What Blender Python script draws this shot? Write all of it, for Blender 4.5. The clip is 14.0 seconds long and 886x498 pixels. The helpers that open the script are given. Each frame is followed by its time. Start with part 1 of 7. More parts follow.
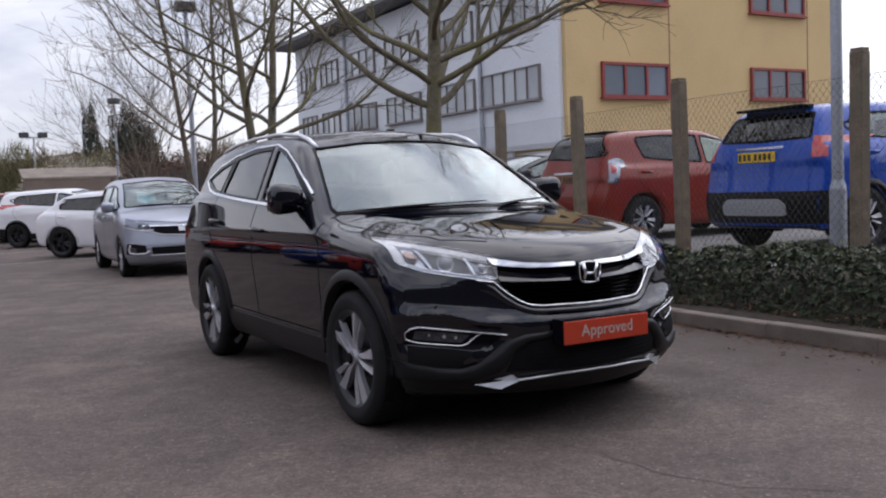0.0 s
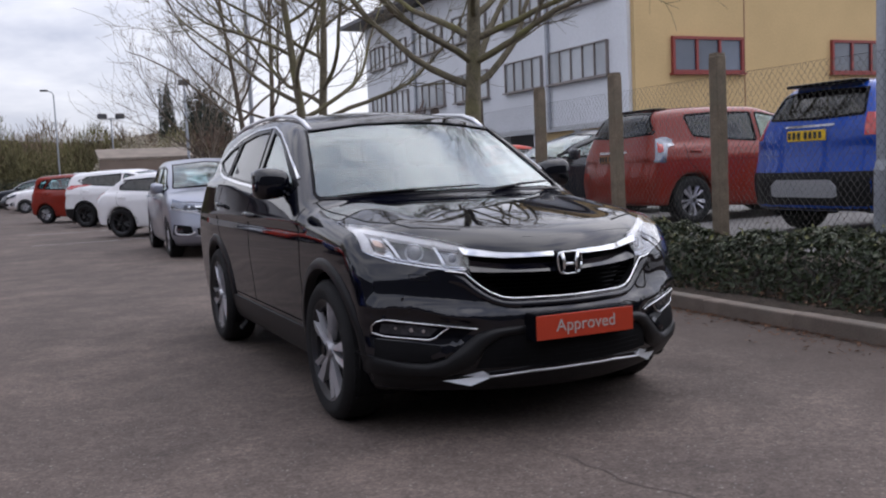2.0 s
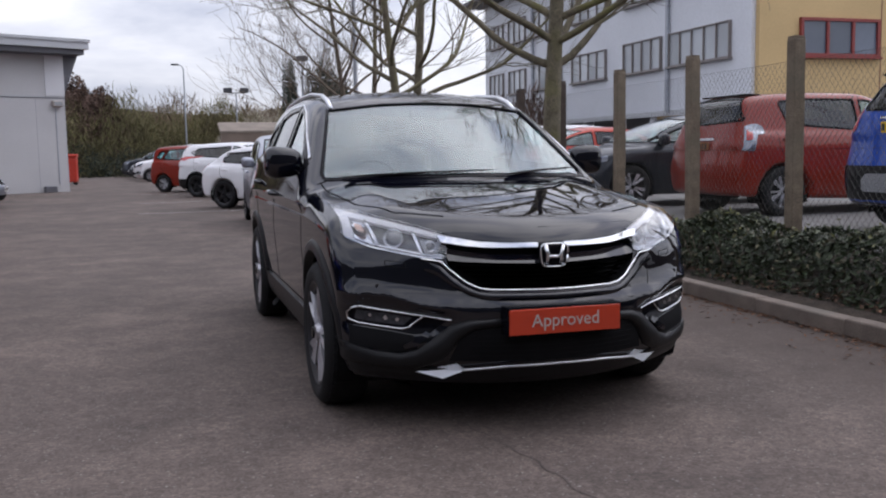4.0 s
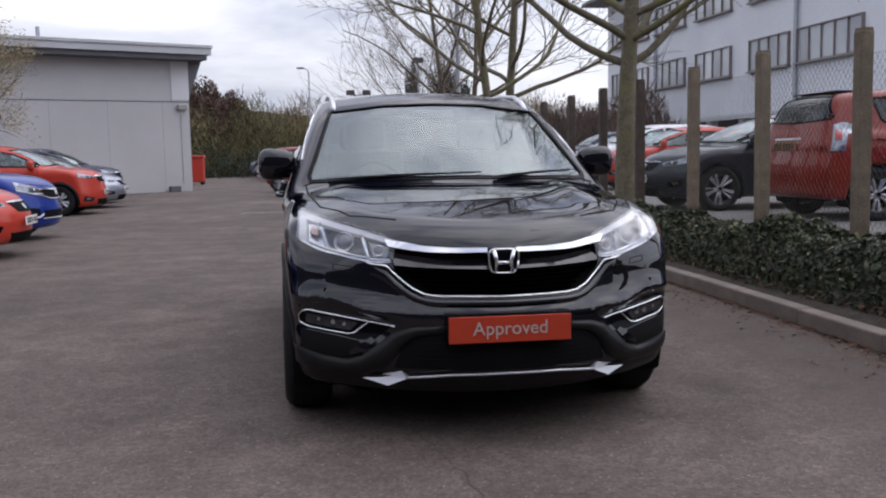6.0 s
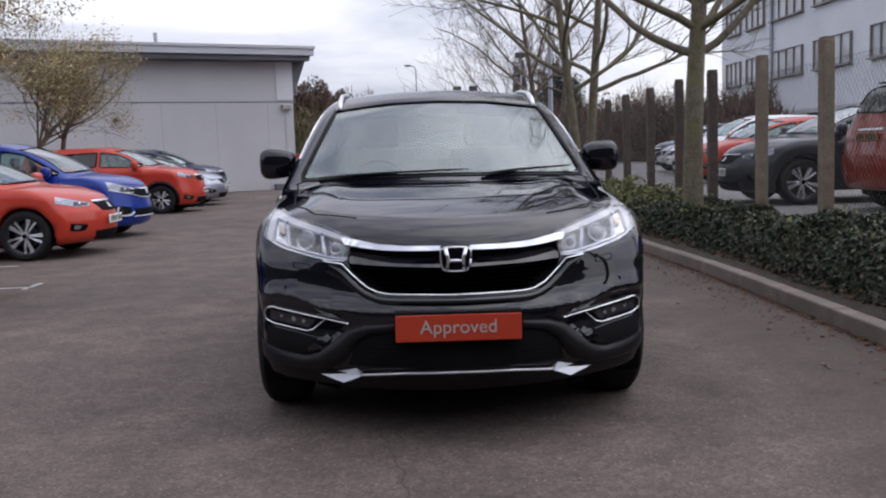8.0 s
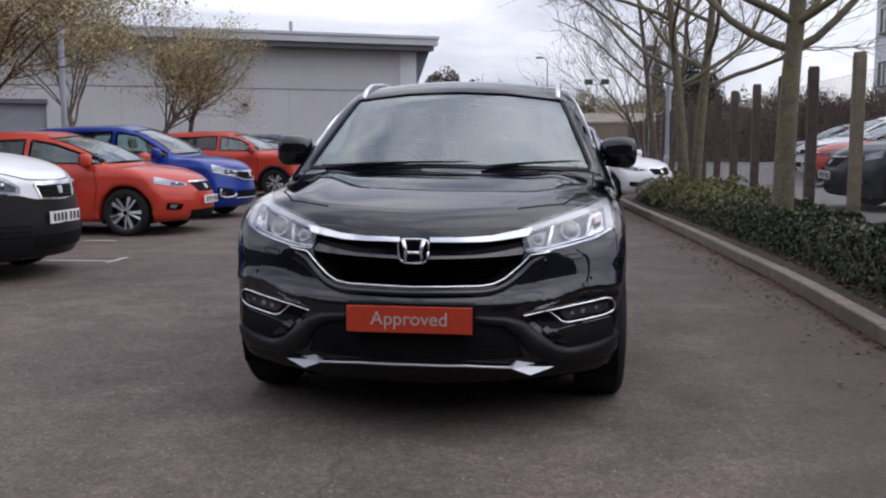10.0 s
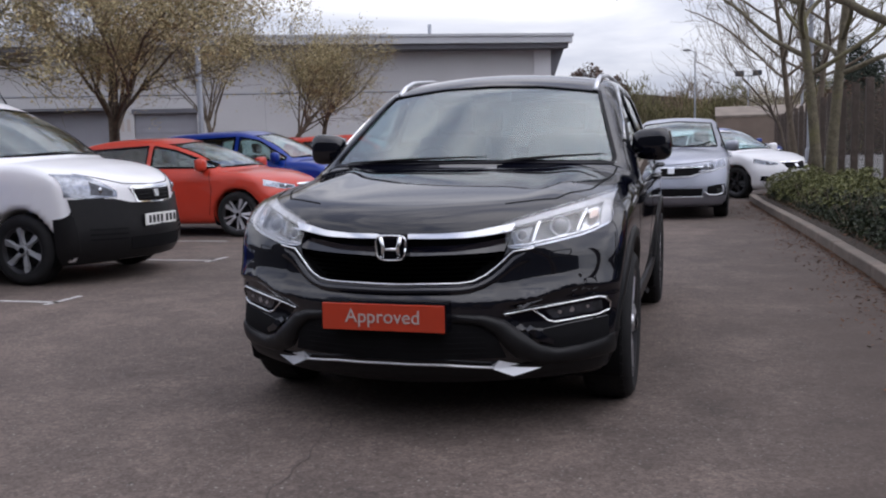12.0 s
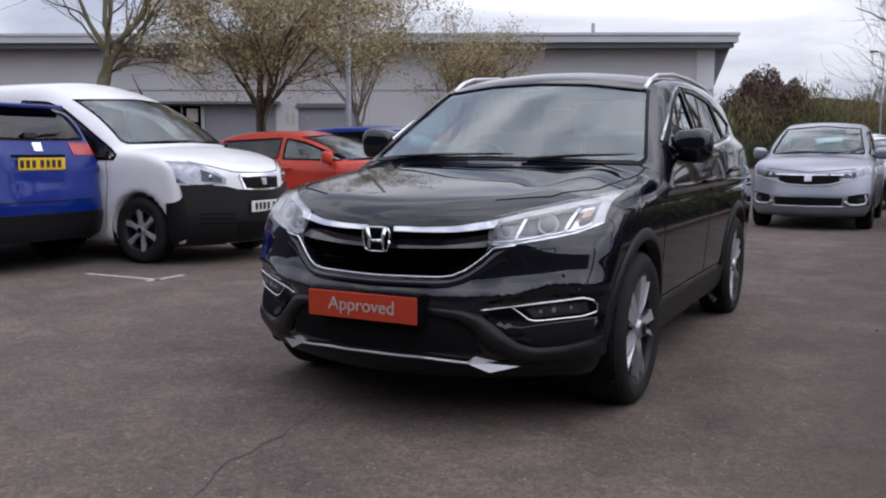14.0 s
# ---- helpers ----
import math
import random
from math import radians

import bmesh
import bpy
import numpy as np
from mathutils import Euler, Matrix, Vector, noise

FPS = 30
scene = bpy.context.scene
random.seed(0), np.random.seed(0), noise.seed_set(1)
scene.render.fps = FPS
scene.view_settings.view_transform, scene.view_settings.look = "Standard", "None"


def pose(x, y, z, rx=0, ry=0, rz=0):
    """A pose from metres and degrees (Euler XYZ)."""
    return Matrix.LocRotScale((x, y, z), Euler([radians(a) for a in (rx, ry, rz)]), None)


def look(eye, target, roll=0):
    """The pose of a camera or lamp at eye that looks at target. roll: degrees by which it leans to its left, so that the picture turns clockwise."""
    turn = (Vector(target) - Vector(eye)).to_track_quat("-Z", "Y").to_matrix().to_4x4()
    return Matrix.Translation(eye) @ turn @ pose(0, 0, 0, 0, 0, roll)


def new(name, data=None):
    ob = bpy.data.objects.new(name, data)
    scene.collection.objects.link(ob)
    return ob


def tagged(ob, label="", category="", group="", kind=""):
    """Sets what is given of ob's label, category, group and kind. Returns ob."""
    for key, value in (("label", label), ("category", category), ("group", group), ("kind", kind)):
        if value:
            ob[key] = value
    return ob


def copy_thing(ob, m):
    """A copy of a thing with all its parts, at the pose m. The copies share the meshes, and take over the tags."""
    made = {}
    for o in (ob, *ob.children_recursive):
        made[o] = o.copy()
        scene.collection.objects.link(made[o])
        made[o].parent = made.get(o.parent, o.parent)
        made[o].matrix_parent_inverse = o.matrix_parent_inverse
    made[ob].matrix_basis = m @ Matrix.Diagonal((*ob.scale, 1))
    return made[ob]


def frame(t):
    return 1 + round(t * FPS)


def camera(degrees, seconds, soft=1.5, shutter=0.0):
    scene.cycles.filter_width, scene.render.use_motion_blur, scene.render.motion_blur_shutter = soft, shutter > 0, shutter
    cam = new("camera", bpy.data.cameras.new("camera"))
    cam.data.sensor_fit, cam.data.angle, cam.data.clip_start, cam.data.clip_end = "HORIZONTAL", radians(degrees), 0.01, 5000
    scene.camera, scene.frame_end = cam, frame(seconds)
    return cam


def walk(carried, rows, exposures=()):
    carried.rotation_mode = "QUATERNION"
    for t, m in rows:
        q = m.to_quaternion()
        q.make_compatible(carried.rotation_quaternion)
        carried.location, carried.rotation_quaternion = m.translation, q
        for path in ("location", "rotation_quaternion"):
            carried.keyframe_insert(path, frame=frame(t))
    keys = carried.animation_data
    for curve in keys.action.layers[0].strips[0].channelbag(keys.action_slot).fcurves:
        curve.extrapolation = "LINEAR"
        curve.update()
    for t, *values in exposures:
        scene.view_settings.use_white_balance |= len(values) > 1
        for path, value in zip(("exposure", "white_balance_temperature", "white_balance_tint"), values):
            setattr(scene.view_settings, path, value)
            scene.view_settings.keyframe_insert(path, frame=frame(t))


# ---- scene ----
cam = camera(51.8, 14.0, soft=2.1)
PATH = [
    (0, (-2.801, -3.423, 1.223), (-1.809, -1.691, 1.086), -2.4),
    (0.5, (-2.699, -3.409, 1.219), (-1.713, -1.675, 1.071), -2.6),
    (1, (-2.531, -3.411, 1.224), (-1.571, -1.664, 1.065), -2.9),
    (1.5, (-2.424, -3.429, 1.239), (-1.52, -1.653, 1.072), -2.9),
    (2, (-2.257, -3.445, 1.233), (-1.415, -1.64, 1.056), -2.6),
    (2.5, (-2.059, -3.54, 1.244), (-1.299, -1.698, 1.073), -1.3),
    (3, (-1.94, -3.563, 1.235), (-1.232, -1.702, 1.05), -1.8),
    (3.5, (-1.791, -3.535, 1.227), (-1.116, -1.663, 1.03), -1.2),
    (4, (-1.625, -3.546, 1.234), (-1.029, -1.648, 1.021), -1.0),
    (6.5, (-0.695, -3.637, 1.226), (-0.405, -1.67, 1.014), -1.3),
    (7, (-0.555, -3.601, 1.228), (-0.298, -1.631, 0.997), -1.5),
    (7.5, (-0.339, -3.646, 1.225), (-0.178, -1.665, 0.999), -1.5),
    (8, (-0.165, -3.686, 1.219), (-0.097, -1.698, 1.009), -1.9),
    (10.5, (0.716, -3.59, 1.195), (0.421, -1.624, 0.972), -0.7),
    (11, (0.87, -3.533, 1.163), (0.492, -1.58, 0.96), -1.6),
    (11.5, (1.07, -3.475, 1.164), (0.591, -1.543, 0.965), -1.0),
    (12, (1.242, -3.417, 1.173), (0.69, -1.507, 0.955), -1.5),
    (12.5, (1.478, -3.421, 1.163), (0.819, -1.544, 0.954), -1.0),
    (13, (1.683, -3.391, 1.154), (0.95, -1.542, 0.94), -0.5),
    (13.5, (1.837, -3.254, 1.126), (1.049, -1.428, 0.908), -0.6),
    (14, (1.953, -3.179, 1.147), (1.061, -1.403, 0.931), 0.1),
]
walk(cam, [(t, look(eye, target, roll)) for t, eye, target, roll in PATH], [(0, 0.18, 6300, 14), (14, 0.18, 6300, 14)])

# ---- light ----
SUN_EL, SUN_AZ = 46.0, 85.0  # degrees; azimuth clockwise from +y
world = bpy.data.worlds.new("overcast_sky")
scene.world = world
world.use_nodes = True
wn, wl = world.node_tree.nodes, world.node_tree.links
wn.clear()
w_out = wn.new("ShaderNodeOutputWorld")
w_sky = wn.new("ShaderNodeTexSky")
w_sky.sky_type = "NISHITA"
w_sky.sun_disc = False
w_sky.sun_elevation, w_sky.sun_rotation = radians(SUN_EL), radians(SUN_AZ)
w_clear = wn.new("ShaderNodeBackground")
w_clear.inputs["Strength"].default_value = 0.12
wl.new(w_sky.outputs["Color"], w_clear.inputs["Color"])
w_co = wn.new("ShaderNodeTexCoord")
w_map = wn.new("ShaderNodeMapping")
w_map.inputs["Scale"].default_value = (1.0, 1.0, 3.6)
w_map.inputs["Location"].default_value = (0.3, 0.7, 0.1)
wl.new(w_co.outputs["Generated"], w_map.inputs["Vector"])
w_noise = wn.new("ShaderNodeTexNoise")
w_noise.inputs["Scale"].default_value = 2.1
w_noise.inputs["Detail"].default_value = 7.0
w_noise.inputs["Roughness"].default_value = 0.55
w_noise.inputs["Distortion"].default_value = 0.5
wl.new(w_map.outputs["Vector"], w_noise.inputs["Vector"])
w_ramp = wn.new("ShaderNodeValToRGB")
w_ramp.color_ramp.elements[0].position, w_ramp.color_ramp.elements[0].color = 0.38, (0.40, 0.43, 0.53, 1)
w_ramp.color_ramp.elements[1].position, w_ramp.color_ramp.elements[1].color = 0.60, (0.92, 0.92, 0.95, 1)
wl.new(w_noise.outputs["Fac"], w_ramp.inputs["Fac"])
w_cloud = wn.new("ShaderNodeBackground")
# an overcast sky: brighter overhead than at the horizon
w_sep = wn.new("ShaderNodeSeparateXYZ")
wl.new(w_co.outputs["Generated"], w_sep.inputs[0])
w_up = wn.new("ShaderNodeMapRange")
w_up.inputs["From Min"].default_value, w_up.inputs["From Max"].default_value = 0.0, 1.0
w_up.inputs["To Min"].default_value, w_up.inputs["To Max"].default_value = 0.96, 1.75
wl.new(w_sep.outputs["Z"], w_up.inputs["Value"])
# and brighter where the sun stands behind the cloud
w_dot = wn.new("ShaderNodeVectorMath")
w_dot.operation = "DOT_PRODUCT"
w_dot.inputs[1].default_value = (math.sin(radians(SUN_AZ)) * math.cos(radians(SUN_EL)), math.cos(radians(SUN_AZ)) * math.cos(radians(SUN_EL)), math.sin(radians(SUN_EL)))
wl.new(w_co.outputs["Generated"], w_dot.inputs[0])
w_pos = wn.new("ShaderNodeMath")
w_pos.operation = "MAXIMUM"
w_pos.inputs[1].default_value = 0.0
wl.new(w_dot.outputs["Value"], w_pos.inputs[0])
w_pow = wn.new("ShaderNodeMath")
w_pow.operation = "POWER"
w_pow.inputs[1].default_value = 3.0
wl.new(w_pos.outputs[0], w_pow.inputs[0])
w_sum = wn.new("ShaderNodeMath")
w_sum.operation = "MULTIPLY_ADD"
w_sum.inputs[1].default_value = 1.1
wl.new(w_pow.outputs[0], w_sum.inputs[0])
wl.new(w_up.outputs[0], w_sum.inputs[2])
wl.new(w_sum.outputs[0], w_cloud.inputs["Strength"])
wl.new(w_ramp.outputs["Color"], w_cloud.inputs["Color"])
w_mix = wn.new("ShaderNodeMixShader")
w_mix.inputs["Fac"].default_value = 0.86
wl.new(w_clear.outputs[0], w_mix.inputs[1])
wl.new(w_cloud.outputs[0], w_mix.inputs[2])
wl.new(w_mix.outputs[0], w_out.inputs["Surface"])

sun = new("sun", bpy.data.lights.new("sun", "SUN"))
sun.data.energy, sun.data.angle, sun.data.color = 0.5, radians(110), (1.0, 0.95, 0.88)
sa, se = radians(SUN_AZ), radians(SUN_EL)
sun.matrix_world = look((0, 0, 30), (-30 * math.sin(sa) * math.cos(se), -30 * math.cos(sa) * math.cos(se), 30 - 30 * math.sin(se)))

# ---- materials ----
def mat(name, color, rough=0.6, metal=0.0, vary=0.0, scale=8.0, fine=0.0, fine_scale=120.0, bump=0.0, coat=0.0, piece=0.0,
        island=0.0, spec=0.5, stain=None, stain_scale=0.7, trans=0.0, emit=0.0, ior=1.5, coat_ior=1.5):
    """A surface: base colour, two scales of variation, relief, and variation from piece to piece."""
    m = bpy.data.materials.new(name)
    m.use_nodes = True
    n, l = m.node_tree.nodes, m.node_tree.links
    b = n["Principled BSDF"]
    b.inputs["Base Color"].default_value = (*color, 1)
    b.inputs["Roughness"].default_value = rough
    b.inputs["Metallic"].default_value = metal
    b.inputs["Coat Weight"].default_value = coat
    b.inputs["Coat Roughness"].default_value = 0.0 if trans else 0.03
    b.inputs["Specular IOR Level"].default_value = spec
    b.inputs["Transmission Weight"].default_value = trans
    b.inputs["IOR"].default_value = ior
    b.inputs["Coat IOR"].default_value = coat_ior
    if emit:
        b.inputs["Emission Color"].default_value = (*color, 1)
        b.inputs["Emission Strength"].default_value = emit
    co = n.new("ShaderNodeTexCoord")
    last = None

    def base():
        if last is not None:
            return last
        rgb = n.new("ShaderNodeRGB")
        rgb.outputs[0].default_value = (*color, 1)
        return rgb.outputs[0]

    def times(fac_socket, lo, hi):
        rng = n.new("ShaderNodeMapRange")
        rng.inputs["From Min"].default_value, rng.inputs["From Max"].default_value = 0.25, 0.75
        rng.inputs["To Min"].default_value, rng.inputs["To Max"].default_value = lo, hi
        l.new(fac_socket, rng.inputs["Value"])
        v = n.new("ShaderNodeVectorMath")
        v.operation = "MULTIPLY"
        l.new(base(), v.inputs[0])
        l.new(rng.outputs[0], v.inputs[1])
        return v.outputs[0]

    def tex(s, detail=4.0):
        t = n.new("ShaderNodeTexNoise")
        t.inputs["Scale"].default_value, t.inputs["Detail"].default_value = s, detail
        l.new(co.outputs["Object"], t.inputs["Vector"])
        return t.outputs["Fac"]

    if vary:
        last = times(tex(scale), 1 - vary, 1 + vary)
    if fine:
        last = times(tex(fine_scale, 2.0), 1 - fine, 1 + fine)
    if stain is not None:
        r = n.new("ShaderNodeMapRange")
        r.inputs["From Min"].default_value, r.inputs["From Max"].default_value = 0.5, 0.72
        l.new(tex(stain_scale, 5.0), r.inputs["Value"])
        mx = n.new("ShaderNodeMix")
        mx.data_type = "RGBA"
        l.new(r.outputs[0], mx.inputs["Factor"])
        l.new(base(), mx.inputs["A"])
        mx.inputs["B"].default_value = (*stain, 1)
        last = mx.outputs["Result"]
    if piece or island:
        src = n.new("ShaderNodeNewGeometry").outputs["Random Per Island"] if island else n.new("ShaderNodeObjectInfo").outputs["Random"]
        amt = island or piece
        rng = n.new("ShaderNodeMapRange")
        rng.inputs["To Min"].default_value, rng.inputs["To Max"].default_value = 1 - amt, 1 + amt
        l.new(src, rng.inputs["Value"])
        v = n.new("ShaderNodeVectorMath")
        v.operation = "MULTIPLY"
        l.new(base(), v.inputs[0])
        l.new(rng.outputs[0], v.inputs[1])
        last = v.outputs[0]
    if last is not None:
        l.new(last, b.inputs["Base Color"])
    if bump:
        bp = n.new("ShaderNodeBump")
        bp.inputs["Strength"].default_value = 0.6
        bp.inputs["Distance"].default_value = bump
        l.new(tex(fine_scale if fine else scale, 3.0), bp.inputs["Height"])
        l.new(bp.outputs["Normal"], b.inputs["Normal"])
    return m


def paint(name, color, metal=0.0, rough=0.35):
    return mat(name, color, rough=rough, metal=metal, vary=0.05, scale=3.0, coat=0.65, spec=0.15)


M = {}
M["black_paint"] = mat("black_car_paint", (0.0024, 0.0028, 0.0062), rough=0.4, spec=0.0, coat=1.0, coat_ior=1.62, vary=0.1, scale=2.0)
M["silver_paint"] = paint("silver_car_paint", (0.34, 0.36, 0.42), 0.75, 0.32)
M["white_paint"] = paint("white_car_paint", (0.80, 0.80, 0.82))
M["orange_paint"] = paint("orange_red_car_paint", (0.47, 0.042, 0.022))
M["blue_paint"] = paint("blue_car_paint", (0.004, 0.032, 0.26), 0.1, 0.3)
M["deep_blue_paint"] = paint("deep_blue_car_paint", (0.003, 0.020, 0.19), 0.1, 0.3)
M["bright_blue_paint"] = paint("bright_blue_car_paint", (0.003, 0.050, 0.33), 0.1, 0.3)
M["rust_paint"] = paint("dark_red_car_paint", (0.215, 0.018, 0.008), 0.0)
M["grey_paint"] = paint("dark_grey_car_paint", (0.018, 0.022, 0.032), 0.2)
M["navy_paint"] = paint("navy_car_paint", (0.012, 0.018, 0.05), 0.3)
M["plastic"] = mat("black_plastic", (0.009, 0.009, 0.010), rough=0.42, vary=0.15, scale=20, fine=0.2, fine_scale=400, bump=0.0005, spec=0.24)
M["gloss_black"] = mat("gloss_black_trim", (0.004, 0.004, 0.006), rough=0.14, spec=0.06)
M["deep"] = mat("dark_void", (0.009, 0.009, 0.010), rough=0.8, vary=0.2, spec=0.08)
M["lining"] = mat("cabin_lining", (0.05, 0.05, 0.052), rough=0.85, vary=0.15, scale=10)
M["seat"] = mat("seat_fabric", (0.035, 0.034, 0.036), rough=0.9, vary=0.2, scale=30)
M["rubber"] = mat("tyre_rubber", (0.014, 0.014, 0.015), rough=0.8, spec=0.25, vary=0.25, scale=14, fine=0.2, fine_scale=200, bump=0.001)
M["alloy"] = mat("machined_alloy", (0.50, 0.50, 0.53), rough=0.30, metal=0.55, vary=0.06, scale=20)
M["alloy_dark"] = mat("dark_alloy", (0.03, 0.03, 0.033), rough=0.35, metal=0.5, vary=0.1, scale=20)
M["steel_hub"] = mat("grey_hub_plastic", (0.35, 0.36, 0.38), rough=0.45, metal=0.3, vary=0.1, scale=30)
M["chrome"] = mat("chrome", (0.82, 0.83, 0.85), rough=0.10, metal=1.0, vary=0.03, scale=8)
M["satin"] = mat("satin_silver", (0.70, 0.71, 0.74), rough=0.32, metal=0.75, vary=0.05, scale=10)
M["silver_trim"] = mat("bright_silver_trim", (0.62, 0.63, 0.66), rough=0.32, metal=0.25, coat=0.5, vary=0.06, scale=14)
M["lamp_clear"] = mat("clear_lamp_cover", (1, 1, 1), rough=0.02, trans=1.0)
M["lamp_silver"] = mat("lamp_reflector", (0.50, 0.52, 0.56), rough=0.14, metal=1.0, vary=0.25, scale=40)
M["lamp_body"] = mat("grey_lamp_housing", (0.16, 0.17, 0.19), rough=0.15, metal=0.8, vary=0.4, scale=24)
M["lamp_white"] = mat("pale_light_guide", (0.50, 0.51, 0.55), rough=0.3, vary=0.08, scale=30)
M["lamp_grey"] = mat("lamp_interior", (0.060, 0.064, 0.075), rough=0.22, metal=0.5, vary=0.6, scale=34, bump=0.003)
M["lamp_pale"] = mat("pale_lamp_reflector", (0.20, 0.215, 0.25), rough=0.14, metal=0.8, coat=1.0, vary=0.35, scale=18, bump=0.003)
M["lamp_amber"] = mat("faint_amber_lens", (0.30, 0.17, 0.12), rough=0.15, metal=0.3, coat=1.0, vary=0.2, scale=40)
M["lamp_lens"] = mat("projector_glass", (0.055, 0.06, 0.075), rough=0.05, spec=0.8, coat=1.0, vary=0.2, scale=30)
M["bank"] = mat("brown_bank", (0.20, 0.155, 0.125), rough=0.95, vary=0.15, scale=1.5)
M["bank_top"] = mat("pale_bank_top", (0.22, 0.185, 0.155), rough=0.95, vary=0.2, scale=2)
M["red_lens"] = mat("red_lens", (0.42, 0.012, 0.010), rough=0.12, coat=1.0, vary=0.2, scale=30)
M["glass"] = mat("car_glass", (0.60, 0.78, 0.78), rough=0.0, trans=1.0, ior=1.6, coat=0.35)
M["tint"] = mat("privacy_glass", (0.12, 0.13, 0.14), rough=0.0, trans=1.0, ior=1.55)
M["pl_red"] = mat("orange_red_sign", (0.46, 0.040, 0.012), rough=0.35, vary=0.06, scale=12, coat=0.4)
M["pl_yellow"] = mat("yellow_plate", (0.80, 0.52, 0.02), rough=0.35, vary=0.05)
M["pl_dull"] = mat("dull_orange_plate", (0.30, 0.13, 0.05), rough=0.5, vary=0.1, scale=20)
M["pl_white"] = mat("white_plate", (0.8, 0.8, 0.78), rough=0.35, vary=0.05)
M["ink"] = mat("dark_ink", (0.02, 0.02, 0.02), rough=0.5)
M["letter"] = mat("pale_letter", (0.44, 0.39, 0.36), rough=0.5)


def asphalt():
    """Worn asphalt: stones of mixed tone in dark binder, paler grit, broad stains."""
    m = mat("worn_asphalt", (0.100, 0.076, 0.065), rough=0.9, vary=0.34, scale=0.32, fine=0.28, fine_scale=2.2, bump=0.004, stain=(0.070, 0.053, 0.046), stain_scale=0.45)
    n, l = m.node_tree.nodes, m.node_tree.links
    b = n["Principled BSDF"]
    src = b.inputs["Base Color"].links[0].from_socket
    co = n.new("ShaderNodeTexCoord")
    for scale, lo, hi in ((95.0, 0.72, 1.30), (34.0, 0.84, 1.18), (7.0, 0.90, 1.10)):
        vo = n.new("ShaderNodeTexVoronoi")
        vo.inputs["Scale"].default_value = scale
        l.new(co.outputs["Object"], vo.inputs["Vector"])
        sp = n.new("ShaderNodeSeparateColor")
        l.new(vo.outputs["Color"], sp.inputs[0])
        r = n.new("ShaderNodeMapRange")
        r.inputs["To Min"].default_value, r.inputs["To Max"].default_value = lo, hi
        l.new(sp.outputs[0], r.inputs["Value"])
        v = n.new("ShaderNodeVectorMath")
        v.operation = "MULTIPLY"
        l.new(src, v.inputs[0])
        l.new(r.outputs[0], v.inputs[1])
        src = v.outputs[0]
    for scale, lo, colour in ((30.0, 0.10, (0.20, 0.182, 0.168)), (11.0, 0.042, (0.30, 0.28, 0.26))):
        vo = n.new("ShaderNodeTexVoronoi")
        vo.inputs["Scale"].default_value = scale
        l.new(co.outputs["Object"], vo.inputs["Vector"])
        r = n.new("ShaderNodeMapRange")
        r.inputs["From Min"].default_value, r.inputs["From Max"].default_value = lo, lo * 1.8
        r.inputs["To Min"].default_value, r.inputs["To Max"].default_value = 0.8, 0.0
        l.new(vo.outputs["Distance"], r.inputs["Value"])
        mx = n.new("ShaderNodeMix")
        mx.data_type = "RGBA"
        l.new(r.outputs[0], mx.inputs["Factor"])
        l.new(src, mx.inputs["A"])
        mx.inputs["B"].default_value = (*colour, 1)
        src = mx.outputs["Result"]
    # brown leaf dirt drifted against the kerb, with a ragged edge
    sx = n.new("ShaderNodeSeparateXYZ")
    l.new(co.outputs["Object"], sx.inputs[0])
    ns = n.new("ShaderNodeTexNoise")
    ns.inputs["Scale"].default_value, ns.inputs["Detail"].default_value = 1.7, 8.0
    l.new(co.outputs["Object"], ns.inputs["Vector"])
    ad = n.new("ShaderNodeMath")
    ad.operation = "MULTIPLY_ADD"
    ad.inputs[1].default_value = 2.2
    l.new(ns.outputs["Fac"], ad.inputs[0])
    l.new(sx.outputs["X"], ad.inputs[2])
    r = n.new("ShaderNodeMapRange")
    r.inputs["From Min"].default_value, r.inputs["From Max"].default_value = 2.25, 3.65
    r.inputs["To Min"].default_value, r.inputs["To Max"].default_value = 0.0, 0.85
    l.new(ad.outputs[0], r.inputs["Value"])
    mx = n.new("ShaderNodeMix")
    mx.data_type = "RGBA"
    l.new(r.outputs[0], mx.inputs["Factor"])
    l.new(src, mx.inputs["A"])
    mx.inputs["B"].default_value = (0.060, 0.043, 0.035, 1)
    l.new(mx.outputs["Result"], b.inputs["Base Color"])
    return m


M["asphalt"] = asphalt()
M["asphalt2"] = mat("pale_asphalt", (0.16, 0.155, 0.15), rough=0.9, vary=0.15, scale=1.2, fine=0.3, fine_scale=60, bump=0.004)
M["kerb"] = mat("weathered_concrete_kerb", (0.175, 0.142, 0.118), rough=0.9, vary=0.25, scale=6, fine=0.25, fine_scale=90, bump=0.003, piece=0.12, stain=(0.14, 0.125, 0.105), stain_scale=3)
M["soil"] = mat("bed_soil", (0.055, 0.042, 0.032), rough=0.95, vary=0.4, scale=9, fine=0.4, fine_scale=60, bump=0.02)
M["post"] = mat("weathered_concrete_post", (0.180, 0.142, 0.102), rough=0.92, vary=0.3, scale=7, fine=0.3, fine_scale=80, bump=0.004, piece=0.1, stain=(0.16, 0.14, 0.10), stain_scale=2.5)
M["post_dark"] = mat("dark_far_post", (0.085, 0.066, 0.055), rough=0.92, vary=0.3, scale=7, fine=0.3, fine_scale=80, bump=0.004, piece=0.15)
M["wire"] = mat("galvanised_wire", (0.06, 0.058, 0.052), rough=0.6, metal=0.2, vary=0.2)
M["galv"] = mat("galvanised_steel", (0.38, 0.40, 0.44), rough=0.5, metal=0.5, vary=0.15, scale=4, fine=0.1, fine_scale=40)
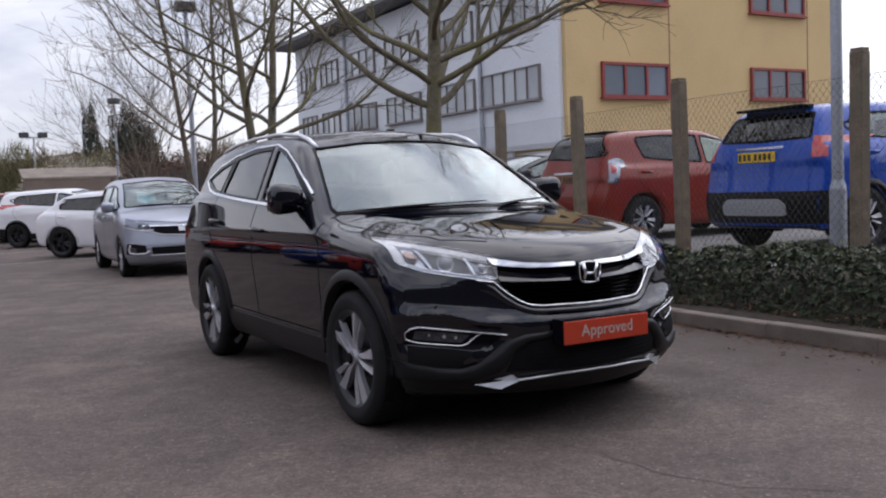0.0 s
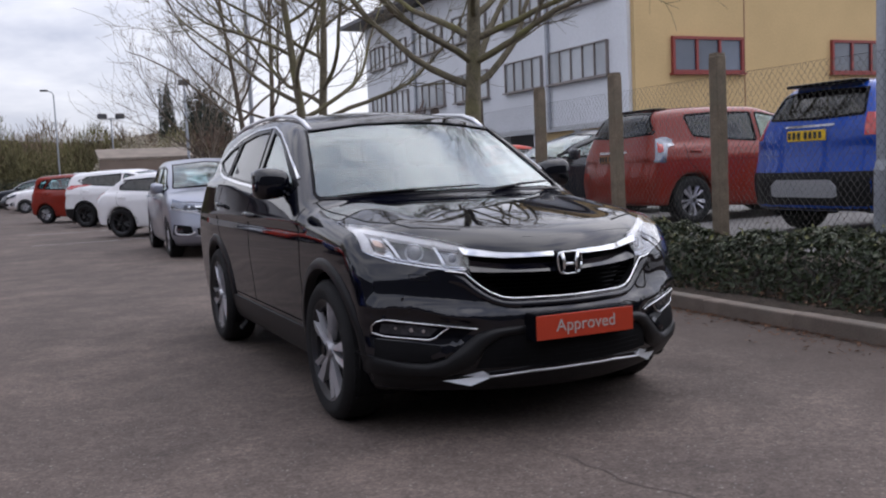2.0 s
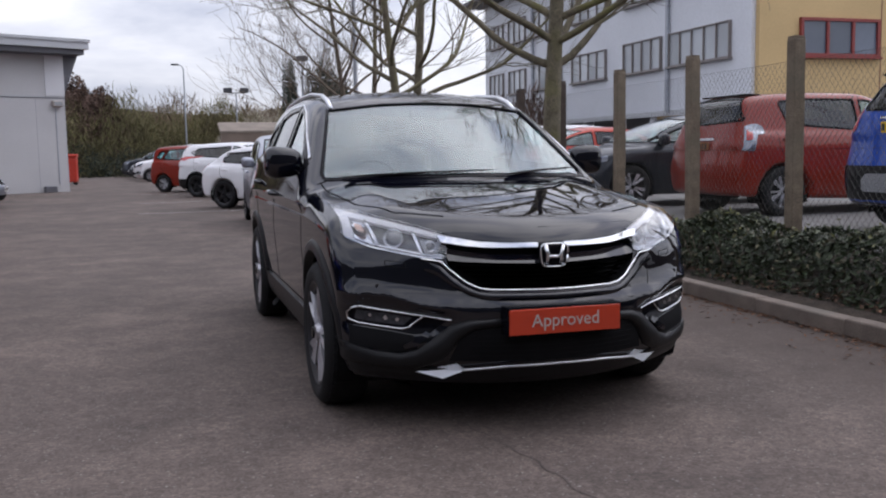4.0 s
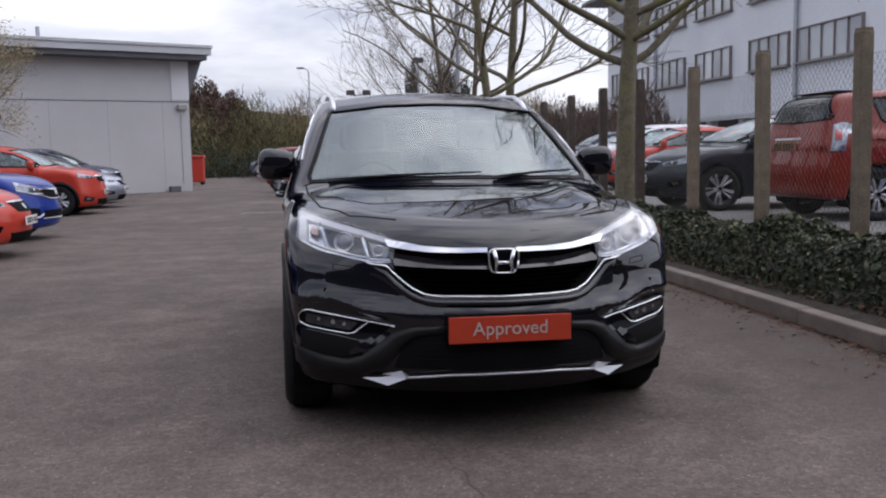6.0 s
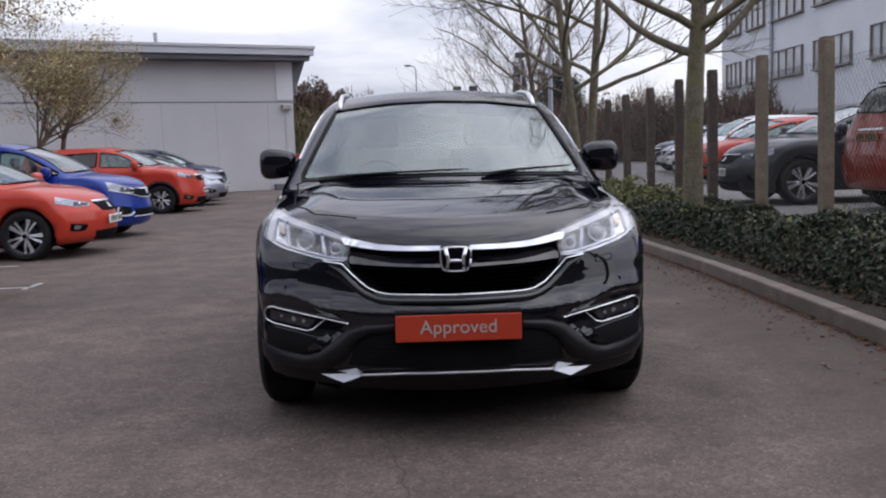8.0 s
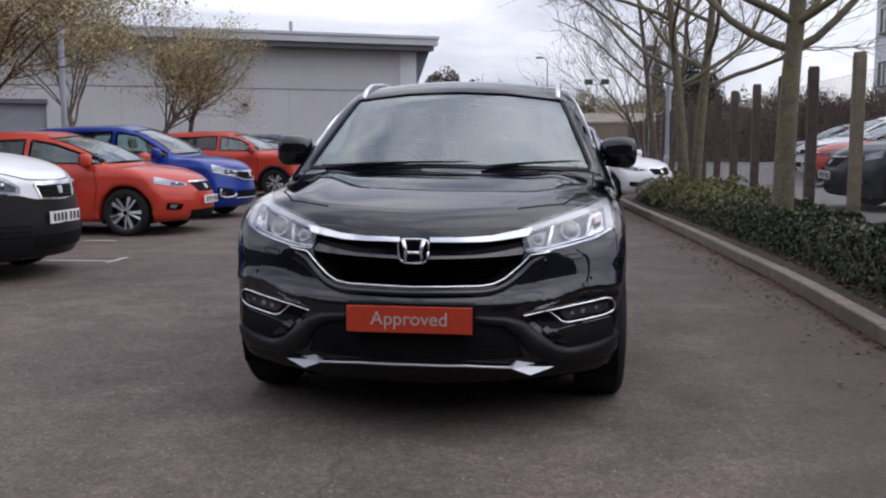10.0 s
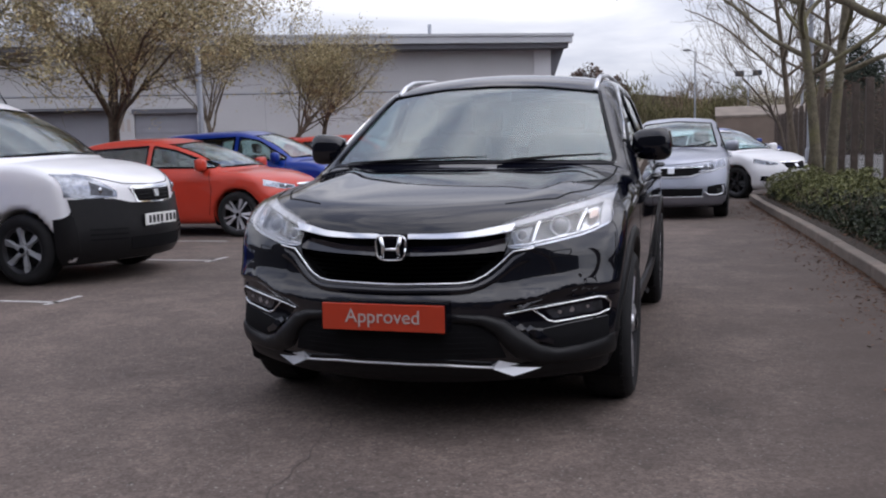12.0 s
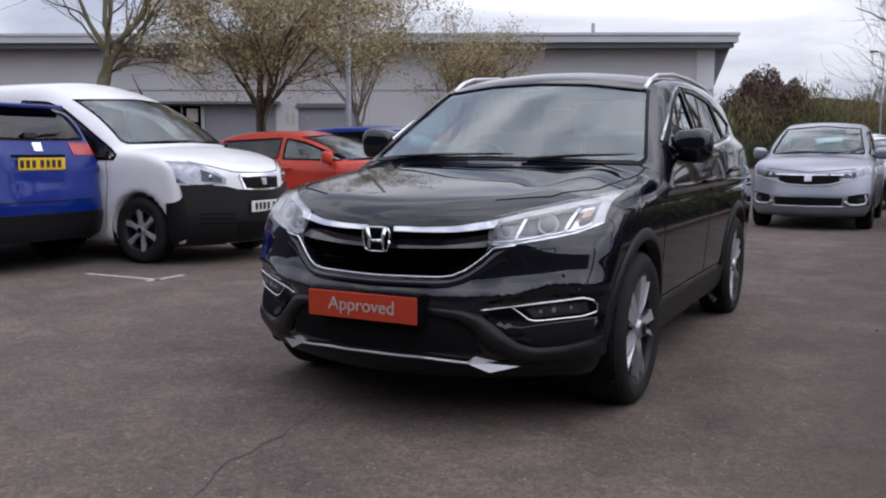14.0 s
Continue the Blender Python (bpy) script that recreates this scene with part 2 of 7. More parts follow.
M["bark"] = mat("grey_green_bark", (0.145, 0.125, 0.085), rough=0.95, vary=0.35, scale=9, fine=0.35, fine_scale=45, bump=0.01, stain=(0.16, 0.15, 0.06), stain_scale=2)
M["bark2"] = mat("brown_bark", (0.12, 0.095, 0.07), rough=0.95, vary=0.35, scale=9, fine=0.3, fine_scale=45, bump=0.008)
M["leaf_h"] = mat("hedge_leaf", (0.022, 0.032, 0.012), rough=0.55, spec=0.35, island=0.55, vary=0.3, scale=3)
M["leaf_y"] = mat("young_olive_leaf", (0.36, 0.30, 0.16), rough=0.7, island=0.45)
M["leaf_d"] = mat("dead_leaf", (0.12, 0.062, 0.035), rough=0.9, island=0.5)
M["scrub"] = mat("brown_scrub", (0.17, 0.125, 0.080), rough=0.95, island=0.5, vary=0.35, scale=0.25)
M["scrub_g"] = mat("olive_scrub", (0.15, 0.135, 0.062), rough=0.95, island=0.5, vary=0.35, scale=0.25)
M["scrub_d"] = mat("dark_evergreen", (0.030, 0.040, 0.028), rough=0.95, island=0.5, vary=0.3, scale=0.3)
M["scrub_b"] = mat("dark_brown_scrub", (0.105, 0.066, 0.050), rough=0.95, island=0.5, vary=0.3, scale=0.4)
M["blossom"] = mat("pale_blossom_scrub", (0.50, 0.45, 0.36), rough=0.95, island=0.4, vary=0.3, scale=0.4)
M["shed"] = mat("grey_wall_panel", (0.505, 0.50, 0.505), rough=0.55, vary=0.06, scale=0.6, fine=0.04, fine_scale=20)
M["shed_lt"] = mat("pale_grey_trim", (0.46, 0.47, 0.49), rough=0.5, vary=0.06, scale=0.8)
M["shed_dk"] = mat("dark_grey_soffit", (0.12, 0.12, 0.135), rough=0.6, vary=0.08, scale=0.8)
M["shed_white"] = mat("white_corner_panel", (0.66, 0.66, 0.68), rough=0.55, vary=0.06, scale=0.8)
M["roller"] = mat("grey_roller_door", (0.27, 0.27, 0.30), rough=0.5, vary=0.06, scale=1.5)
M["render_y"] = mat("ochre_render", (0.57, 0.41, 0.205), rough=0.9, vary=0.07, scale=0.5, fine=0.06, fine_scale=12)
M["render_g"] = mat("pale_blue_grey_cladding", (0.67, 0.69, 0.73), rough=0.6, vary=0.06, scale=0.4, fine=0.05, fine_scale=9)
M["frame_r"] = mat("dark_red_window_frame", (0.23, 0.035, 0.03), rough=0.5, vary=0.1)
M["frame_b"] = mat("brown_window_frame", (0.20, 0.175, 0.165), rough=0.5, vary=0.1)
M["pane"] = mat("office_pane", (0.42, 0.44, 0.46), rough=0.06, vary=0.25, scale=0.35, coat=0.5, piece=0.3)
M["pane_dark"] = mat("dark_office_pane", (0.085, 0.10, 0.13), rough=0.04, vary=0.35, scale=0.35, coat=0.35, piece=0.5)
M["brick"] = mat("red_brown_brick", (0.20, 0.09, 0.06), rough=0.9, vary=0.2, scale=5)
M["linepaint"] = mat("worn_white_line", (0.42, 0.41, 0.40), rough=0.85, vary=0.35, scale=12, fine=0.35, fine_scale=60)
M["backdrop"] = mat("far_woodland", (0.11, 0.09, 0.07), rough=1.0, vary=0.4, scale=0.15, fine=0.3, fine_scale=1.2)
M["lamp_head"] = mat("dark_lamp_head", (0.05, 0.052, 0.06), rough=0.5, vary=0.1)
# a paler hedge leaf: the light on the hedge top put into its colour
M["leaf_t"] = mat("lit_hedge_leaf", (0.078, 0.088, 0.052), rough=0.45, spec=0.5, island=0.5)
M["leaf_g"] = mat("fresh_green_leaf", (0.150, 0.155, 0.062), rough=0.6, spec=0.25, island=0.45)
M["hedge_dry"] = mat("olive_brown_leaf", (0.062, 0.055, 0.026), rough=0.7, island=0.5)
M["unseen_wall"] = mat("dark_grey_cladding", (0.055, 0.057, 0.062), rough=0.6, vary=0.1, scale=0.5)
M["crack"] = mat("dark_crack_filler", (0.060, 0.048, 0.043), rough=0.9, vary=0.3, scale=8)
M["redbin"] = mat("red_plastic", (0.5, 0.04, 0.02), rough=0.45, vary=0.1)

# ---- building helpers ----
def part(name, bm, material, parent=None, label="", smooth=False):
    """Links a bmesh as one mesh object under a thing or a part."""
    me = bpy.data.meshes.new(name)
    if smooth:
        for e in bm.edges:
            if len(e.link_faces) == 2 and e.calc_face_angle(0.0) > 0.75:
                e.smooth = False
    bm.to_mesh(me)
    bm.free()
    if smooth:
        me.polygons.foreach_set("use_smooth", [True] * len(me.polygons))
    for mm in (material if isinstance(material, (list, tuple)) else [material]):
        me.materials.append(mm)
    ob = new(name, me)
    ob.parent = parent
    if label:
        ob["label"] = label
    return ob


def raw(name, verts, faces, material, parent=None, label="", smooth=False):
    """The same from plain arrays of vertices and faces."""
    me = bpy.data.meshes.new(name)
    me.from_pydata(np.asarray(verts).tolist(), [], np.asarray(faces).tolist() if not isinstance(faces, list) else faces)
    if smooth:
        me.polygons.foreach_set("use_smooth", [True] * len(me.polygons))
    me.materials.append(material)
    ob = new(name, me)
    ob.parent = parent
    if label:
        ob["label"] = label
    return ob


def thing(name, m=None, label="", category="", group="", kind=""):
    ob = new(name)
    ob.empty_display_size = 0.2
    if m is not None:
        ob.matrix_basis = m
    return tagged(ob, label, category, group, kind)


def box(bm, x0, x1, y0, y1, z0, z1, bevel=0.0, m=None):
    r = bmesh.ops.create_cube(bm, size=1)
    vs = r["verts"]
    bmesh.ops.scale(bm, vec=(x1 - x0, y1 - y0, z1 - z0), verts=vs)
    bmesh.ops.translate(bm, vec=((x0 + x1) / 2, (y0 + y1) / 2, (z0 + z1) / 2), verts=vs)
    if m is not None:
        bmesh.ops.transform(bm, matrix=m, verts=vs)
    if bevel:
        es = list({e for v in vs for e in v.link_edges})
        bmesh.ops.bevel(bm, geom=es, offset=bevel, segments=2, affect="EDGES", profile=0.5)
    return bm


def cyl(bm, r0, r1, z0, z1, n=16, m=None, at=(0, 0)):
    t = Matrix.Translation((at[0], at[1], (z0 + z1) / 2))
    bmesh.ops.create_cone(bm, cap_ends=True, segments=n, radius1=r0, radius2=r1, depth=z1 - z0, matrix=(m @ t) if m is not None else t)
    return bm


def tube(bm, pts, r, n=6):
    """A tube along points."""
    pts = [Vector(p) for p in pts]
    rings = []
    for i, p in enumerate(pts):
        d = (pts[min(i + 1, len(pts) - 1)] - pts[max(i - 1, 0)]).normalized()
        a = d.cross(Vector((0, 0, 1)) if abs(d.z) < 0.9 else Vector((1, 0, 0))).normalized()
        b = d.cross(a)
        rr = r[i] if isinstance(r, (list, tuple)) else r
        rings.append([bm.verts.new(p + (a * math.cos(2 * math.pi * k / n) + b * math.sin(2 * math.pi * k / n)) * rr) for k in range(n)])
    for q, s in zip(rings, rings[1:]):
        for k in range(n):
            bm.faces.new((q[k], q[(k + 1) % n], s[(k + 1) % n], s[k]))
    bm.faces.new(rings[0][::-1])
    bm.faces.new(rings[-1])
    return bm


def lathe(bm, prof, n=40, m=None):
    """Turns a profile of (radius, offset) round the x axis."""
    rings = []
    for r, o in prof:
        ring = []
        for k in range(n):
            a = 2 * math.pi * k / n
            v = Vector((o, r * math.cos(a), r * math.sin(a)))
            ring.append(bm.verts.new(m @ v if m is not None else v))
        rings.append(ring)
    for q, s in zip(rings, rings[1:]):
        for k in range(n):
            bm.faces.new((q[k], q[(k + 1) % n], s[(k + 1) % n], s[k]))
    return bm


def curve(*pts):
    """A smooth line through (x, y) points that does not overshoot; flat beyond its ends."""
    xs, ys = np.array([p[0] for p in pts], float), np.array([p[1] for p in pts], float)
    d = np.diff(ys) / np.diff(xs)
    g = np.empty(len(xs))
    g[0], g[-1] = d[0], d[-1]
    for i in range(1, len(xs) - 1):
        g[i] = 0 if d[i - 1] * d[i] <= 0 else 2 * d[i - 1] * d[i] / (d[i - 1] + d[i])
    tx, ty = [], []
    for i in range(len(xs) - 1):
        u = np.linspace(0, 1, 24, endpoint=False)
        h = xs[i + 1] - xs[i]
        tx.append(xs[i] + u * h)
        ty.append((2 * u**3 - 3 * u**2 + 1) * ys[i] + (u**3 - 2 * u**2 + u) * h * g[i] + (3 * u**2 - 2 * u**3) * ys[i + 1] + (u**3 - u**2) * h * g[i + 1])
    tx, ty = np.append(np.concatenate(tx), xs[-1]), np.append(np.concatenate(ty), ys[-1])
    return lambda x: np.interp(x, tx, ty)


def smax(a, b, r):
    h = np.clip(0.5 + 0.5 * (a - b) / r, 0, 1)
    return b * (1 - h) + a * h + r * h * (1 - h)


def smin(a, b, r):
    return -smax(-a, -b, r)


def skin(F, lo, hi, h):
    """The surface F = 0 as quads, its points pulled onto the surface."""
    ax = [np.arange(a, b + h, h) for a, b in zip(lo, hi)]
    X, Y, Z = np.meshgrid(*ax, indexing="ij")
    V = F(X, Y, Z)
    s = V < 0
    nx, ny, nz = V.shape
    acc = np.zeros((nx - 1, ny - 1, nz - 1, 3))
    cnt = np.zeros((nx - 1, ny - 1, nz - 1))
    P = np.stack([X, Y, Z], -1)
    for axis in range(3):
        o = [b for b in range(3) if b != axis]
        for da in (0, 1):
            for db in (0, 1):
                s0, s1 = [slice(None)] * 3, [slice(None)] * 3
                s0[axis], s1[axis] = slice(0, -1), slice(1, None)
                for q, dd in zip(o, (da, db)):
                    s0[q] = s1[q] = slice(dd, V.shape[q] - 1 + dd)
                a, b = V[tuple(s0)], V[tuple(s1)]
                cross = (a < 0) != (b < 0)
                t = np.where(cross, a / np.where(cross, a - b, 1), 0)[..., None]
                acc += np.where(cross[..., None], P[tuple(s0)] * (1 - t) + P[tuple(s1)] * t, 0)
                cnt += cross
    on = cnt > 0
    idx = -np.ones(cnt.shape, int)
    idx[on] = np.arange(on.sum())
    verts = acc[on] / cnt[on][:, None]
    faces = []
    for axis in range(3):
        u, v = (axis + 1) % 3, (axis + 2) % 3
        s0, s1 = [slice(1, -1)] * 3, [slice(1, -1)] * 3
        s0[axis], s1[axis] = slice(0, -1), slice(1, None)
        a, b = s[tuple(s0)], s[tuple(s1)]
        for flip in (False, True):
            w = np.argwhere((a & ~b) if not flip else (~a & b))
            if not len(w):
                continue
            c = w.copy()
            c[:, u] += 1
            c[:, v] += 1
            q = []
            for du, dv in ((-1, -1), (0, -1), (0, 0), (-1, 0)):
                k = c.copy()
                k[:, u] += du
                k[:, v] += dv
                q.append(idx[k[:, 0], k[:, 1], k[:, 2]])
            q = np.stack(q, 1)
            faces.append(q[:, ::-1] if flip else q)
    faces = np.concatenate(faces)
    for _ in range(4):
        f, g = F(*verts.T), slope(F, verts)
        st = f / np.maximum((g**2).sum(1), 0.05)
        verts = verts - np.clip(st, -h * 0.5, h * 0.5)[:, None] * g
    return verts, faces


def slope(F, p, e=0.004):
    g = np.empty_like(p)
    for k in range(3):
        d = np.zeros(3)
        d[k] = e
        g[:, k] = (F(*(p + d).T) - F(*(p - d).T)) / (2 * e)
    return g


VIEWS = {"front": ((0, 2), 1, (-0.6, 1), 2.9), "rear": ((0, 2), 1, (5.6, -1), 2.4), "right": ((1, 2), 0, (-1.5, 1), 1.45), "left": ((1, 2), 0, (1.5, -1), 1.45),
         "top": ((0, 1), 2, (2.6, -1), 2.2)}


def cast(F, ab, view):
    """Drops points given in one of the views onto the surface."""
    (i, j), k, (start, way), reach = VIEWS[view]
    p = np.zeros((len(ab), 3))
    p[:, i], p[:, j] = ab[:, 0], ab[:, 1]
    ts = np.linspace(0, reach, 150)
    best, bestv, found, lo, hi = np.zeros(len(ab)), np.full(len(ab), 9.0), np.zeros(len(ab), bool), np.zeros(len(ab)), np.zeros(len(ab))
    for n, t in enumerate(ts):
        p[:, k] = start + way * t
        f = F(*p.T)
        better = (f < bestv) & ~found
        best[better], bestv[better] = t, f[better]
        hit = (f < 0) & ~found
        lo[hit], hi[hit] = ts[max(n - 1, 0)], t
        found |= hit
    for _ in range(14):
        mid = (lo + hi) / 2
        p[:, k] = start + way * mid
        inside = F(*p.T) < 0
        hi, lo = np.where(inside, mid, hi), np.where(inside, lo, mid)
    p[:, k] = start + way * np.where(found, hi, best)
    return p


def along(line, n):
    line = np.array(line, float)
    d = np.r_[0, np.cumsum(np.hypot(*np.diff(line, axis=0).T))]
    at = np.unique(np.r_[np.linspace(0, d[-1], n + 1)]) if d[-1] > 0 else np.zeros(n + 1)
    return np.stack([np.interp(at, d, line[:, 0]), np.interp(at, d, line[:, 1])], 1)


def patch(F, top, bot, view, out=0.004, deep=0.012, nu=12, nv=4, solid=False, bulge=0.0):
    """A panel that follows the body between two lines given in a view; out: how proud it stands; deep: its thickness."""
    a, b = along(top, nu), along(bot, nu)
    v = np.linspace(0, 1, nv + 1)[:, None, None]
    ab = (a * (1 - v) + b * v).reshape(-1, 2)
    p = cast(F, ab, view)
    g = slope(F, p)
    g /= np.maximum(np.linalg.norm(g, axis=1), 1e-6)[:, None]
    if bulge:
        uu, vv = np.meshgrid(np.linspace(0, 1, nu + 1), np.linspace(0, 1, nv + 1))
        out = (out + bulge * (np.sin(math.pi * uu) * np.sin(math.pi * vv)).reshape(-1)[:, None] ** 0.5)
    front, back = p + g * out, p + g * (out - deep)
    bm = bmesh.new()
    fv = [bm.verts.new(q) for q in front]
    w = nu + 1
    for r in range(nv):
        for c in range(nu):
            bm.faces.new((fv[r * w + c], fv[(r + 1) * w + c], fv[(r + 1) * w + c + 1], fv[r * w + c + 1]))
    edge = [c for c in range(w)] + [r * w + nu for r in range(1, nv + 1)] + [nv * w + c for c in range(nu - 1, -1, -1)] + [r * w for r in range(nv - 1, 0, -1)]
    if solid:
        bv = [bm.verts.new(q) for q in back]
        for r in range(nv):
            for c in range(nu):
                bm.faces.new((bv[r * w + c], bv[r * w + c + 1], bv[(r + 1) * w + c + 1], bv[(r + 1) * w + c]))
    else:
        bv = {e: bm.verts.new(back[e]) for e in edge}
    for e0, e1 in zip(edge, edge[1:] + edge[:1]):
        bm.faces.new((fv[e0], fv[e1], bv[e1], bv[e0]))
    bmesh.ops.recalc_face_normals(bm, faces=bm.faces)
    if not solid:
        c = sum((f.normal.dot(Vector(g[0])) for f in list(bm.faces)[:3]))
        if c < 0:
            bmesh.ops.reverse_faces(bm, faces=bm.faces)
    return bm


def strip(F, line, view, width=0.012, out=0.004, n=40):
    """A thin trim that runs along a line on the body."""
    line = along(line, n)
    d = np.gradient(line, axis=0)
    d /= np.maximum(np.hypot(*d.T), 1e-6)[:, None]
    nrm = np.stack([-d[:, 1], d[:, 0]], 1) * width / 2
    return patch(F, line + nrm, line - nrm, view, out, out + 0.006, n, 1)


def wedge(F, top, bot, view, o_top, o_bot, n=14):
    """A solid facet that stands farther off the body at one edge than at the other."""
    a, b = cast(F, along(top, n), view), cast(F, along(bot, n), view)
    ga, gb = slope(F, a), slope(F, b)
    ga /= np.linalg.norm(ga, axis=1)[:, None]
    gb /= np.linalg.norm(gb, axis=1)[:, None]
    bm = bmesh.new()
    rows = [[bm.verts.new(q) for q in r] for r in (a - ga * 0.02, a + ga * o_top, b + gb * o_bot, b - gb * 0.02)]
    for r, s in zip(rows, rows[1:]):
        for i in range(n):
            bm.faces.new((r[i], r[i + 1], s[i + 1], s[i]))
    bmesh.ops.recalc_face_normals(bm, faces=bm.faces)
    mid = sum((f.calc_center_median() for f in bm.faces), Vector()) / len(bm.faces)
    f = max(bm.faces, key=lambda q: (q.calc_center_median() - mid).dot(Vector((ga + gb).mean(0))))
    if f.normal.dot(Vector((ga + gb).mean(0))) < 0:
        bmesh.ops.reverse_faces(bm, faces=bm.faces)
    return bm


def facet(F, corners, view):
    """A solid flat-faced piece, each corner given in a view with its distance off the body."""
    p = cast(F, np.array([c[:2] for c in corners], float), view)
    g = slope(F, p)
    g /= np.linalg.norm(g, axis=1)[:, None]
    bm = bmesh.new()
    up = [bm.verts.new(a + b * c[2]) for a, b, c in zip(p, g, corners)]
    lo = [bm.verts.new(a - b * 0.03) for a, b in zip(p, g)]
    n = len(up)
    bm.faces.new(up)
    bm.faces.new(lo[::-1])
    for k in range(n):
        bm.faces.new((up[(k + 1) % n], up[k], lo[k], lo[(k + 1) % n]))
    bmesh.ops.recalc_face_normals(bm, faces=bm.faces)
    return bm


def rail(F, line, view, r=0.006, out=0.004, n=40):
    """A round bar that runs along a line on the body."""
    p = cast(F, along(line, n), view)
    g = slope(F, p)
    g /= np.linalg.norm(g, axis=1)[:, None]
    return tube(bmesh.new(), [Vector(q) for q in p + g * out], r, 6)


def inside(poly, q):
    """Which of the points q lie in the polygon."""
    poly = np.asarray(poly, float)
    x, y = q[:, 0], q[:, 1]
    c = np.zeros(len(q), bool)
    for (x0, y0), (x1, y1) in zip(poly, np.roll(poly, -1, 0)):
        if y0 != y1:
            c ^= ((y0 > y) != (y1 > y)) & (x < (x1 - x0) * (y - y0) / (y1 - y0) + x0)
    return c


def nearest(poly, q):
    poly = np.asarray(poly, float)
    best, dist = q.copy(), np.full(len(q), 9.0)
    for a, b in zip(poly, np.roll(poly, -1, 0)):
        t = np.clip(((q - a) @ (b - a)) / max(((b - a) ** 2).sum(), 1e-9), 0, 1)[:, None]
        c = a + t * (b - a)
        d = np.hypot(*(c - q).T)
        best[d < dist], dist[d < dist] = c[d < dist], d[d < dist]
    return best


def cut(F, verts, faces, poly, view, zone):
    """Opens a polygon, given in a view, in a skin; its rim is drawn to the polygon's edge."""
    (i, j), k, _, _ = VIEWS[view]
    q = verts[:, (i, j)]
    ins = inside(poly, q) & zone(verts)
    keep = ~ins[faces].all(1)
    faces = faces[keep]
    rim = np.zeros(len(verts), bool)
    rim[np.unique(faces)] = True
    rim &= ins
    verts[np.ix_(rim, (i, j))] = nearest(poly, q[rim])
    for _ in range(4):
        p = verts[rim]
        g = slope(F, p)[:, k]
        p[:, k] -= np.clip(F(*p.T) / np.where(np.abs(g) < 0.2, 0.2 * np.sign(g + 1e-9), g), -0.03, 0.03)
        verts[rim] = p
    return verts, faces

# ---- vehicles ----
def solid_car(s):
    """The outer form of a vehicle, negative inside: nose at y = 0, driving towards -y, wheels on z = 0."""
    def F(x, y, z):
        ax = np.abs(x)
        W = s["W"]
        low = ax - (W - s["side"](z) - s["taper"](y))
        lift = s.get("ridge", 0.0) * np.exp(-(((ax - 0.60) / 0.11) ** 2)) * np.clip((y - 0.25) / 0.3, 0, 1)
        low = smax(low, z - (s["deck"](y) - s["crown"](y) * (ax / W) ** s.get("crown_e", 2.0) + lift), s.get("r_deck", 0.07))
        nz = s["nose"](z)
        if s.get("sculpt"):
            k = np.clip((ax - 0.40) / 0.14, 0, 1)
            k = k * k * (3 - 2 * k)
            nz = nz + k * 0.030 * np.exp(-(((z - 0.50) / 0.055) ** 2))
            # a ledge over the fog lamps, from which the cheeks lean back
            kz = np.clip((ax - 0.48) / 0.25, 0, 1)
            zl = 0.562 + 0.050 * kz * kz * (3 - 2 * kz)
            nz = nz - (0.026 + 0.020 * kz) * k * np.where(z > zl, np.clip(1 - (z - zl) / 0.17, 0, 1), np.clip(1 - (zl - z) / 0.022, 0, 1))
            nz = nz - 0.045 * k * np.exp(-(((z - 0.79) / 0.085) ** 2))
        low = smax(low, nz + s["sweep"] * (ax / W) ** s.get("sweep_e", 1.9) - y, s.get("r_nose", 0.08))
        low = smax(low, y - (s["tail"](z) - 0.16 * (ax / W) ** 3), 0.08)
        low = smax(low, s["floor"](y) - z, 0.05)
        top = ax - (s["wg"] - s["tumble"] * (z - s["belt"]) - 0.10 * np.clip((y - s["L"] * 0.6) / (s["L"] * 0.4), 0, 1) ** 2)
        yy = y - s["ws_sweep"] * (ax / s["wg"]) ** 2
        top = smax(top, z - (s["roof"](yy) - 0.05 * (ax / 0.65) ** 2), s.get("r_roof", 0.10))
        top = smax(top, y - (s["tail"](z) - 0.10 * (ax / W) ** 3), 0.08)
        top = smax(top, (s["belt"] - 0.16) - z, 0.02)
        f = smin(low, top, 0.035)
        for ya in (s["yf"], s["yr"]):
            c = s["ra"] - np.hypot(y - ya, z - s["R"])
            f = np.maximum(f, np.minimum(c, ax - (W - 0.30)))
        return f
    return F


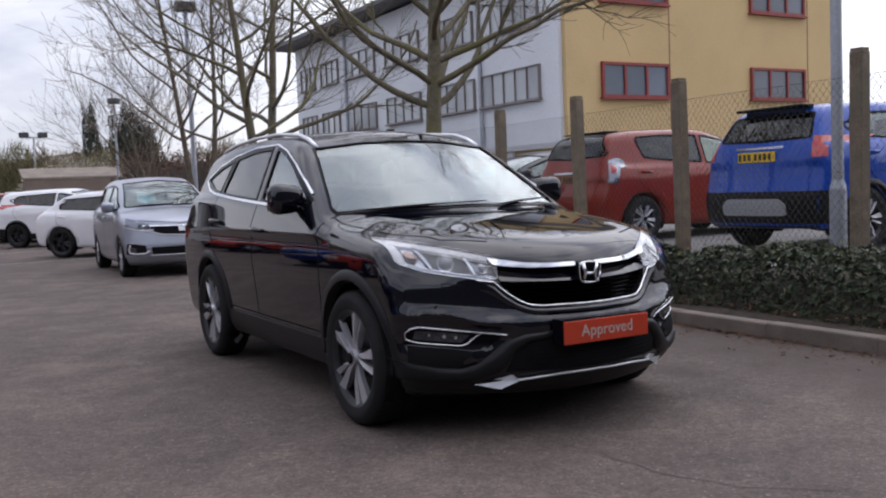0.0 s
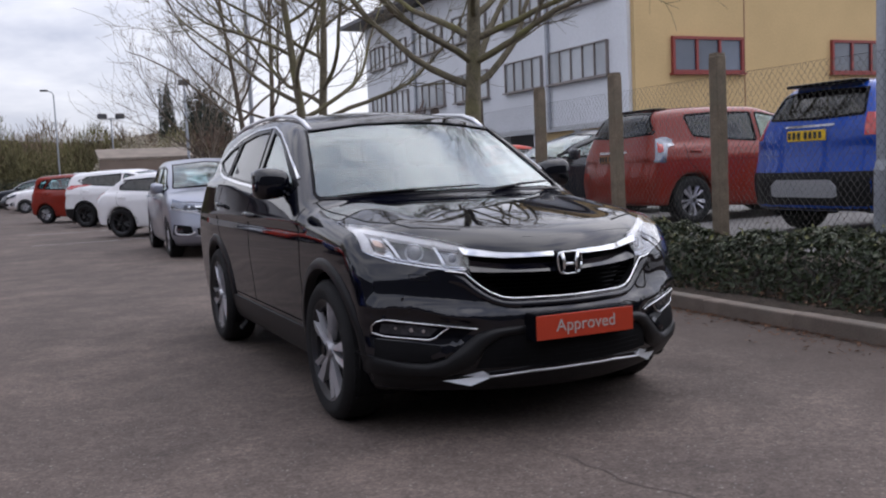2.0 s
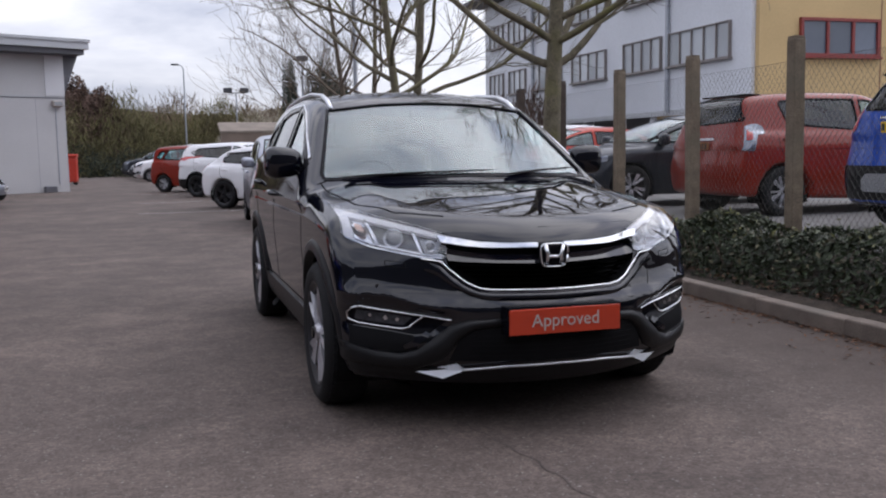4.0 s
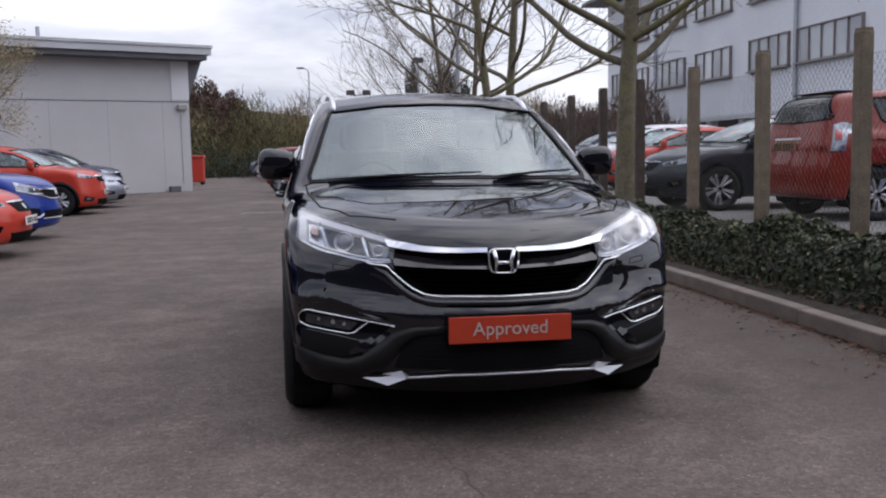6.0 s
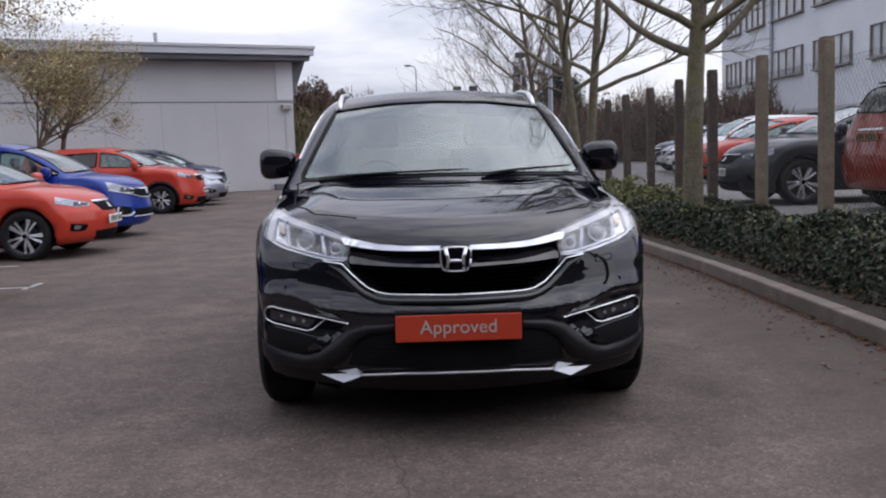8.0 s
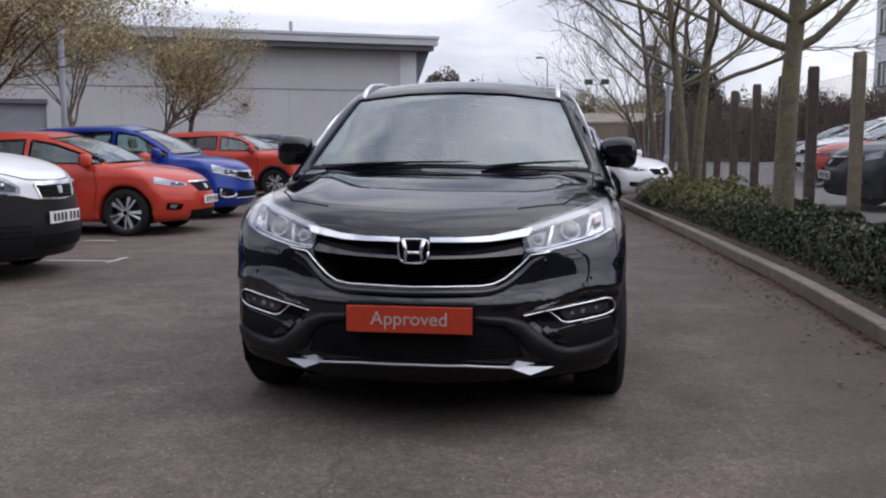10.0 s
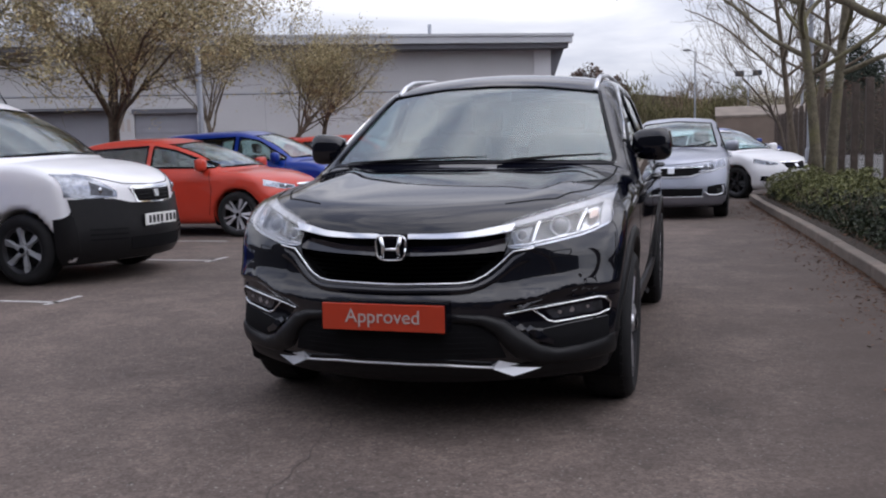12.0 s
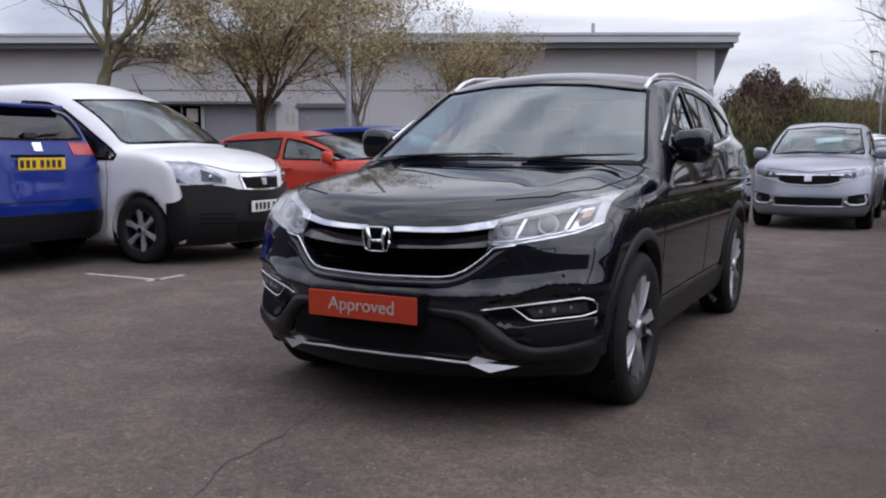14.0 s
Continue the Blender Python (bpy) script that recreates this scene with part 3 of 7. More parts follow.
def wheel_parts(R, rim_r, width, spokes, hubcap=False):
    """Meshes of a wheel at the origin, its outer face towards +x."""
    out = {}
    t = bmesh.new()
    h = width / 2
    lathe(t, [(rim_r - 0.012, -h * 0.8), (rim_r + 0.01, -h * 0.92), (rim_r + 0.05, -h), (R - 0.035, -h * 0.98), (R - 0.008, -h * 0.8), (R, -h * 0.5), (R, h * 0.5), (R - 0.008, h * 0.8),
              (R - 0.035, h * 0.98), (rim_r + 0.05, h), (rim_r + 0.01, h * 0.92), (rim_r - 0.012, h * 0.8)], 48)
    for k in range(48):
        a = 2 * math.pi * k / 48
        m = Matrix.Rotation(a, 4, "X") @ Matrix.Translation((0, 0, R))
        for o in (-h * 0.55, -h * 0.2, h * 0.2, h * 0.55):
            box(t, o - h * 0.13, o + h * 0.13, -R * 0.05, R * 0.05, -0.004, 0.0012, 0, m)
    out["tyre"] = t
    b = bmesh.new()
    lathe(b, [(rim_r + 0.004, h * 0.90), (rim_r - 0.004, h * 0.87), (rim_r - 0.012, h * 0.8), (rim_r - 0.03, h * 0.72), (rim_r - 0.035, 0.0), (rim_r - 0.05, -h * 0.6), (0.06, -h * 0.55), (0.0, -h * 0.55)], 40)
    cyl(b, rim_r * 0.66, rim_r * 0.66, -0.012, 0.012, 32, Matrix.Translation((h * 0.05, 0, 0)) @ Matrix.Rotation(radians(90), 4, "Y"))
    out["barrel"] = b
    r = bmesh.new()
    ff = h * 0.80
    for k in range(spokes):
        m = Matrix.Rotation(2 * math.pi * k / spokes, 4, "X")
        for sgn, twist in (((-1, 0.12), (1, 0.02)) if not hubcap else ((0, 0.0),)):
            pts = []
            for rr, wd, off in ((0.040, 0.015, 0.011), (rim_r * 0.5, 0.018 if sgn < 0 else 0.011, 0.031), (rim_r - 0.008, 0.034 if sgn < 0 else 0.019, 0.060)):
                if hubcap:
                    wd *= 1.9
                cy = sgn * off + twist * rr
                for yy, xx in ((cy - wd, ff - 0.004), (cy + wd * 0.7, ff + 0.006 - 0.02 * (rr < 0.06)), (cy + wd, ff - 0.03), (cy - wd, ff - 0.03)):
                    pts.append(r.verts.new(m @ Vector((xx, yy, rr))))
            for q in (0, 4):
                for e in range(4):
                    r.faces.new((pts[q + e], pts[q + (e + 1) % 4], pts[q + 4 + (e + 1) % 4], pts[q + 4 + e]))
    cyl(r, 0.048, 0.040, -0.02, 0.012, 24, Matrix.Translation((ff, 0, 0)) @ Matrix.Rotation(radians(90), 4, "Y"))
    bmesh.ops.recalc_face_normals(r, faces=r.faces)
    out["rim"] = r
    c = bmesh.new()
    cyl(c, 0.030, 0.026, 0, 0.008, 20, Matrix.Translation((ff + 0.02, 0, 0)) @ Matrix.Rotation(radians(90), 4, "Y"))
    out["cap"] = c
    return out


def add_wheels(car, s, rim_mat, barrel_mat, spokes=5, hubcap=False, width=0.225):
    R = s["R"]
    first = None
    for ya in (s["yf"], s["yr"]):
        for sx in (-1, 1):
            m = pose(sx * (s["W"] + s.get("stance", -0.012) - width / 2), ya, R, 0, 0, 0 if sx > 0 else 180) @ pose(0, 0, 0, random.uniform(0, 70), 0, 0)
            if first is None:
                g = wheel_parts(R, s["rim"], width, spokes, hubcap)
                w = part("wheel", g["barrel"], barrel_mat, car, smooth=True)
                part("tyre", g["tyre"], M["rubber"], w, "black rubber tyre", smooth=True)
                part("rim", g["rim"], rim_mat, w, s.get("rim_label", "silver alloy rim"))
                part("hub_cap", g["cap"], M["gloss_black"], w)
                first = w
                w.matrix_basis = m
            else:
                w = copy_thing(first, m)
                w.parent = car


def seat_mesh():
    bm = bmesh.new()
    box(bm, -0.25, 0.25, -0.25, 0.25, 0.0, 0.16, 0.05)
    box(bm, -0.24, 0.24, -0.07, 0.07, 0.0, 0.60, 0.05, pose(0, 0.27, 0.10, -14))
    box(bm, -0.13, 0.13, -0.05, 0.05, 0.0, 0.19, 0.045, pose(0, 0.43, 0.70, -10))
    return bm


def number_plate(parent, F, view, z, w=0.52, hgt=0.111, yellow=False, x=0.0, bars=True):
    """A number plate with its characters as plain bars."""
    p = cast(F, np.array([[x, z]]), view)[0]
    sgn = -1 if view == "front" else 1
    y = p[1] + sgn * 0.018
    bm = box(bmesh.new(), x - w / 2, x + w / 2, y - 0.006, y + 0.006, z - hgt / 2, z + hgt / 2, 0.003)
    pl = part("number_plate", bm, M["pl_yellow"] if yellow else M["pl_white"], parent, "yellow number plate" if yellow else "white number plate")
    if bars:
        for k in range(7):
            xx = x - w * 0.40 + w * 0.125 * k + (w * 0.05 if k > 3 else 0)
            part("dark_bar", box(bmesh.new(), xx - w * 0.005, xx + w * 0.075, y + sgn * 0.0062 - 0.001, y + sgn * 0.0062 + 0.001, z - hgt * 0.33, z + hgt * 0.33), M["ink"], pl)
    return pl


def build_car(name, s, colour, label, group="", h=0.05, glass=None, tint=None, rims=None, barrel=None):
    """A vehicle from its lines: body with open window apertures, cabin, panes, doors, lamps, wheels, mirrors, trim."""
    car = thing(name, None, label, s.get("category", "car"), group)
    F = solid_car(s)
    L, W = s["L"], s["W"]
    verts, faces = skin(F, (-W - 0.06 - h / 2, -0.12, 0.05), (W + 0.1, L + 0.12, s["H"] + 0.12), h)
    ws = s["screen"]
    wins = [("windscreen", "front", ws[0], ws[1], lambda v: (v[:, 1] < s["L"] * 0.55) & (v[:, 2] > s["belt"] - 0.12)),
            ("rear_window", "rear", s["back"][0], s["back"][1], lambda v: (v[:, 1] > s["L"] * 0.7))]
    for top, bot in s["sides"]:
        wins.append(("side_window", "right", top, bot, lambda v: v[:, 0] < -0.3))
        wins.append(("side_window", "left", top, bot, lambda v: v[:, 0] > 0.3))
    for nm, view, top, bot, zone in wins:
        verts, faces = cut(F, verts, faces, list(top) + list(bot)[::-1], view, zone)
    for poly in s.get("open_front", ()):
        verts, faces = cut(F, verts, faces, poly, "front", lambda v: v[:, 1] < 1.1)
    used = np.unique(faces)
    re = -np.ones(len(verts), int)
    re[used] = np.arange(len(used))
    raw("body", verts[used], re[faces], colour, car, "", True)
    # the cabin: a lining inside the shell, seats and dashboard
    cab = lambda x, y, z: np.maximum(np.maximum(F(x, y, z) + 0.05, (s["belt"] - 0.42) - z), np.maximum(s["cab"][0] - y, y - s["cab"][1]))  # noqa: E731
    hv = 0.06
    v2, f2 = skin(cab, (-W - hv / 2, s["cab"][0] - 0.1, s["belt"] - 0.55), (W + 0.05, s["cab"][1] + 0.1, s["H"] + 0.1), hv)
    for nm, view, top, bot, zone in wins:
        v2, f2 = cut(cab, v2, f2, list(top) + list(bot)[::-1], view, zone)
    used = np.unique(f2)
    re = -np.ones(len(v2), int)
    re[used] = np.arange(len(used))
    raw("cabin_lining", v2[used], re[f2][:, ::-1], M["lining"], car, "dark cabin lining", True)
    sb = seat_mesh()
    st = part("seat", sb, M["seat"], car, "dark fabric seat", True)
    st.matrix_basis = pose(-0.37, s["seat"], s["belt"] - 0.55)
    for sx, yy in ((0.37, s["seat"]), (-0.37, s["seat"] + 0.85), (0.37, s["seat"] + 0.85)):
        if yy + 0.5 < s["cab"][1]:
            copy_thing(st, pose(sx, yy, s["belt"] - 0.55)).parent = car
    db = bmesh.new()
    box(db, -W + 0.18, W - 0.18, s["dash"], s["dash"] + 0.45, s["belt"] - 0.35, s["belt"] - 0.06, 0.06)
    part("dashboard", db, M["plastic"], car, "", True)
    sw = bmesh.new()
    ring = [Vector((0.37 * s.get("hand", -1) + 0.18 * math.cos(a), s["dash"] + 0.56 + 0.06 * math.sin(a), s["belt"] - 0.10 + 0.17 * math.sin(a))) for a in np.linspace(0, 2 * math.pi, 19)]
    tube(sw, ring, 0.014, 6)
    part("steering_wheel", sw, M["plastic"], car, "", True)
    # panes and their seals
    for nm, view, top, bot, zone in wins:
        pane_mat = tint if (tint is not None and (nm == "rear_window" or (nm == "side_window" and min(p[0] for p in bot) > s["tint_from"]))) else (glass or M["glass"])
        pn = part(nm, patch(F, top, bot, view, -0.006, 0.004, 18, 14, True), pane_mat, car, "", True)
        pn.visible_shadow = False
        loop = list(top) + list(bot)[::-1] + [top[0]]
        if nm == "windscreen":
            loop = [top[0]] + list(bot) + [top[-1]]
            part("window_seal", strip(F, list(top), view, 0.006, 0.002, 30), M["gloss_black"], pn)
        part("window_seal", strip(F, loop, view, 0.016 if nm == "windscreen" else 0.024, 0.004, 60), M["gloss_black"], pn)
    # doors as shut lines, sills, arches
    for view, sx in (("right", -1), ("left", 1)):
        for line in s["gaps"]:
            part("door_gap", strip(F, line, view, 0.008, 0.0012, 24), M["deep"], car)
        for hy, hz in s["handles"]:
            p = cast(F, np.array([[hy, hz]]), view)[0]
            bm = bmesh.new()
            tube(bm, [(p[0] - sx * 0.01, hy - 0.09, hz), (p[0] + sx * 0.035, hy - 0.075, hz + 0.004), (p[0] + sx * 0.038, hy, hz + 0.008), (p[0] + sx * 0.035, hy + 0.075, hz + 0.010), (p[0] - sx * 0.01, hy + 0.09, hz + 0.01)],
                 [0.012, 0.014, 0.015, 0.014, 0.012], 8)
            part("door_handle", bm, s.get("handle_mat") or colour, car, "", True)
        # mirror
        my, mz = s["mirror"]
        bm = bmesh.new()
        bmesh.ops.create_uvsphere(bm, u_segments=18, v_segments=12, radius=1)
        for v in bm.verts:
            c = v.co
            k = [math.copysign(abs(q) ** 0.62, q) for q in c]
            v.co = (k[0] * 0.107, k[1] * 0.085 * (1 if c.y < 0 else 0.55), k[2] * (0.088 + 0.010 * sx * k[0]))
        mo = part("door_mirror", bm, s.get("mirror_mat") or colour, car, s.get("mirror_label", ""), True)
        mo.matrix_basis = pose(sx * (W + 0.035), my, mz, 0, 0, -sx * 8)
        bm = box(bmesh.new(), -0.090, 0.090, 0.046, 0.050, -0.068, 0.068, 0.0)
        part("mirror_glass", bm, M["chrome"], mo)
        bm = tube(bmesh.new(), [(-sx * 0.09, 0.01, -0.06), (-sx * 0.16, 0.02, -0.09), (-sx * 0.20, 0.03, -0.10)], [0.035, 0.03, 0.045], 8)
        part("mirror_arm", bm, M["plastic"], mo, "", True)
        if s.get("clad"):
            for ya in (s["yf"], s["yr"]):
                r0, r1 = s["ra"] - 0.015, s["ra"] + s["clad"]
                an = np.radians(np.linspace(-28, 208, 30))
                t0 = [(ya + r1 * math.cos(a), s["R"] + r1 * math.sin(a)) for a in an]
                t1 = [(ya + r0 * math.cos(a), s["R"] + r0 * math.sin(a)) for a in an]
                part("wheel_arch_trim", arch_ring(F, t0, t1, sx), M["plastic"], car, "black plastic arch trim", True)
            y0, y1 = s["yf"] + s["ra"] + 0.02, s["yr"] - s["ra"] - 0.02
            part("sill_trim", patch(F, [(y0, 0.40), (y1, 0.40)], [(y0, 0.25), (y1, 0.25)], view, 0.012, 0.03, 20, 4), M["plastic"], car, "black plastic sill trim", True)
    # wheel wells
    for ya in (s["yf"], s["yr"]):
        for sx in (-1, 1):
            bm = bmesh.new()
            lathe(bm, [(s["ra"] + 0.004, sx * (W - 0.03)), (s["ra"] + 0.004, sx * (W - 0.31)), (0.02, sx * (W - 0.31))], 32, Matrix.Translation((0, ya, s["R"])))
            for v in list(bm.verts):
                if v.co.z < 0.17:
                    v.co.z = 0.17
            part("wheel_well", bm, M["deep"], car, "", True)
    add_wheels(car, s, rims or M["alloy"], barrel or M["alloy_dark"], s.get("spokes", 5), s.get("hubcap", False))
    # lamps, grille, plates
    for mir in (1, -1):
        fl = lambda pts: [(mir * a, b) for a, b in pts]  # noqa: E731
        if s.get("lamp"):
            t, b = s["lamp"]
            if s.get("open_front"):
                lm = part("headlight", patch(F, fl(t), fl(b), "front", -0.050, -0.052, 18, 6, False), M["lamp_grey"], car, "clear headlight", True)
                headlight_inside(F, lm, t, b, mir)
            else:
                lm = part("headlight", patch(F, fl(t), fl(b), "front", 0.004, 0.03, 16, 6, False), M["lamp_pale"], car, "clear headlight", True)
                plain_lamp(F, lm, t, b, mir)
        for t, b, ml, nm in s.get("front", ()):
            part(nm, patch(F, fl(t), fl(b), "front", 0.006, 0.02, 12, 3), ml, car, "", True)
        for t, b, ml, nm in s.get("behind", ()):
            part(nm, patch(F, fl(t), fl(b), "rear", 0.008, 0.02, 10, 4), ml, car, "", True)
    for t, b, ml, nm, view, *o in s.get("mid", ()):
        part(nm, patch(F, t, b, view, o[0] if o else 0.007, 0.02, 20, 6), ml, car, "", True)
    if s.get("plate_f"):
        number_plate(car, F, "front", s["plate_f"])
    if s.get("plate_r"):
        number_plate(car, F, "rear", s["plate_r"], yellow=True)
    # wipers
    for x0, x1, zz in s.get("wipers", ()):
        pts = cast(F, along([(x0, zz), ((x0 + x1) / 2, zz + 0.018), (x1, zz + 0.028)], 12), "front")
        bm = tube(bmesh.new(), [(p[0], p[1] - 0.008, p[2] + 0.010) for p in pts], [0.003, 0.005, 0.007, 0.008, 0.008, 0.008, 0.008, 0.007, 0.007, 0.006, 0.006, 0.005, 0.003], 6)
        part("wiper", bm, M["plastic"], car, "", True)
    return car, F


def arch_ring(F, outer, inner, sx):
    """The trim round a wheel opening."""
    bm = bmesh.new()
    rows = []
    for q in range(4):
        row = []
        for (ya, za), (yb, zb) in zip(outer, inner):
            u = (0.0, 0.18, 0.75, 1.0)[q]
            y, z = ya * (1 - u) + yb * u, za * (1 - u) + zb * u
            row.append((y, z))
        rows.append(row)
    base = cast(F, np.array(outer), "left" if sx > 0 else "right")[:, 0]
    vs = []
    for q, row in enumerate(rows):
        o = (0.0, 0.012, 0.014, -0.03)[q]
        vs.append([bm.verts.new((base[i] + sx * o, y, z)) for i, (y, z) in enumerate(row)])
    for a, b in zip(vs, vs[1:]):
        for i in range(len(a) - 1):
            bm.faces.new((a[i], a[i + 1], b[i + 1], b[i]))
    bmesh.ops.recalc_face_normals(bm, faces=bm.faces)
    if sum(f.normal.x for f in bm.faces) * sx < 0:
        bmesh.ops.reverse_faces(bm, faces=bm.faces)
    return bm


def plain_lamp(F, lm, t, b, mir):
    """A pale reflector with a darker bowl and one projector."""
    t, b = along(t, 20), along(b, 20)
    at = lambda u, v: (mir * (t[u, 0] * (1 - v) + b[u, 0] * v), t[u, 1] * (1 - v) + b[u, 1] * v)  # noqa: E731
    part("lamp_bowl", patch(F, [at(u, 0.30) for u in range(2, 12)], [at(u, 0.84) for u in range(2, 12)], "front", 0.007, 0.01, 10, 3), M["lamp_grey"], lm, "", True)
    p = Vector(cast(F, np.array([at(7, 0.56)]), "front")[0])
    bm = bmesh.new()
    bmesh.ops.create_uvsphere(bm, u_segments=14, v_segments=8, radius=0.034, matrix=Matrix.Translation(p) @ Matrix.Diagonal((1, 0.5, 1, 1)))
    part("projector_lens", bm, M["lamp_silver"], lm, "", True)


def headlight_inside(F, lm, t, b, mir):
    """Behind a clear cover: a pale light guide round the edge, cells parted by bright dividers, and the projectors."""
    cover = part("lamp_cover", patch(F, [(mir * a, c) for a, c in t], [(mir * a, c) for a, c in b], "front", 0.003, 0.004, 18, 6, True), M["lamp_clear"], lm, "clear cover", True)
    cover.visible_shadow = False
    t, b = along(t, 20), along(b, 20)
    at = lambda u, v: (mir * np.interp(u, range(21), t[:, 0] * (1 - v) + b[:, 0] * v), np.interp(u, range(21), t[:, 1] * (1 - v) + b[:, 1] * v))  # noqa: E731
    row = lambda u0, u1, v: [at(u, v) for u in np.linspace(u0, u1, 12)]  # noqa: E731
    part("light_guide", patch(F, row(0.2, 19.8, 0.03), row(0.8, 19.2, 0.20), "front", -0.010, 0.02, 20, 2), M["lamp_white"], lm, "pale light guide", True)
    part("light_guide", patch(F, row(18.3, 19.8, 0.03), row(18.0, 19.9, 0.95), "front", -0.010, 0.02, 4, 6), M["lamp_white"], lm, "", True)
    for v0, v1, o in ((0.82, 0.87, -0.014), (0.93, 0.985, -0.008)):
        part("lamp_rim", patch(F, row(0.4, 19.6, v0), row(0.4, 19.6, v1), "front", o, 0.02, 20, 1), M["lamp_silver"], lm, "", True)
    for u0, u1 in ((5.2, 6.9), (13.4, 15.4)):
        part("lamp_divider", strip(F, [at(u1, 0.20), at((u0 + u1) / 2, 0.5), at(u0, 0.82)], "front", 0.012, -0.014, 10), M["lamp_silver"], lm, "", True)
    part("reflector", patch(F, row(15.8, 18.1, 0.22), row(14.4, 17.9, 0.80), "front", -0.026, 0.012, 6, 4, bulge=-0.014), M["lamp_silver"], lm, "bright faceted reflector", True)
    part("indicator", patch(F, row(16.2, 17.6, 0.32), row(15.9, 17.4, 0.52), "front", -0.020, 0.008, 4, 2), M["lamp_amber"], lm, "faint amber indicator", True)
    part("reflector", patch(F, row(1.2, 5.9, 0.24), row(1.4, 4.6, 0.80), "front", -0.036, 0.008, 6, 4), M["lamp_body"], lm, "", True)
    for u, v, r in ((10.6, 0.50, 0.040), (3.5, 0.50, 0.022)):
        p = cast(F, np.array([at(u, v)]), "front")
        g = slope(F, p)[0]
        g /= np.linalg.norm(g)
        d = Vector((g[0] * 0.35, g[1], g[2] * 0.4)).normalized()
        m = Matrix.Translation(Vector(p[0]) - Vector(g) * 0.026) @ d.to_track_quat("Z", "Y").to_matrix().to_4x4()
        bm = bmesh.new()
        ring = [m @ Vector((r * math.cos(a), r * math.sin(a), 0.004)) for a in np.linspace(0, 2 * math.pi, 25)]
        tube(bm, ring, 0.005, 6)
        part("lamp_ring", bm, M["lamp_silver"], lm, "", True)
        bm = bmesh.new()
        bmesh.ops.create_uvsphere(bm, u_segments=18, v_segments=10, radius=r * 0.9, matrix=m @ Matrix.Diagonal((1, 1, 0.45, 1)))
        part("projector_lens", bm, M["lamp_lens"], lm, "", True)


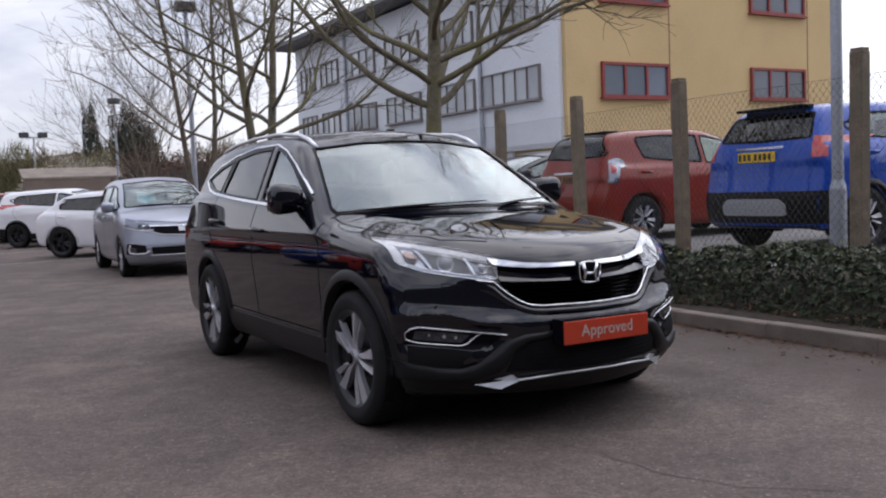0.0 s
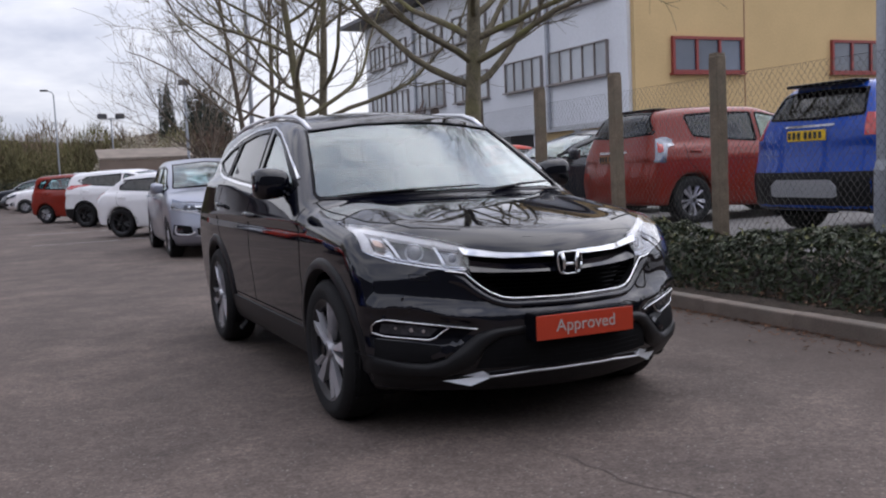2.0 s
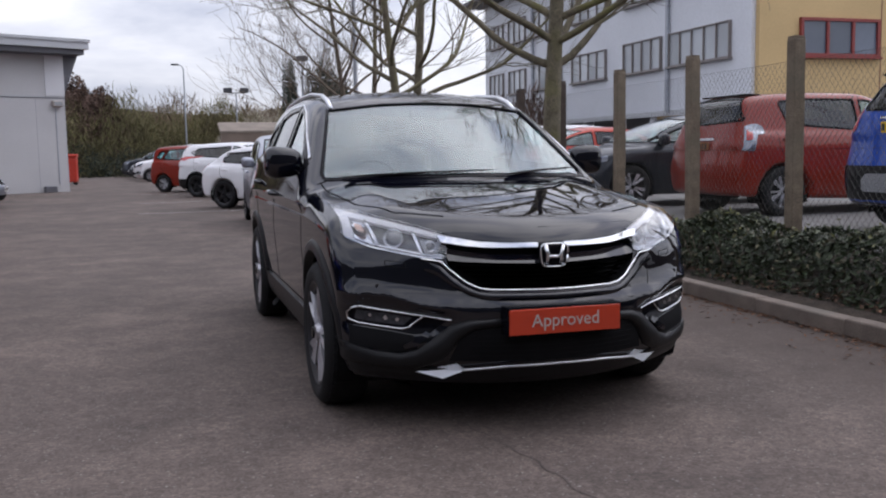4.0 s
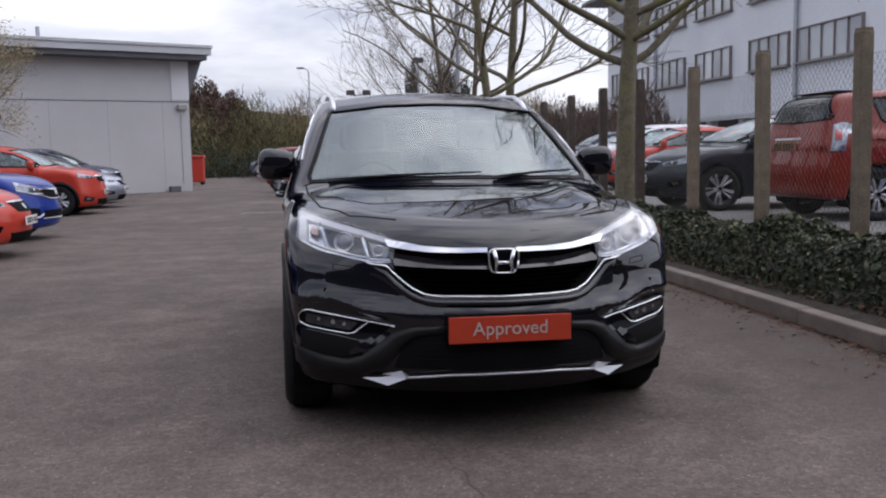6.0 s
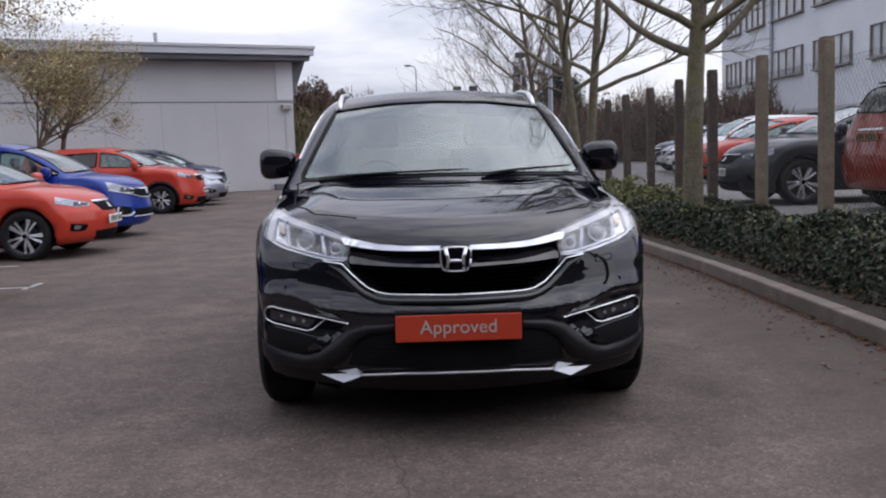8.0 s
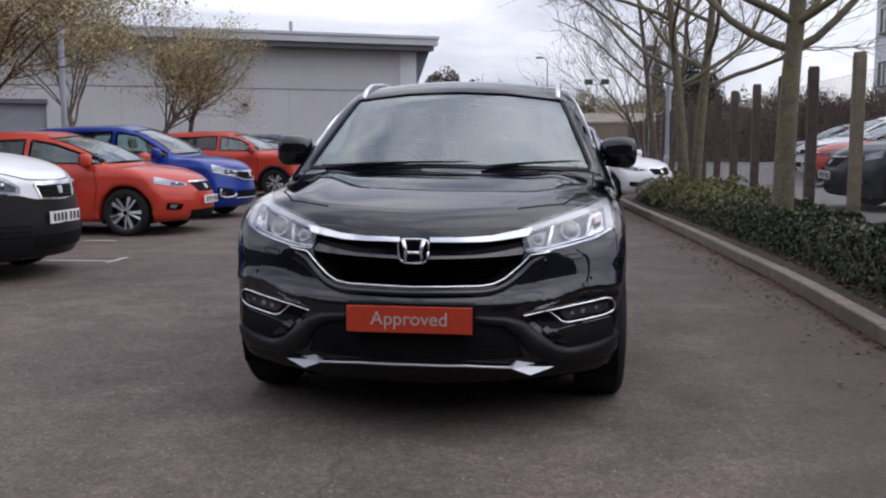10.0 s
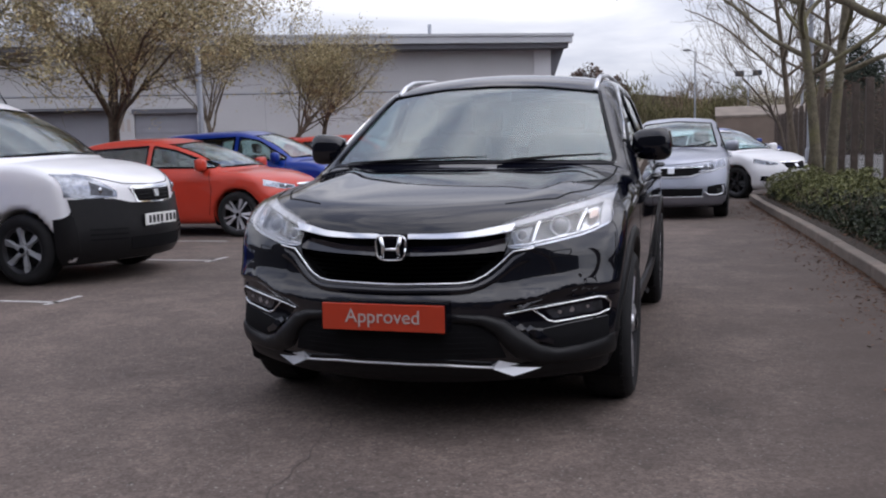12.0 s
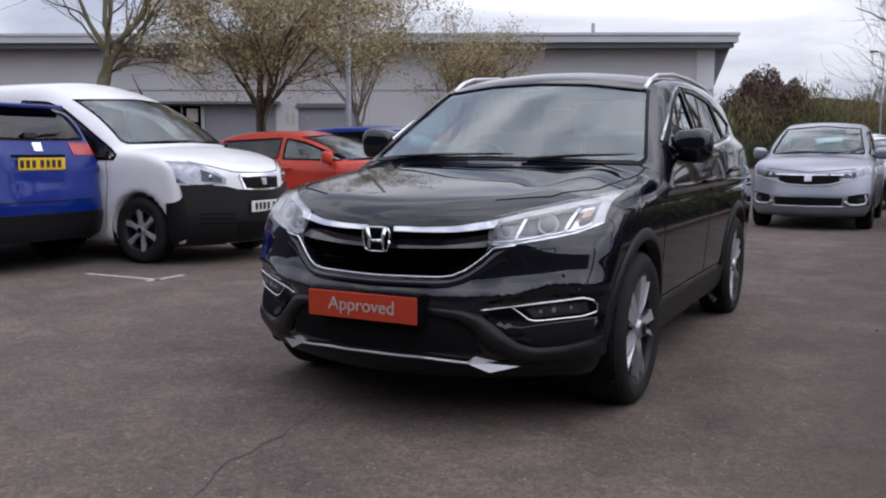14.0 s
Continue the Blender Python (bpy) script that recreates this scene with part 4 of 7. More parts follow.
SUV = dict(
    L=4.60, W=0.91, H=1.67, R=0.350, rim=0.252, ra=0.408, stance=0.012, yf=0.90, yr=3.52, wg=0.865, tumble=0.40, belt=1.12, ws_sweep=0.13, r_roof=0.075,
    side=curve((0.15, 0.11), (0.30, 0.045), (0.45, 0.024), (0.62, 0.011), (0.78, 0.0), (0.88, 0.001), (0.95, 0.010), (1.02, 0.028), (1.15, 0.06), (1.3, 0.10)),
    taper=curve((0.0, 0.03), (0.9, 0.0), (3.6, 0.0), (4.3, 0.03), (4.6, 0.06)),
    deck=curve((-0.2, 0.62), (0.0, 0.79), (0.10, 0.885), (0.2, 0.928), (0.4, 0.975), (0.7, 1.026), (1.0, 1.066), (1.25, 1.09), (1.6, 1.115), (2.5, 1.18), (3.5, 1.24), (4.5, 1.25)),
    crown=curve((0.0, 0.06), (0.6, 0.085), (1.1, 0.085), (1.5, 0.045), (2.0, 0.02), (4.6, 0.02)),
    nose=curve((0.1, 0.42), (0.17, 0.26), (0.22, 0.12), (0.27, 0.05), (0.33, 0.02), (0.42, 0.0), (0.56, 0.0), (0.62, 0.035), (0.72, 0.065), (0.80, 0.10), (0.88, 0.13), (0.95, 0.19), (1.05, 0.36), (1.3, 0.9)),
    sweep=0.43, sweep_e=1.9, sculpt=True, crown_e=3.0, ridge=0.016,
    tail=curve((0.2, 4.45), (0.35, 4.56), (0.6, 4.58), (0.9, 4.53), (1.1, 4.48), (1.3, 4.38), (1.5, 4.24), (1.6, 4.12), (1.7, 3.9)),
    floor=curve((0.0, 0.20), (0.4, 0.19), (2.0, 0.22), (4.2, 0.24), (4.6, 0.33)),
    roof=curve((0.6, 0.80), (0.95, 0.985), (1.15, 1.100), (1.6, 1.36), (1.95, 1.545), (2.1, 1.595), (2.35, 1.632), (2.8, 1.652), (3.4, 1.645), (3.9, 1.61), (4.3, 1.545), (4.6, 1.4)),
    screen=([(-0.625, 1.495), (-0.3, 1.532), (0, 1.541), (0.3, 1.532), (0.625, 1.495)], [(-0.785, 1.092), (-0.4, 1.105), (0, 1.11), (0.4, 1.105), (0.785, 1.092)]),
    back=([(-0.50, 1.53), (0, 1.56), (0.50, 1.53)], [(-0.62, 1.18), (0, 1.17), (0.62, 1.18)]),
    sides=[([(1.56, 1.165), (2.02, 1.392), (2.22, 1.475), (2.42, 1.522)], [(1.56, 1.14), (1.8, 1.15), (2.1, 1.16), (2.42, 1.175)]),
           ([(2.53, 1.53), (2.9, 1.525), (3.30, 1.49)], [(2.53, 1.18), (2.9, 1.20), (3.42, 1.235)]),
           ([(3.37, 1.485), (3.7, 1.44), (4.00, 1.37)], [(3.49, 1.24), (3.75, 1.27), (4.03, 1.345)])],
    tint_from=2.5, cab=(1.0, 4.3), seat=2.05, dash=1.32, hand=-1, mirror=(1.70, 1.185),
    handles=[(2.28, 0.985), (3.28, 1.03)], clad=0.055, rim_label="machined alloy rim with dark pockets",
    gaps=[[(1.34, 1.10), (1.30, 0.85), (1.34, 0.42)], [(2.47, 1.17), (2.47, 0.8), (2.44, 0.42)], [(3.47, 1.23), (3.50, 0.98), (3.30, 0.72), (3.12, 0.60), (3.08, 0.42)], [(1.34, 0.43), (3.08, 0.43)]],
    wipers=[(-0.68, 0.14, 1.098), (0.20, 0.72, 1.102)], spokes=5,
    lamp=([(0.430, 0.874), (0.547, 0.910), (0.68, 0.945), (0.79, 0.974), (0.836, 0.986)], [(0.456, 0.774), (0.547, 0.777), (0.648, 0.796), (0.757, 0.820), (0.850, 0.862)]),
)
GRILLE_TOP = [(-0.47, 0.856), (-0.40, 0.848), (-0.30, 0.832), (0, 0.826), (0.30, 0.832), (0.40, 0.848), (0.47, 0.856)]
GRILLE_LOW = [(0.456, 0.775), (0.442, 0.732), (0.376, 0.675), (0.33, 0.650), (0.28, 0.643), (0.0, 0.640)]
GRILLE_LOW = [(-a, b) for a, b in GRILLE_LOW] + GRILLE_LOW[-2::-1]
SUV["open_front"] = [GRILLE_TOP + GRILLE_LOW[::-1]] + [[(m * a, b) for a, b in SUV["lamp"][0] + SUV["lamp"][1][::-1]] for m in (-1, 1)]


def main_suv():
    s = SUV
    car, F = build_car("suv", s, M["black_paint"], "gleaming black five-door SUV parked on the worn asphalt", h=0.019, tint=M["tint"], glass=M["glass"])
    mirror2 = lambda pts, m: [(m * a, b) for a, b in pts]  # noqa: E731
    P = lambda nm, t, b, ml, out=0.006, lab="", nu=16, nv=3, view="front", deep=0.02: part(nm, patch(F, t, b, view, out, deep, nu, nv), ml, car, lab, True)  # noqa: E731
    # grille: dark mesh deep in its opening, a gloss ledge across it
    P("grille_mesh", GRILLE_TOP, GRILLE_LOW, M["deep"], -0.045, "dark grille mesh", 28, 6, deep=-0.045)
    for k in range(5):
        z = 0.660 + 0.019 * k
        w = 0.31 + 0.026 * k
        part("grille_slat", strip(F, [(-w, z + 0.004), (0, z - 0.002), (w, z + 0.004)], "front", 0.007, -0.034, 30), M["gloss_black"], car)
    lip_t = [(0.535, 0.762), (0.484, 0.744), (0.440, 0.700), (0.385, 0.660), (0.335, 0.636), (0.28, 0.630), (0.0, 0.628)]
    lip_b = [(0.550, 0.728), (0.492, 0.700), (0.430, 0.650), (0.375, 0.618), (0.32, 0.602), (0.27, 0.598), (0.0, 0.596)]
    part("grille_surround", patch(F, mirror2(lip_t, -1) + lip_t[-2::-1], mirror2(lip_b, -1) + lip_b[-2::-1], "front", 0.004, 0.02, 80, 5, bulge=0.014), M["black_paint"], car, "raised gloss black lip under the grille", True)
    for m in (-1, 1):
        part("grille_ledge", wedge(F, mirror2([(0.055, 0.792), (0.25, 0.796), (0.38, 0.808), (0.462, 0.826)], m), mirror2([(0.055, 0.748), (0.25, 0.753), (0.38, 0.758), (0.446, 0.764)], m), "front", -0.019, 0.006, 16), M["black_paint"], car, "gloss black ledge across the grille", True)
        P("grille_bar", mirror2([(0.062, 0.833), (0.20, 0.834), (0.32, 0.842), (0.40, 0.857), (0.482, 0.866)], m), mirror2([(0.062, 0.815), (0.20, 0.815), (0.30, 0.817), (0.37, 0.825), (0.468, 0.838)], m), M["chrome"], 0.014, "bright chrome bar", 20, 2, deep=0.04)
        part("grille_trim", rail(F, mirror2([(0.560, 0.775), (0.480, 0.762), (0.449, 0.730), (0.412, 0.698), (0.376, 0.670), (0.33, 0.648), (0.28, 0.641), (0.0, 0.638)], m), "front", 0.0044, 0.004, 60), M["chrome"], car, "thin chrome grille trim", True)
        # fog lamp nest
        P("fog_recess", mirror2([(0.462, 0.516), (0.55, 0.530), (0.678, 0.549), (0.811, 0.564), (0.845, 0.545)], m), mirror2([(0.535, 0.455), (0.60, 0.448), (0.69, 0.462), (0.79, 0.474), (0.85, 0.480)], m), M["gloss_black"], 0.003, "gloss black fog lamp nest", 20, 4)
        part("fog_trim", rail(F, mirror2([(0.452, 0.516), (0.55, 0.531), (0.678, 0.549), (0.805, 0.565), (0.832, 0.556), (0.846, 0.535), (0.842, 0.502), (0.80, 0.485), (0.70, 0.474), (0.640, 0.468), (0.612, 0.476), (0.558, 0.528)], m), "front", 0.0048, 0.006, 90), M["chrome"], car, "chrome fog lamp trim", True)
        P("fog_lamp", mirror2([(0.60, 0.522), (0.70, 0.538), (0.815, 0.548)], m), mirror2([(0.632, 0.484), (0.70, 0.489), (0.818, 0.504)], m), M["lamp_grey"], 0.005, "clear fog lamp", 10)
        for fx, fr in ((0.660, 0.011), (0.705, 0.014), (0.765, 0.009)):
            fl = cast(F, np.array([[m * fx, 0.511 + (fx - 0.665) * 0.14]]), "front")[0]
            part("fog_lens", cyl(bmesh.new(), fr, fr * 0.8, -0.01, 0.012, 18, Matrix.Translation(fl) @ Matrix.Rotation(radians(90), 4, "X")), M["lamp_silver"], car, "", True)
        P("fog_intake", mirror2([(0.60, 0.444), (0.69, 0.458), (0.84, 0.474)], m), mirror2([(0.585, 0.388), (0.66, 0.366), (0.845, 0.394)], m), M["deep"], 0.002, "dark lower intake")
        P("intake_blade", mirror2([(0.548, 0.462), (0.60, 0.424), (0.640, 0.402)], m), mirror2([(0.530, 0.448), (0.582, 0.402), (0.634, 0.384)], m), M["black_paint"], 0.009, "gloss black blade in the intake", 10, 2)
        # satin black plastic bumper arms and lip
        part("bumper_cladding", patch(F, mirror2([(0.25, 0.525), (0.385, 0.517), (0.45, 0.497), (0.517, 0.438), (0.585, 0.384), (0.65, 0.364), (0.74, 0.370), (0.845, 0.394), (0.885, 0.402)], m), mirror2([(0.25, 0.494), (0.364, 0.480), (0.421, 0.438), (0.456, 0.382), (0.492, 0.336), (0.58, 0.300), (0.72, 0.300), (0.845, 0.312), (0.885, 0.322)], m), "front", 0.010, 0.03, 44, 6, bulge=0.020), M["plastic"], car, "satin black plastic bumper cladding", True)
        P("bumper_lip", mirror2([(0.0, 0.312), (0.40, 0.302), (0.62, 0.306), (0.875, 0.318)], m), mirror2([(0.0, 0.228), (0.40, 0.228), (0.62, 0.235), (0.86, 0.262)], m), M["plastic"], 0.008, "black plastic bumper lip", 24, 4, deep=0.03)
        part("skid_pad", facet(F, [(m * 0.400, 0.303, 0.022), (m * 0.455, 0.344, -0.016), (m * 0.606, 0.288, 0.004), (m * 0.474, 0.277, 0.036)], "front"), M["satin"], car, "silver skid plate end")
        part("skid_strip", rail(F, mirror2([(0.0, 0.327), (0.22, 0.322), (0.405, 0.305)], m), "front", 0.0055, 0.018, 24), M["satin"], car, "silver skid plate strip", True)
        # parking sensor, washer cover, bonnet shut line
        sp = cast(F, np.array([[m * 0.735, 0.655]]), "front")[0]
        part("parking_sensor", cyl(bmesh.new(), 0.009, 0.009, -0.01, 0.0015, 14, Matrix.Translation(sp) @ Matrix.Rotation(radians(90), 4, "X")), M["black_paint"], car)
        part("washer_cover", strip(F, mirror2([(0.62, 0.735), (0.70, 0.742), (0.70, 0.765), (0.62, 0.757), (0.62, 0.735)], m), "front", 0.003, 0.0012, 24), M["deep"], car)
        part("bonnet_gap", strip(F, mirror2([(0.42, 0.33), (0.62, 0.45), (0.735, 0.72), (0.775, 1.10), (0.79, 1.33)], m), "top", 0.008, 0.0012, 40), M["deep"], car)
        # chrome line round the side windows
        v = "right" if m < 0 else "left"
        part("window_trim", strip(F, [(1.62, 1.126), (1.8, 1.133), (2.4, 1.158), (3.0, 1.193), (3.6, 1.235), (3.85, 1.265), (4.07, 1.345)], v, 0.016, 0.007, 60), M["chrome"], car, "chrome window trim")
        part("window_trim", strip(F, [(1.60, 1.208), (1.72, 1.272), (1.99, 1.402), (2.22, 1.492), (2.45, 1.545), (2.9, 1.548), (3.35, 1.508), (3.75, 1.447), (4.07, 1.352)], v, 0.009, 0.006, 70), M["chrome"], car, "chrome window trim")
        # roof rail
        xs = [(2.02, 0.0), (2.14, 0.012), (2.3, 0.022), (2.7, 0.026), (3.2, 0.026), (3.7, 0.022), (3.95, 0.014), (4.05, 0.0)]
        rp = cast(F, np.array([[m * (0.60 - 0.012 * max(0, y - 3)), y] for y, _ in xs]), "top")
        bm = tube(bmesh.new(), [(p[0], p[1], p[2] + o) for p, (_, o) in zip(rp, xs)], [0.014, 0.016, 0.014, 0.013, 0.013, 0.014, 0.016, 0.014], 10)
        part("roof_rail", bm, M["satin"], car, "silver roof rail", True)
        # rear lamps
        P("tail_light", [(m * 0.60, 1.30), (m * 0.70, 1.30)], [(m * 0.66, 0.95), (m * 0.83, 0.95)], M["red_lens"], 0.012, "red tail light", 8, 6, "rear")
    P("lower_grille", [(-0.40, 0.512), (0, 0.522), (0.40, 0.512)], [(-0.46, 0.338), (0, 0.335), (0.46, 0.338)], M["deep"], 0.003, "dark lower grille", 24, 5)
    for k in range(5):
        part("lower_slat", strip(F, [(-0.385, 0.360 + 0.022 * k), (0.385, 0.360 + 0.022 * k)], "front", 0.006, 0.005, 24), M["deep"], car)
    P("plate_bar", [(-0.26, 0.525), (0, 0.528), (0.26, 0.525)], [(-0.26, 0.494), (0, 0.496), (0.26, 0.494)], M["plastic"], 0.012, "", 20, 2)
    # dealer's sign in place of the number plate
    bm = box(bmesh.new(), -0.262, 0.262, -0.052, 0.03, 0.461, 0.583, 0.004)
    sg = part("plate_holder", bm, M["gloss_black"], car, "black plate holder")
    bm = box(bmesh.new(), -0.256, 0.256, -0.058, -0.050, 0.466, 0.574, 0.002)
    pl = part("sign_plate", bm, M["pl_red"], sg, "orange-red plate that reads Approved")
    cu = bpy.data.curves.new("lettering", "FONT")
    cu.body, cu.size, cu.align_x, cu.align_y, cu.extrude = "Approved", 0.078, "CENTER", "CENTER", 0.001
    tx = new("lettering_curve", cu)
    bpy.context.view_layer.update()
    me = bpy.data.meshes.new_from_object(tx.evaluated_get(bpy.context.evaluated_depsgraph_get()))
    bpy.data.objects.remove(tx)
    me.materials.clear()
    me.materials.append(M["letter"])
    lt = new("lettering", me)
    lt.parent = sg
    lt["label"] = "pale lettering that reads Approved"
    lt.matrix_basis = pose(0.0, -0.0595, 0.522, 90, 0, 0)
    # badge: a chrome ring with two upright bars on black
    bc = cast(F, np.array([[0.0, 0.785]]), "front")[0]
    bm = box(bmesh.new(), -0.062, 0.062, bc[1] - 0.026, bc[1] + 0.05, 0.732, 0.836, 0.016)
    bd = part("badge", bm, M["gloss_black"], car, "chrome badge on black")
    bm = bmesh.new()
    rim = []
    for k in range(33):
        a = 2 * math.pi * k / 32
        cx, cz = math.copysign(abs(math.cos(a)) ** 0.45, math.cos(a)), math.copysign(abs(math.sin(a)) ** 0.45, math.sin(a))
        rim.append((cx * (0.062 + 0.005 * cz), bc[1] - 0.030, 0.784 + cz * 0.050))
    tube(bm, rim, 0.0045, 8)
    part("badge_ring", bm, M["chrome"], bd, "", True)
    for m in (-1, 1):
        bm = bmesh.new()
        tube(bm, [(m * 0.043, bc[1] - 0.031, 0.829), (m * 0.030, bc[1] - 0.033, 0.786), (m * 0.036, bc[1] - 0.031, 0.741)], [0.0105, 0.0085, 0.0085], 6)
        part("badge_bar", bm, M["chrome"], bd, "", True)
    bm = tube(bmesh.new(), [(-0.026, bc[1] - 0.032, 0.778), (0.026, bc[1] - 0.032, 0.778)], 0.0085, 6)
    part("badge_bar", bm, M["chrome"], bd, "", True)
    # rear view mirror on the dashboard
    bm = box(bmesh.new(), -0.12, 0.12, 1.93, 1.96, 1.44, 1.50, 0.012)
    part("interior_mirror", bm, M["plastic"], car, "", True)
    # antenna fin
    bm = bmesh.new()
    tube(bm, [(0, 3.75, 1.60), (0, 3.85, 1.65), (0, 3.93, 1.685)], [0.03, 0.022, 0.006], 8)
    part("antenna_fin", bm, M["black_paint"], car, "", True)
    # the lot falls a little towards the kerb
    car.matrix_basis = pose(0.008, 0, -0.006, 0, 0.5, 0)
    return car


main_suv()

# ---- the setting ----
def sheet(name, x0, x1, y0, y1, z, n, material, label, kind="structure", wave=0.0):
    bm = bmesh.new()
    bmesh.ops.create_grid(bm, x_segments=n, y_segments=n, size=0.5)
    for v in bm.verts:
        x, y = x0 + (v.co.x + 0.5) * (x1 - x0), y0 + (v.co.y + 0.5) * (y1 - y0)
        v.co = (x, y, z + (wave * noise.noise((x * 0.3, y * 0.3, 0)) if wave else 0))
    return tagged(part(name, bm, material), label, "", "", kind)


sheet("ground", -400, 400, -400, 400, 0.0, 2, M["asphalt"], "worn dark grey asphalt with pale specks and stains")


def kerb_x(y):
    return float(np.interp(y, [-12, 0.0, 4.5, 8, 14.5], [2.50, 2.57, 2.60, 2.46, 2.10]))


BAY_Y = 15.2


def bed():
    """The planting bed between kerb and fence, rising to the higher yard, and the yard behind it."""
    bm = bmesh.new()
    rows = []
    ys = np.r_[np.linspace(-14, BAY_Y, 40)]
    for y in ys:
        k = kerb_x(y) + 0.12
        rows.append([bm.verts.new((x, y, z + 0.03 * noise.noise((x * 2, y * 2, 3)))) for x, z in ((k, 0.06), (k, 0.10), (k + 0.3, 0.16), (3.35, 0.24), (3.8, 0.33), (4.3, 0.30))])
    for a, b in zip(rows, rows[1:]):
        for i in range(len(a) - 1):
            bm.faces.new((a[i], a[i + 1], b[i + 1], b[i]))
    tagged(part("planting_bed", bm, M["soil"], None, "", True), "dark soil planting bed littered with leaves", "", "", "structure")
    bm = bmesh.new()
    rows = []
    for y in np.linspace(BAY_Y, 70, 30):
        rows.append([bm.verts.new((x, y, z)) for x, z in ((3.62, 0.02), (3.62, 0.14), (3.9, 0.24), (4.3, 0.30))])
    for a, b in zip(rows, rows[1:]):
        for i in range(3):
            bm.faces.new((a[i], a[i + 1], b[i + 1], b[i]))
    tagged(part("planting_bed", bm, M["soil"]), "narrow soil verge along the fence", "", "", "structure")
    bm = box(bmesh.new(), 4.25, 90, -30, 110, 0.0, 0.32)
    tagged(part("yard", bm, M["asphalt2"]), "raised pale tarmac yard behind the fence", "", "", "structure")


bed()


def kerbs():
    k = thing("kerb", None, "weathered concrete kerb edging the planting bed", "", "", "structure")
    me = None
    y = -13.5
    line = []
    while y < BAY_Y:
        line.append(((kerb_x(y), y), (kerb_x(y + 0.915), y + 0.915)))
        y += 0.92
    line += [((kerb_x(BAY_Y) + 0.92 * i, BAY_Y + 0.06), (kerb_x(BAY_Y) + 0.92 * (i + 1) - 0.005, BAY_Y + 0.06)) for i in range(2)]
    y = BAY_Y
    while y < 45:
        line.append(((3.50, y), (3.50, y + 0.915)))
        y += 0.92
    for (xa, ya), (xb, yb) in line:
        if me is None:
            bm = box(bmesh.new(), -0.0, 0.125, 0, 0.915, -0.05, 0.115)
            es = [e for e in bm.edges if all(v.co.z > 0.1 for v in e.verts)]
            bmesh.ops.bevel(bm, geom=es, offset=0.014, segments=2, affect="EDGES", profile=0.5)
            ob = part("kerbstone", bm, M["kerb"], k)
            me = ob.data
        else:
            ob = new("kerbstone", me)
            ob.parent = k
        ob.matrix_basis = pose(xa, ya, random.uniform(-0.004, 0.004), 0, 0, -math.degrees(math.atan2(xb - xa, yb - ya)))


kerbs()


def bay_lines():
    """Worn bay lines painted on the asphalt."""
    n = 0
    for x0, x1, y0, y1 in ((-4.75, -3.85, 2.78, 2.86), (-3.93, -3.85, 2.70, 3.15), (-9.5, -4.0, 5.55, 5.63), (-4.08, -4.0, 5.45, 5.9), (-9.5, -5.0, 7.6, 7.68), (-9.5, -5.4, 10.6, 10.68), (-9.5, -5.8, 13.4, 13.48),
                           (-9.5, -6.0, 16.3, 16.38), (-2.0, 3.4, 17.2, 17.28), (-2.0, 3.4, 21.9, 21.98), (-2.0, 3.4, 27.2, 27.28)):
        bm = bmesh.new()
        m = max(2, int(max(x1 - x0, y1 - y0) / 0.1))
        long_x = x1 - x0 > y1 - y0
        vs = []
        for i in range(m + 1):
            j0, j1 = random.uniform(0, 0.014), random.uniform(0, 0.014)
            u = i / m
            if long_x:
                vs.append((bm.verts.new((x0 + u * (x1 - x0), y0 + j0, 0.004)), bm.verts.new((x0 + u * (x1 - x0), y1 - j1, 0.004))))
            else:
                vs.append((bm.verts.new((x0 + j0, y0 + u * (y1 - y0), 0.004)), bm.verts.new((x1 - j1, y0 + u * (y1 - y0), 0.004))))
        for a, b in zip(vs, vs[1:]):
            f = bm.faces.new((a[0], b[0], b[1], a[1]))
        bmesh.ops.recalc_face_normals(bm, faces=bm.faces)
        if list(bm.faces)[0].normal.z < 0:
            bmesh.ops.reverse_faces(bm, faces=bm.faces)
        tagged(part("bay_line", bm, M["linepaint"]), "worn white bay line on the asphalt", "", "", "structure")


bay_lines()


def cracks():
    """Cracks in the asphalt, filled with dark grit."""
    for pts in ([(-0.36, 0.35), (-0.30, 0.10), (-0.25, -0.15), (-0.22, -0.45), (-0.20, -0.72), (-0.08, -0.95), (0.16, -1.20)],):
        bm = bmesh.new()
        line = along(pts, 70)
        prev = None
        for i, (x, y) in enumerate(line):
            jx, jy, w = 0.025 * noise.noise((x * 9, y * 9, 0)), 0.025 * noise.noise((x * 9, y * 9, 5)), 0.002 + 0.003 * abs(noise.noise((x * 5, y * 5, 9)))
            d = line[min(i + 1, 70)] - line[max(i - 1, 0)]
            d = d / np.hypot(*d)
            a = (bm.verts.new((x + jx - d[1] * w, y + jy + d[0] * w, 0.003)), bm.verts.new((x + jx + d[1] * w, y + jy - d[0] * w, 0.003)))
            if prev:
                bm.faces.new((prev[0], prev[1], a[1], a[0]))
            prev = a
        bmesh.ops.recalc_face_normals(bm, faces=bm.faces)
        tagged(part("asphalt_crack", bm, M["crack"]), "thin dark crack across the asphalt", "", "", "structure")


cracks()


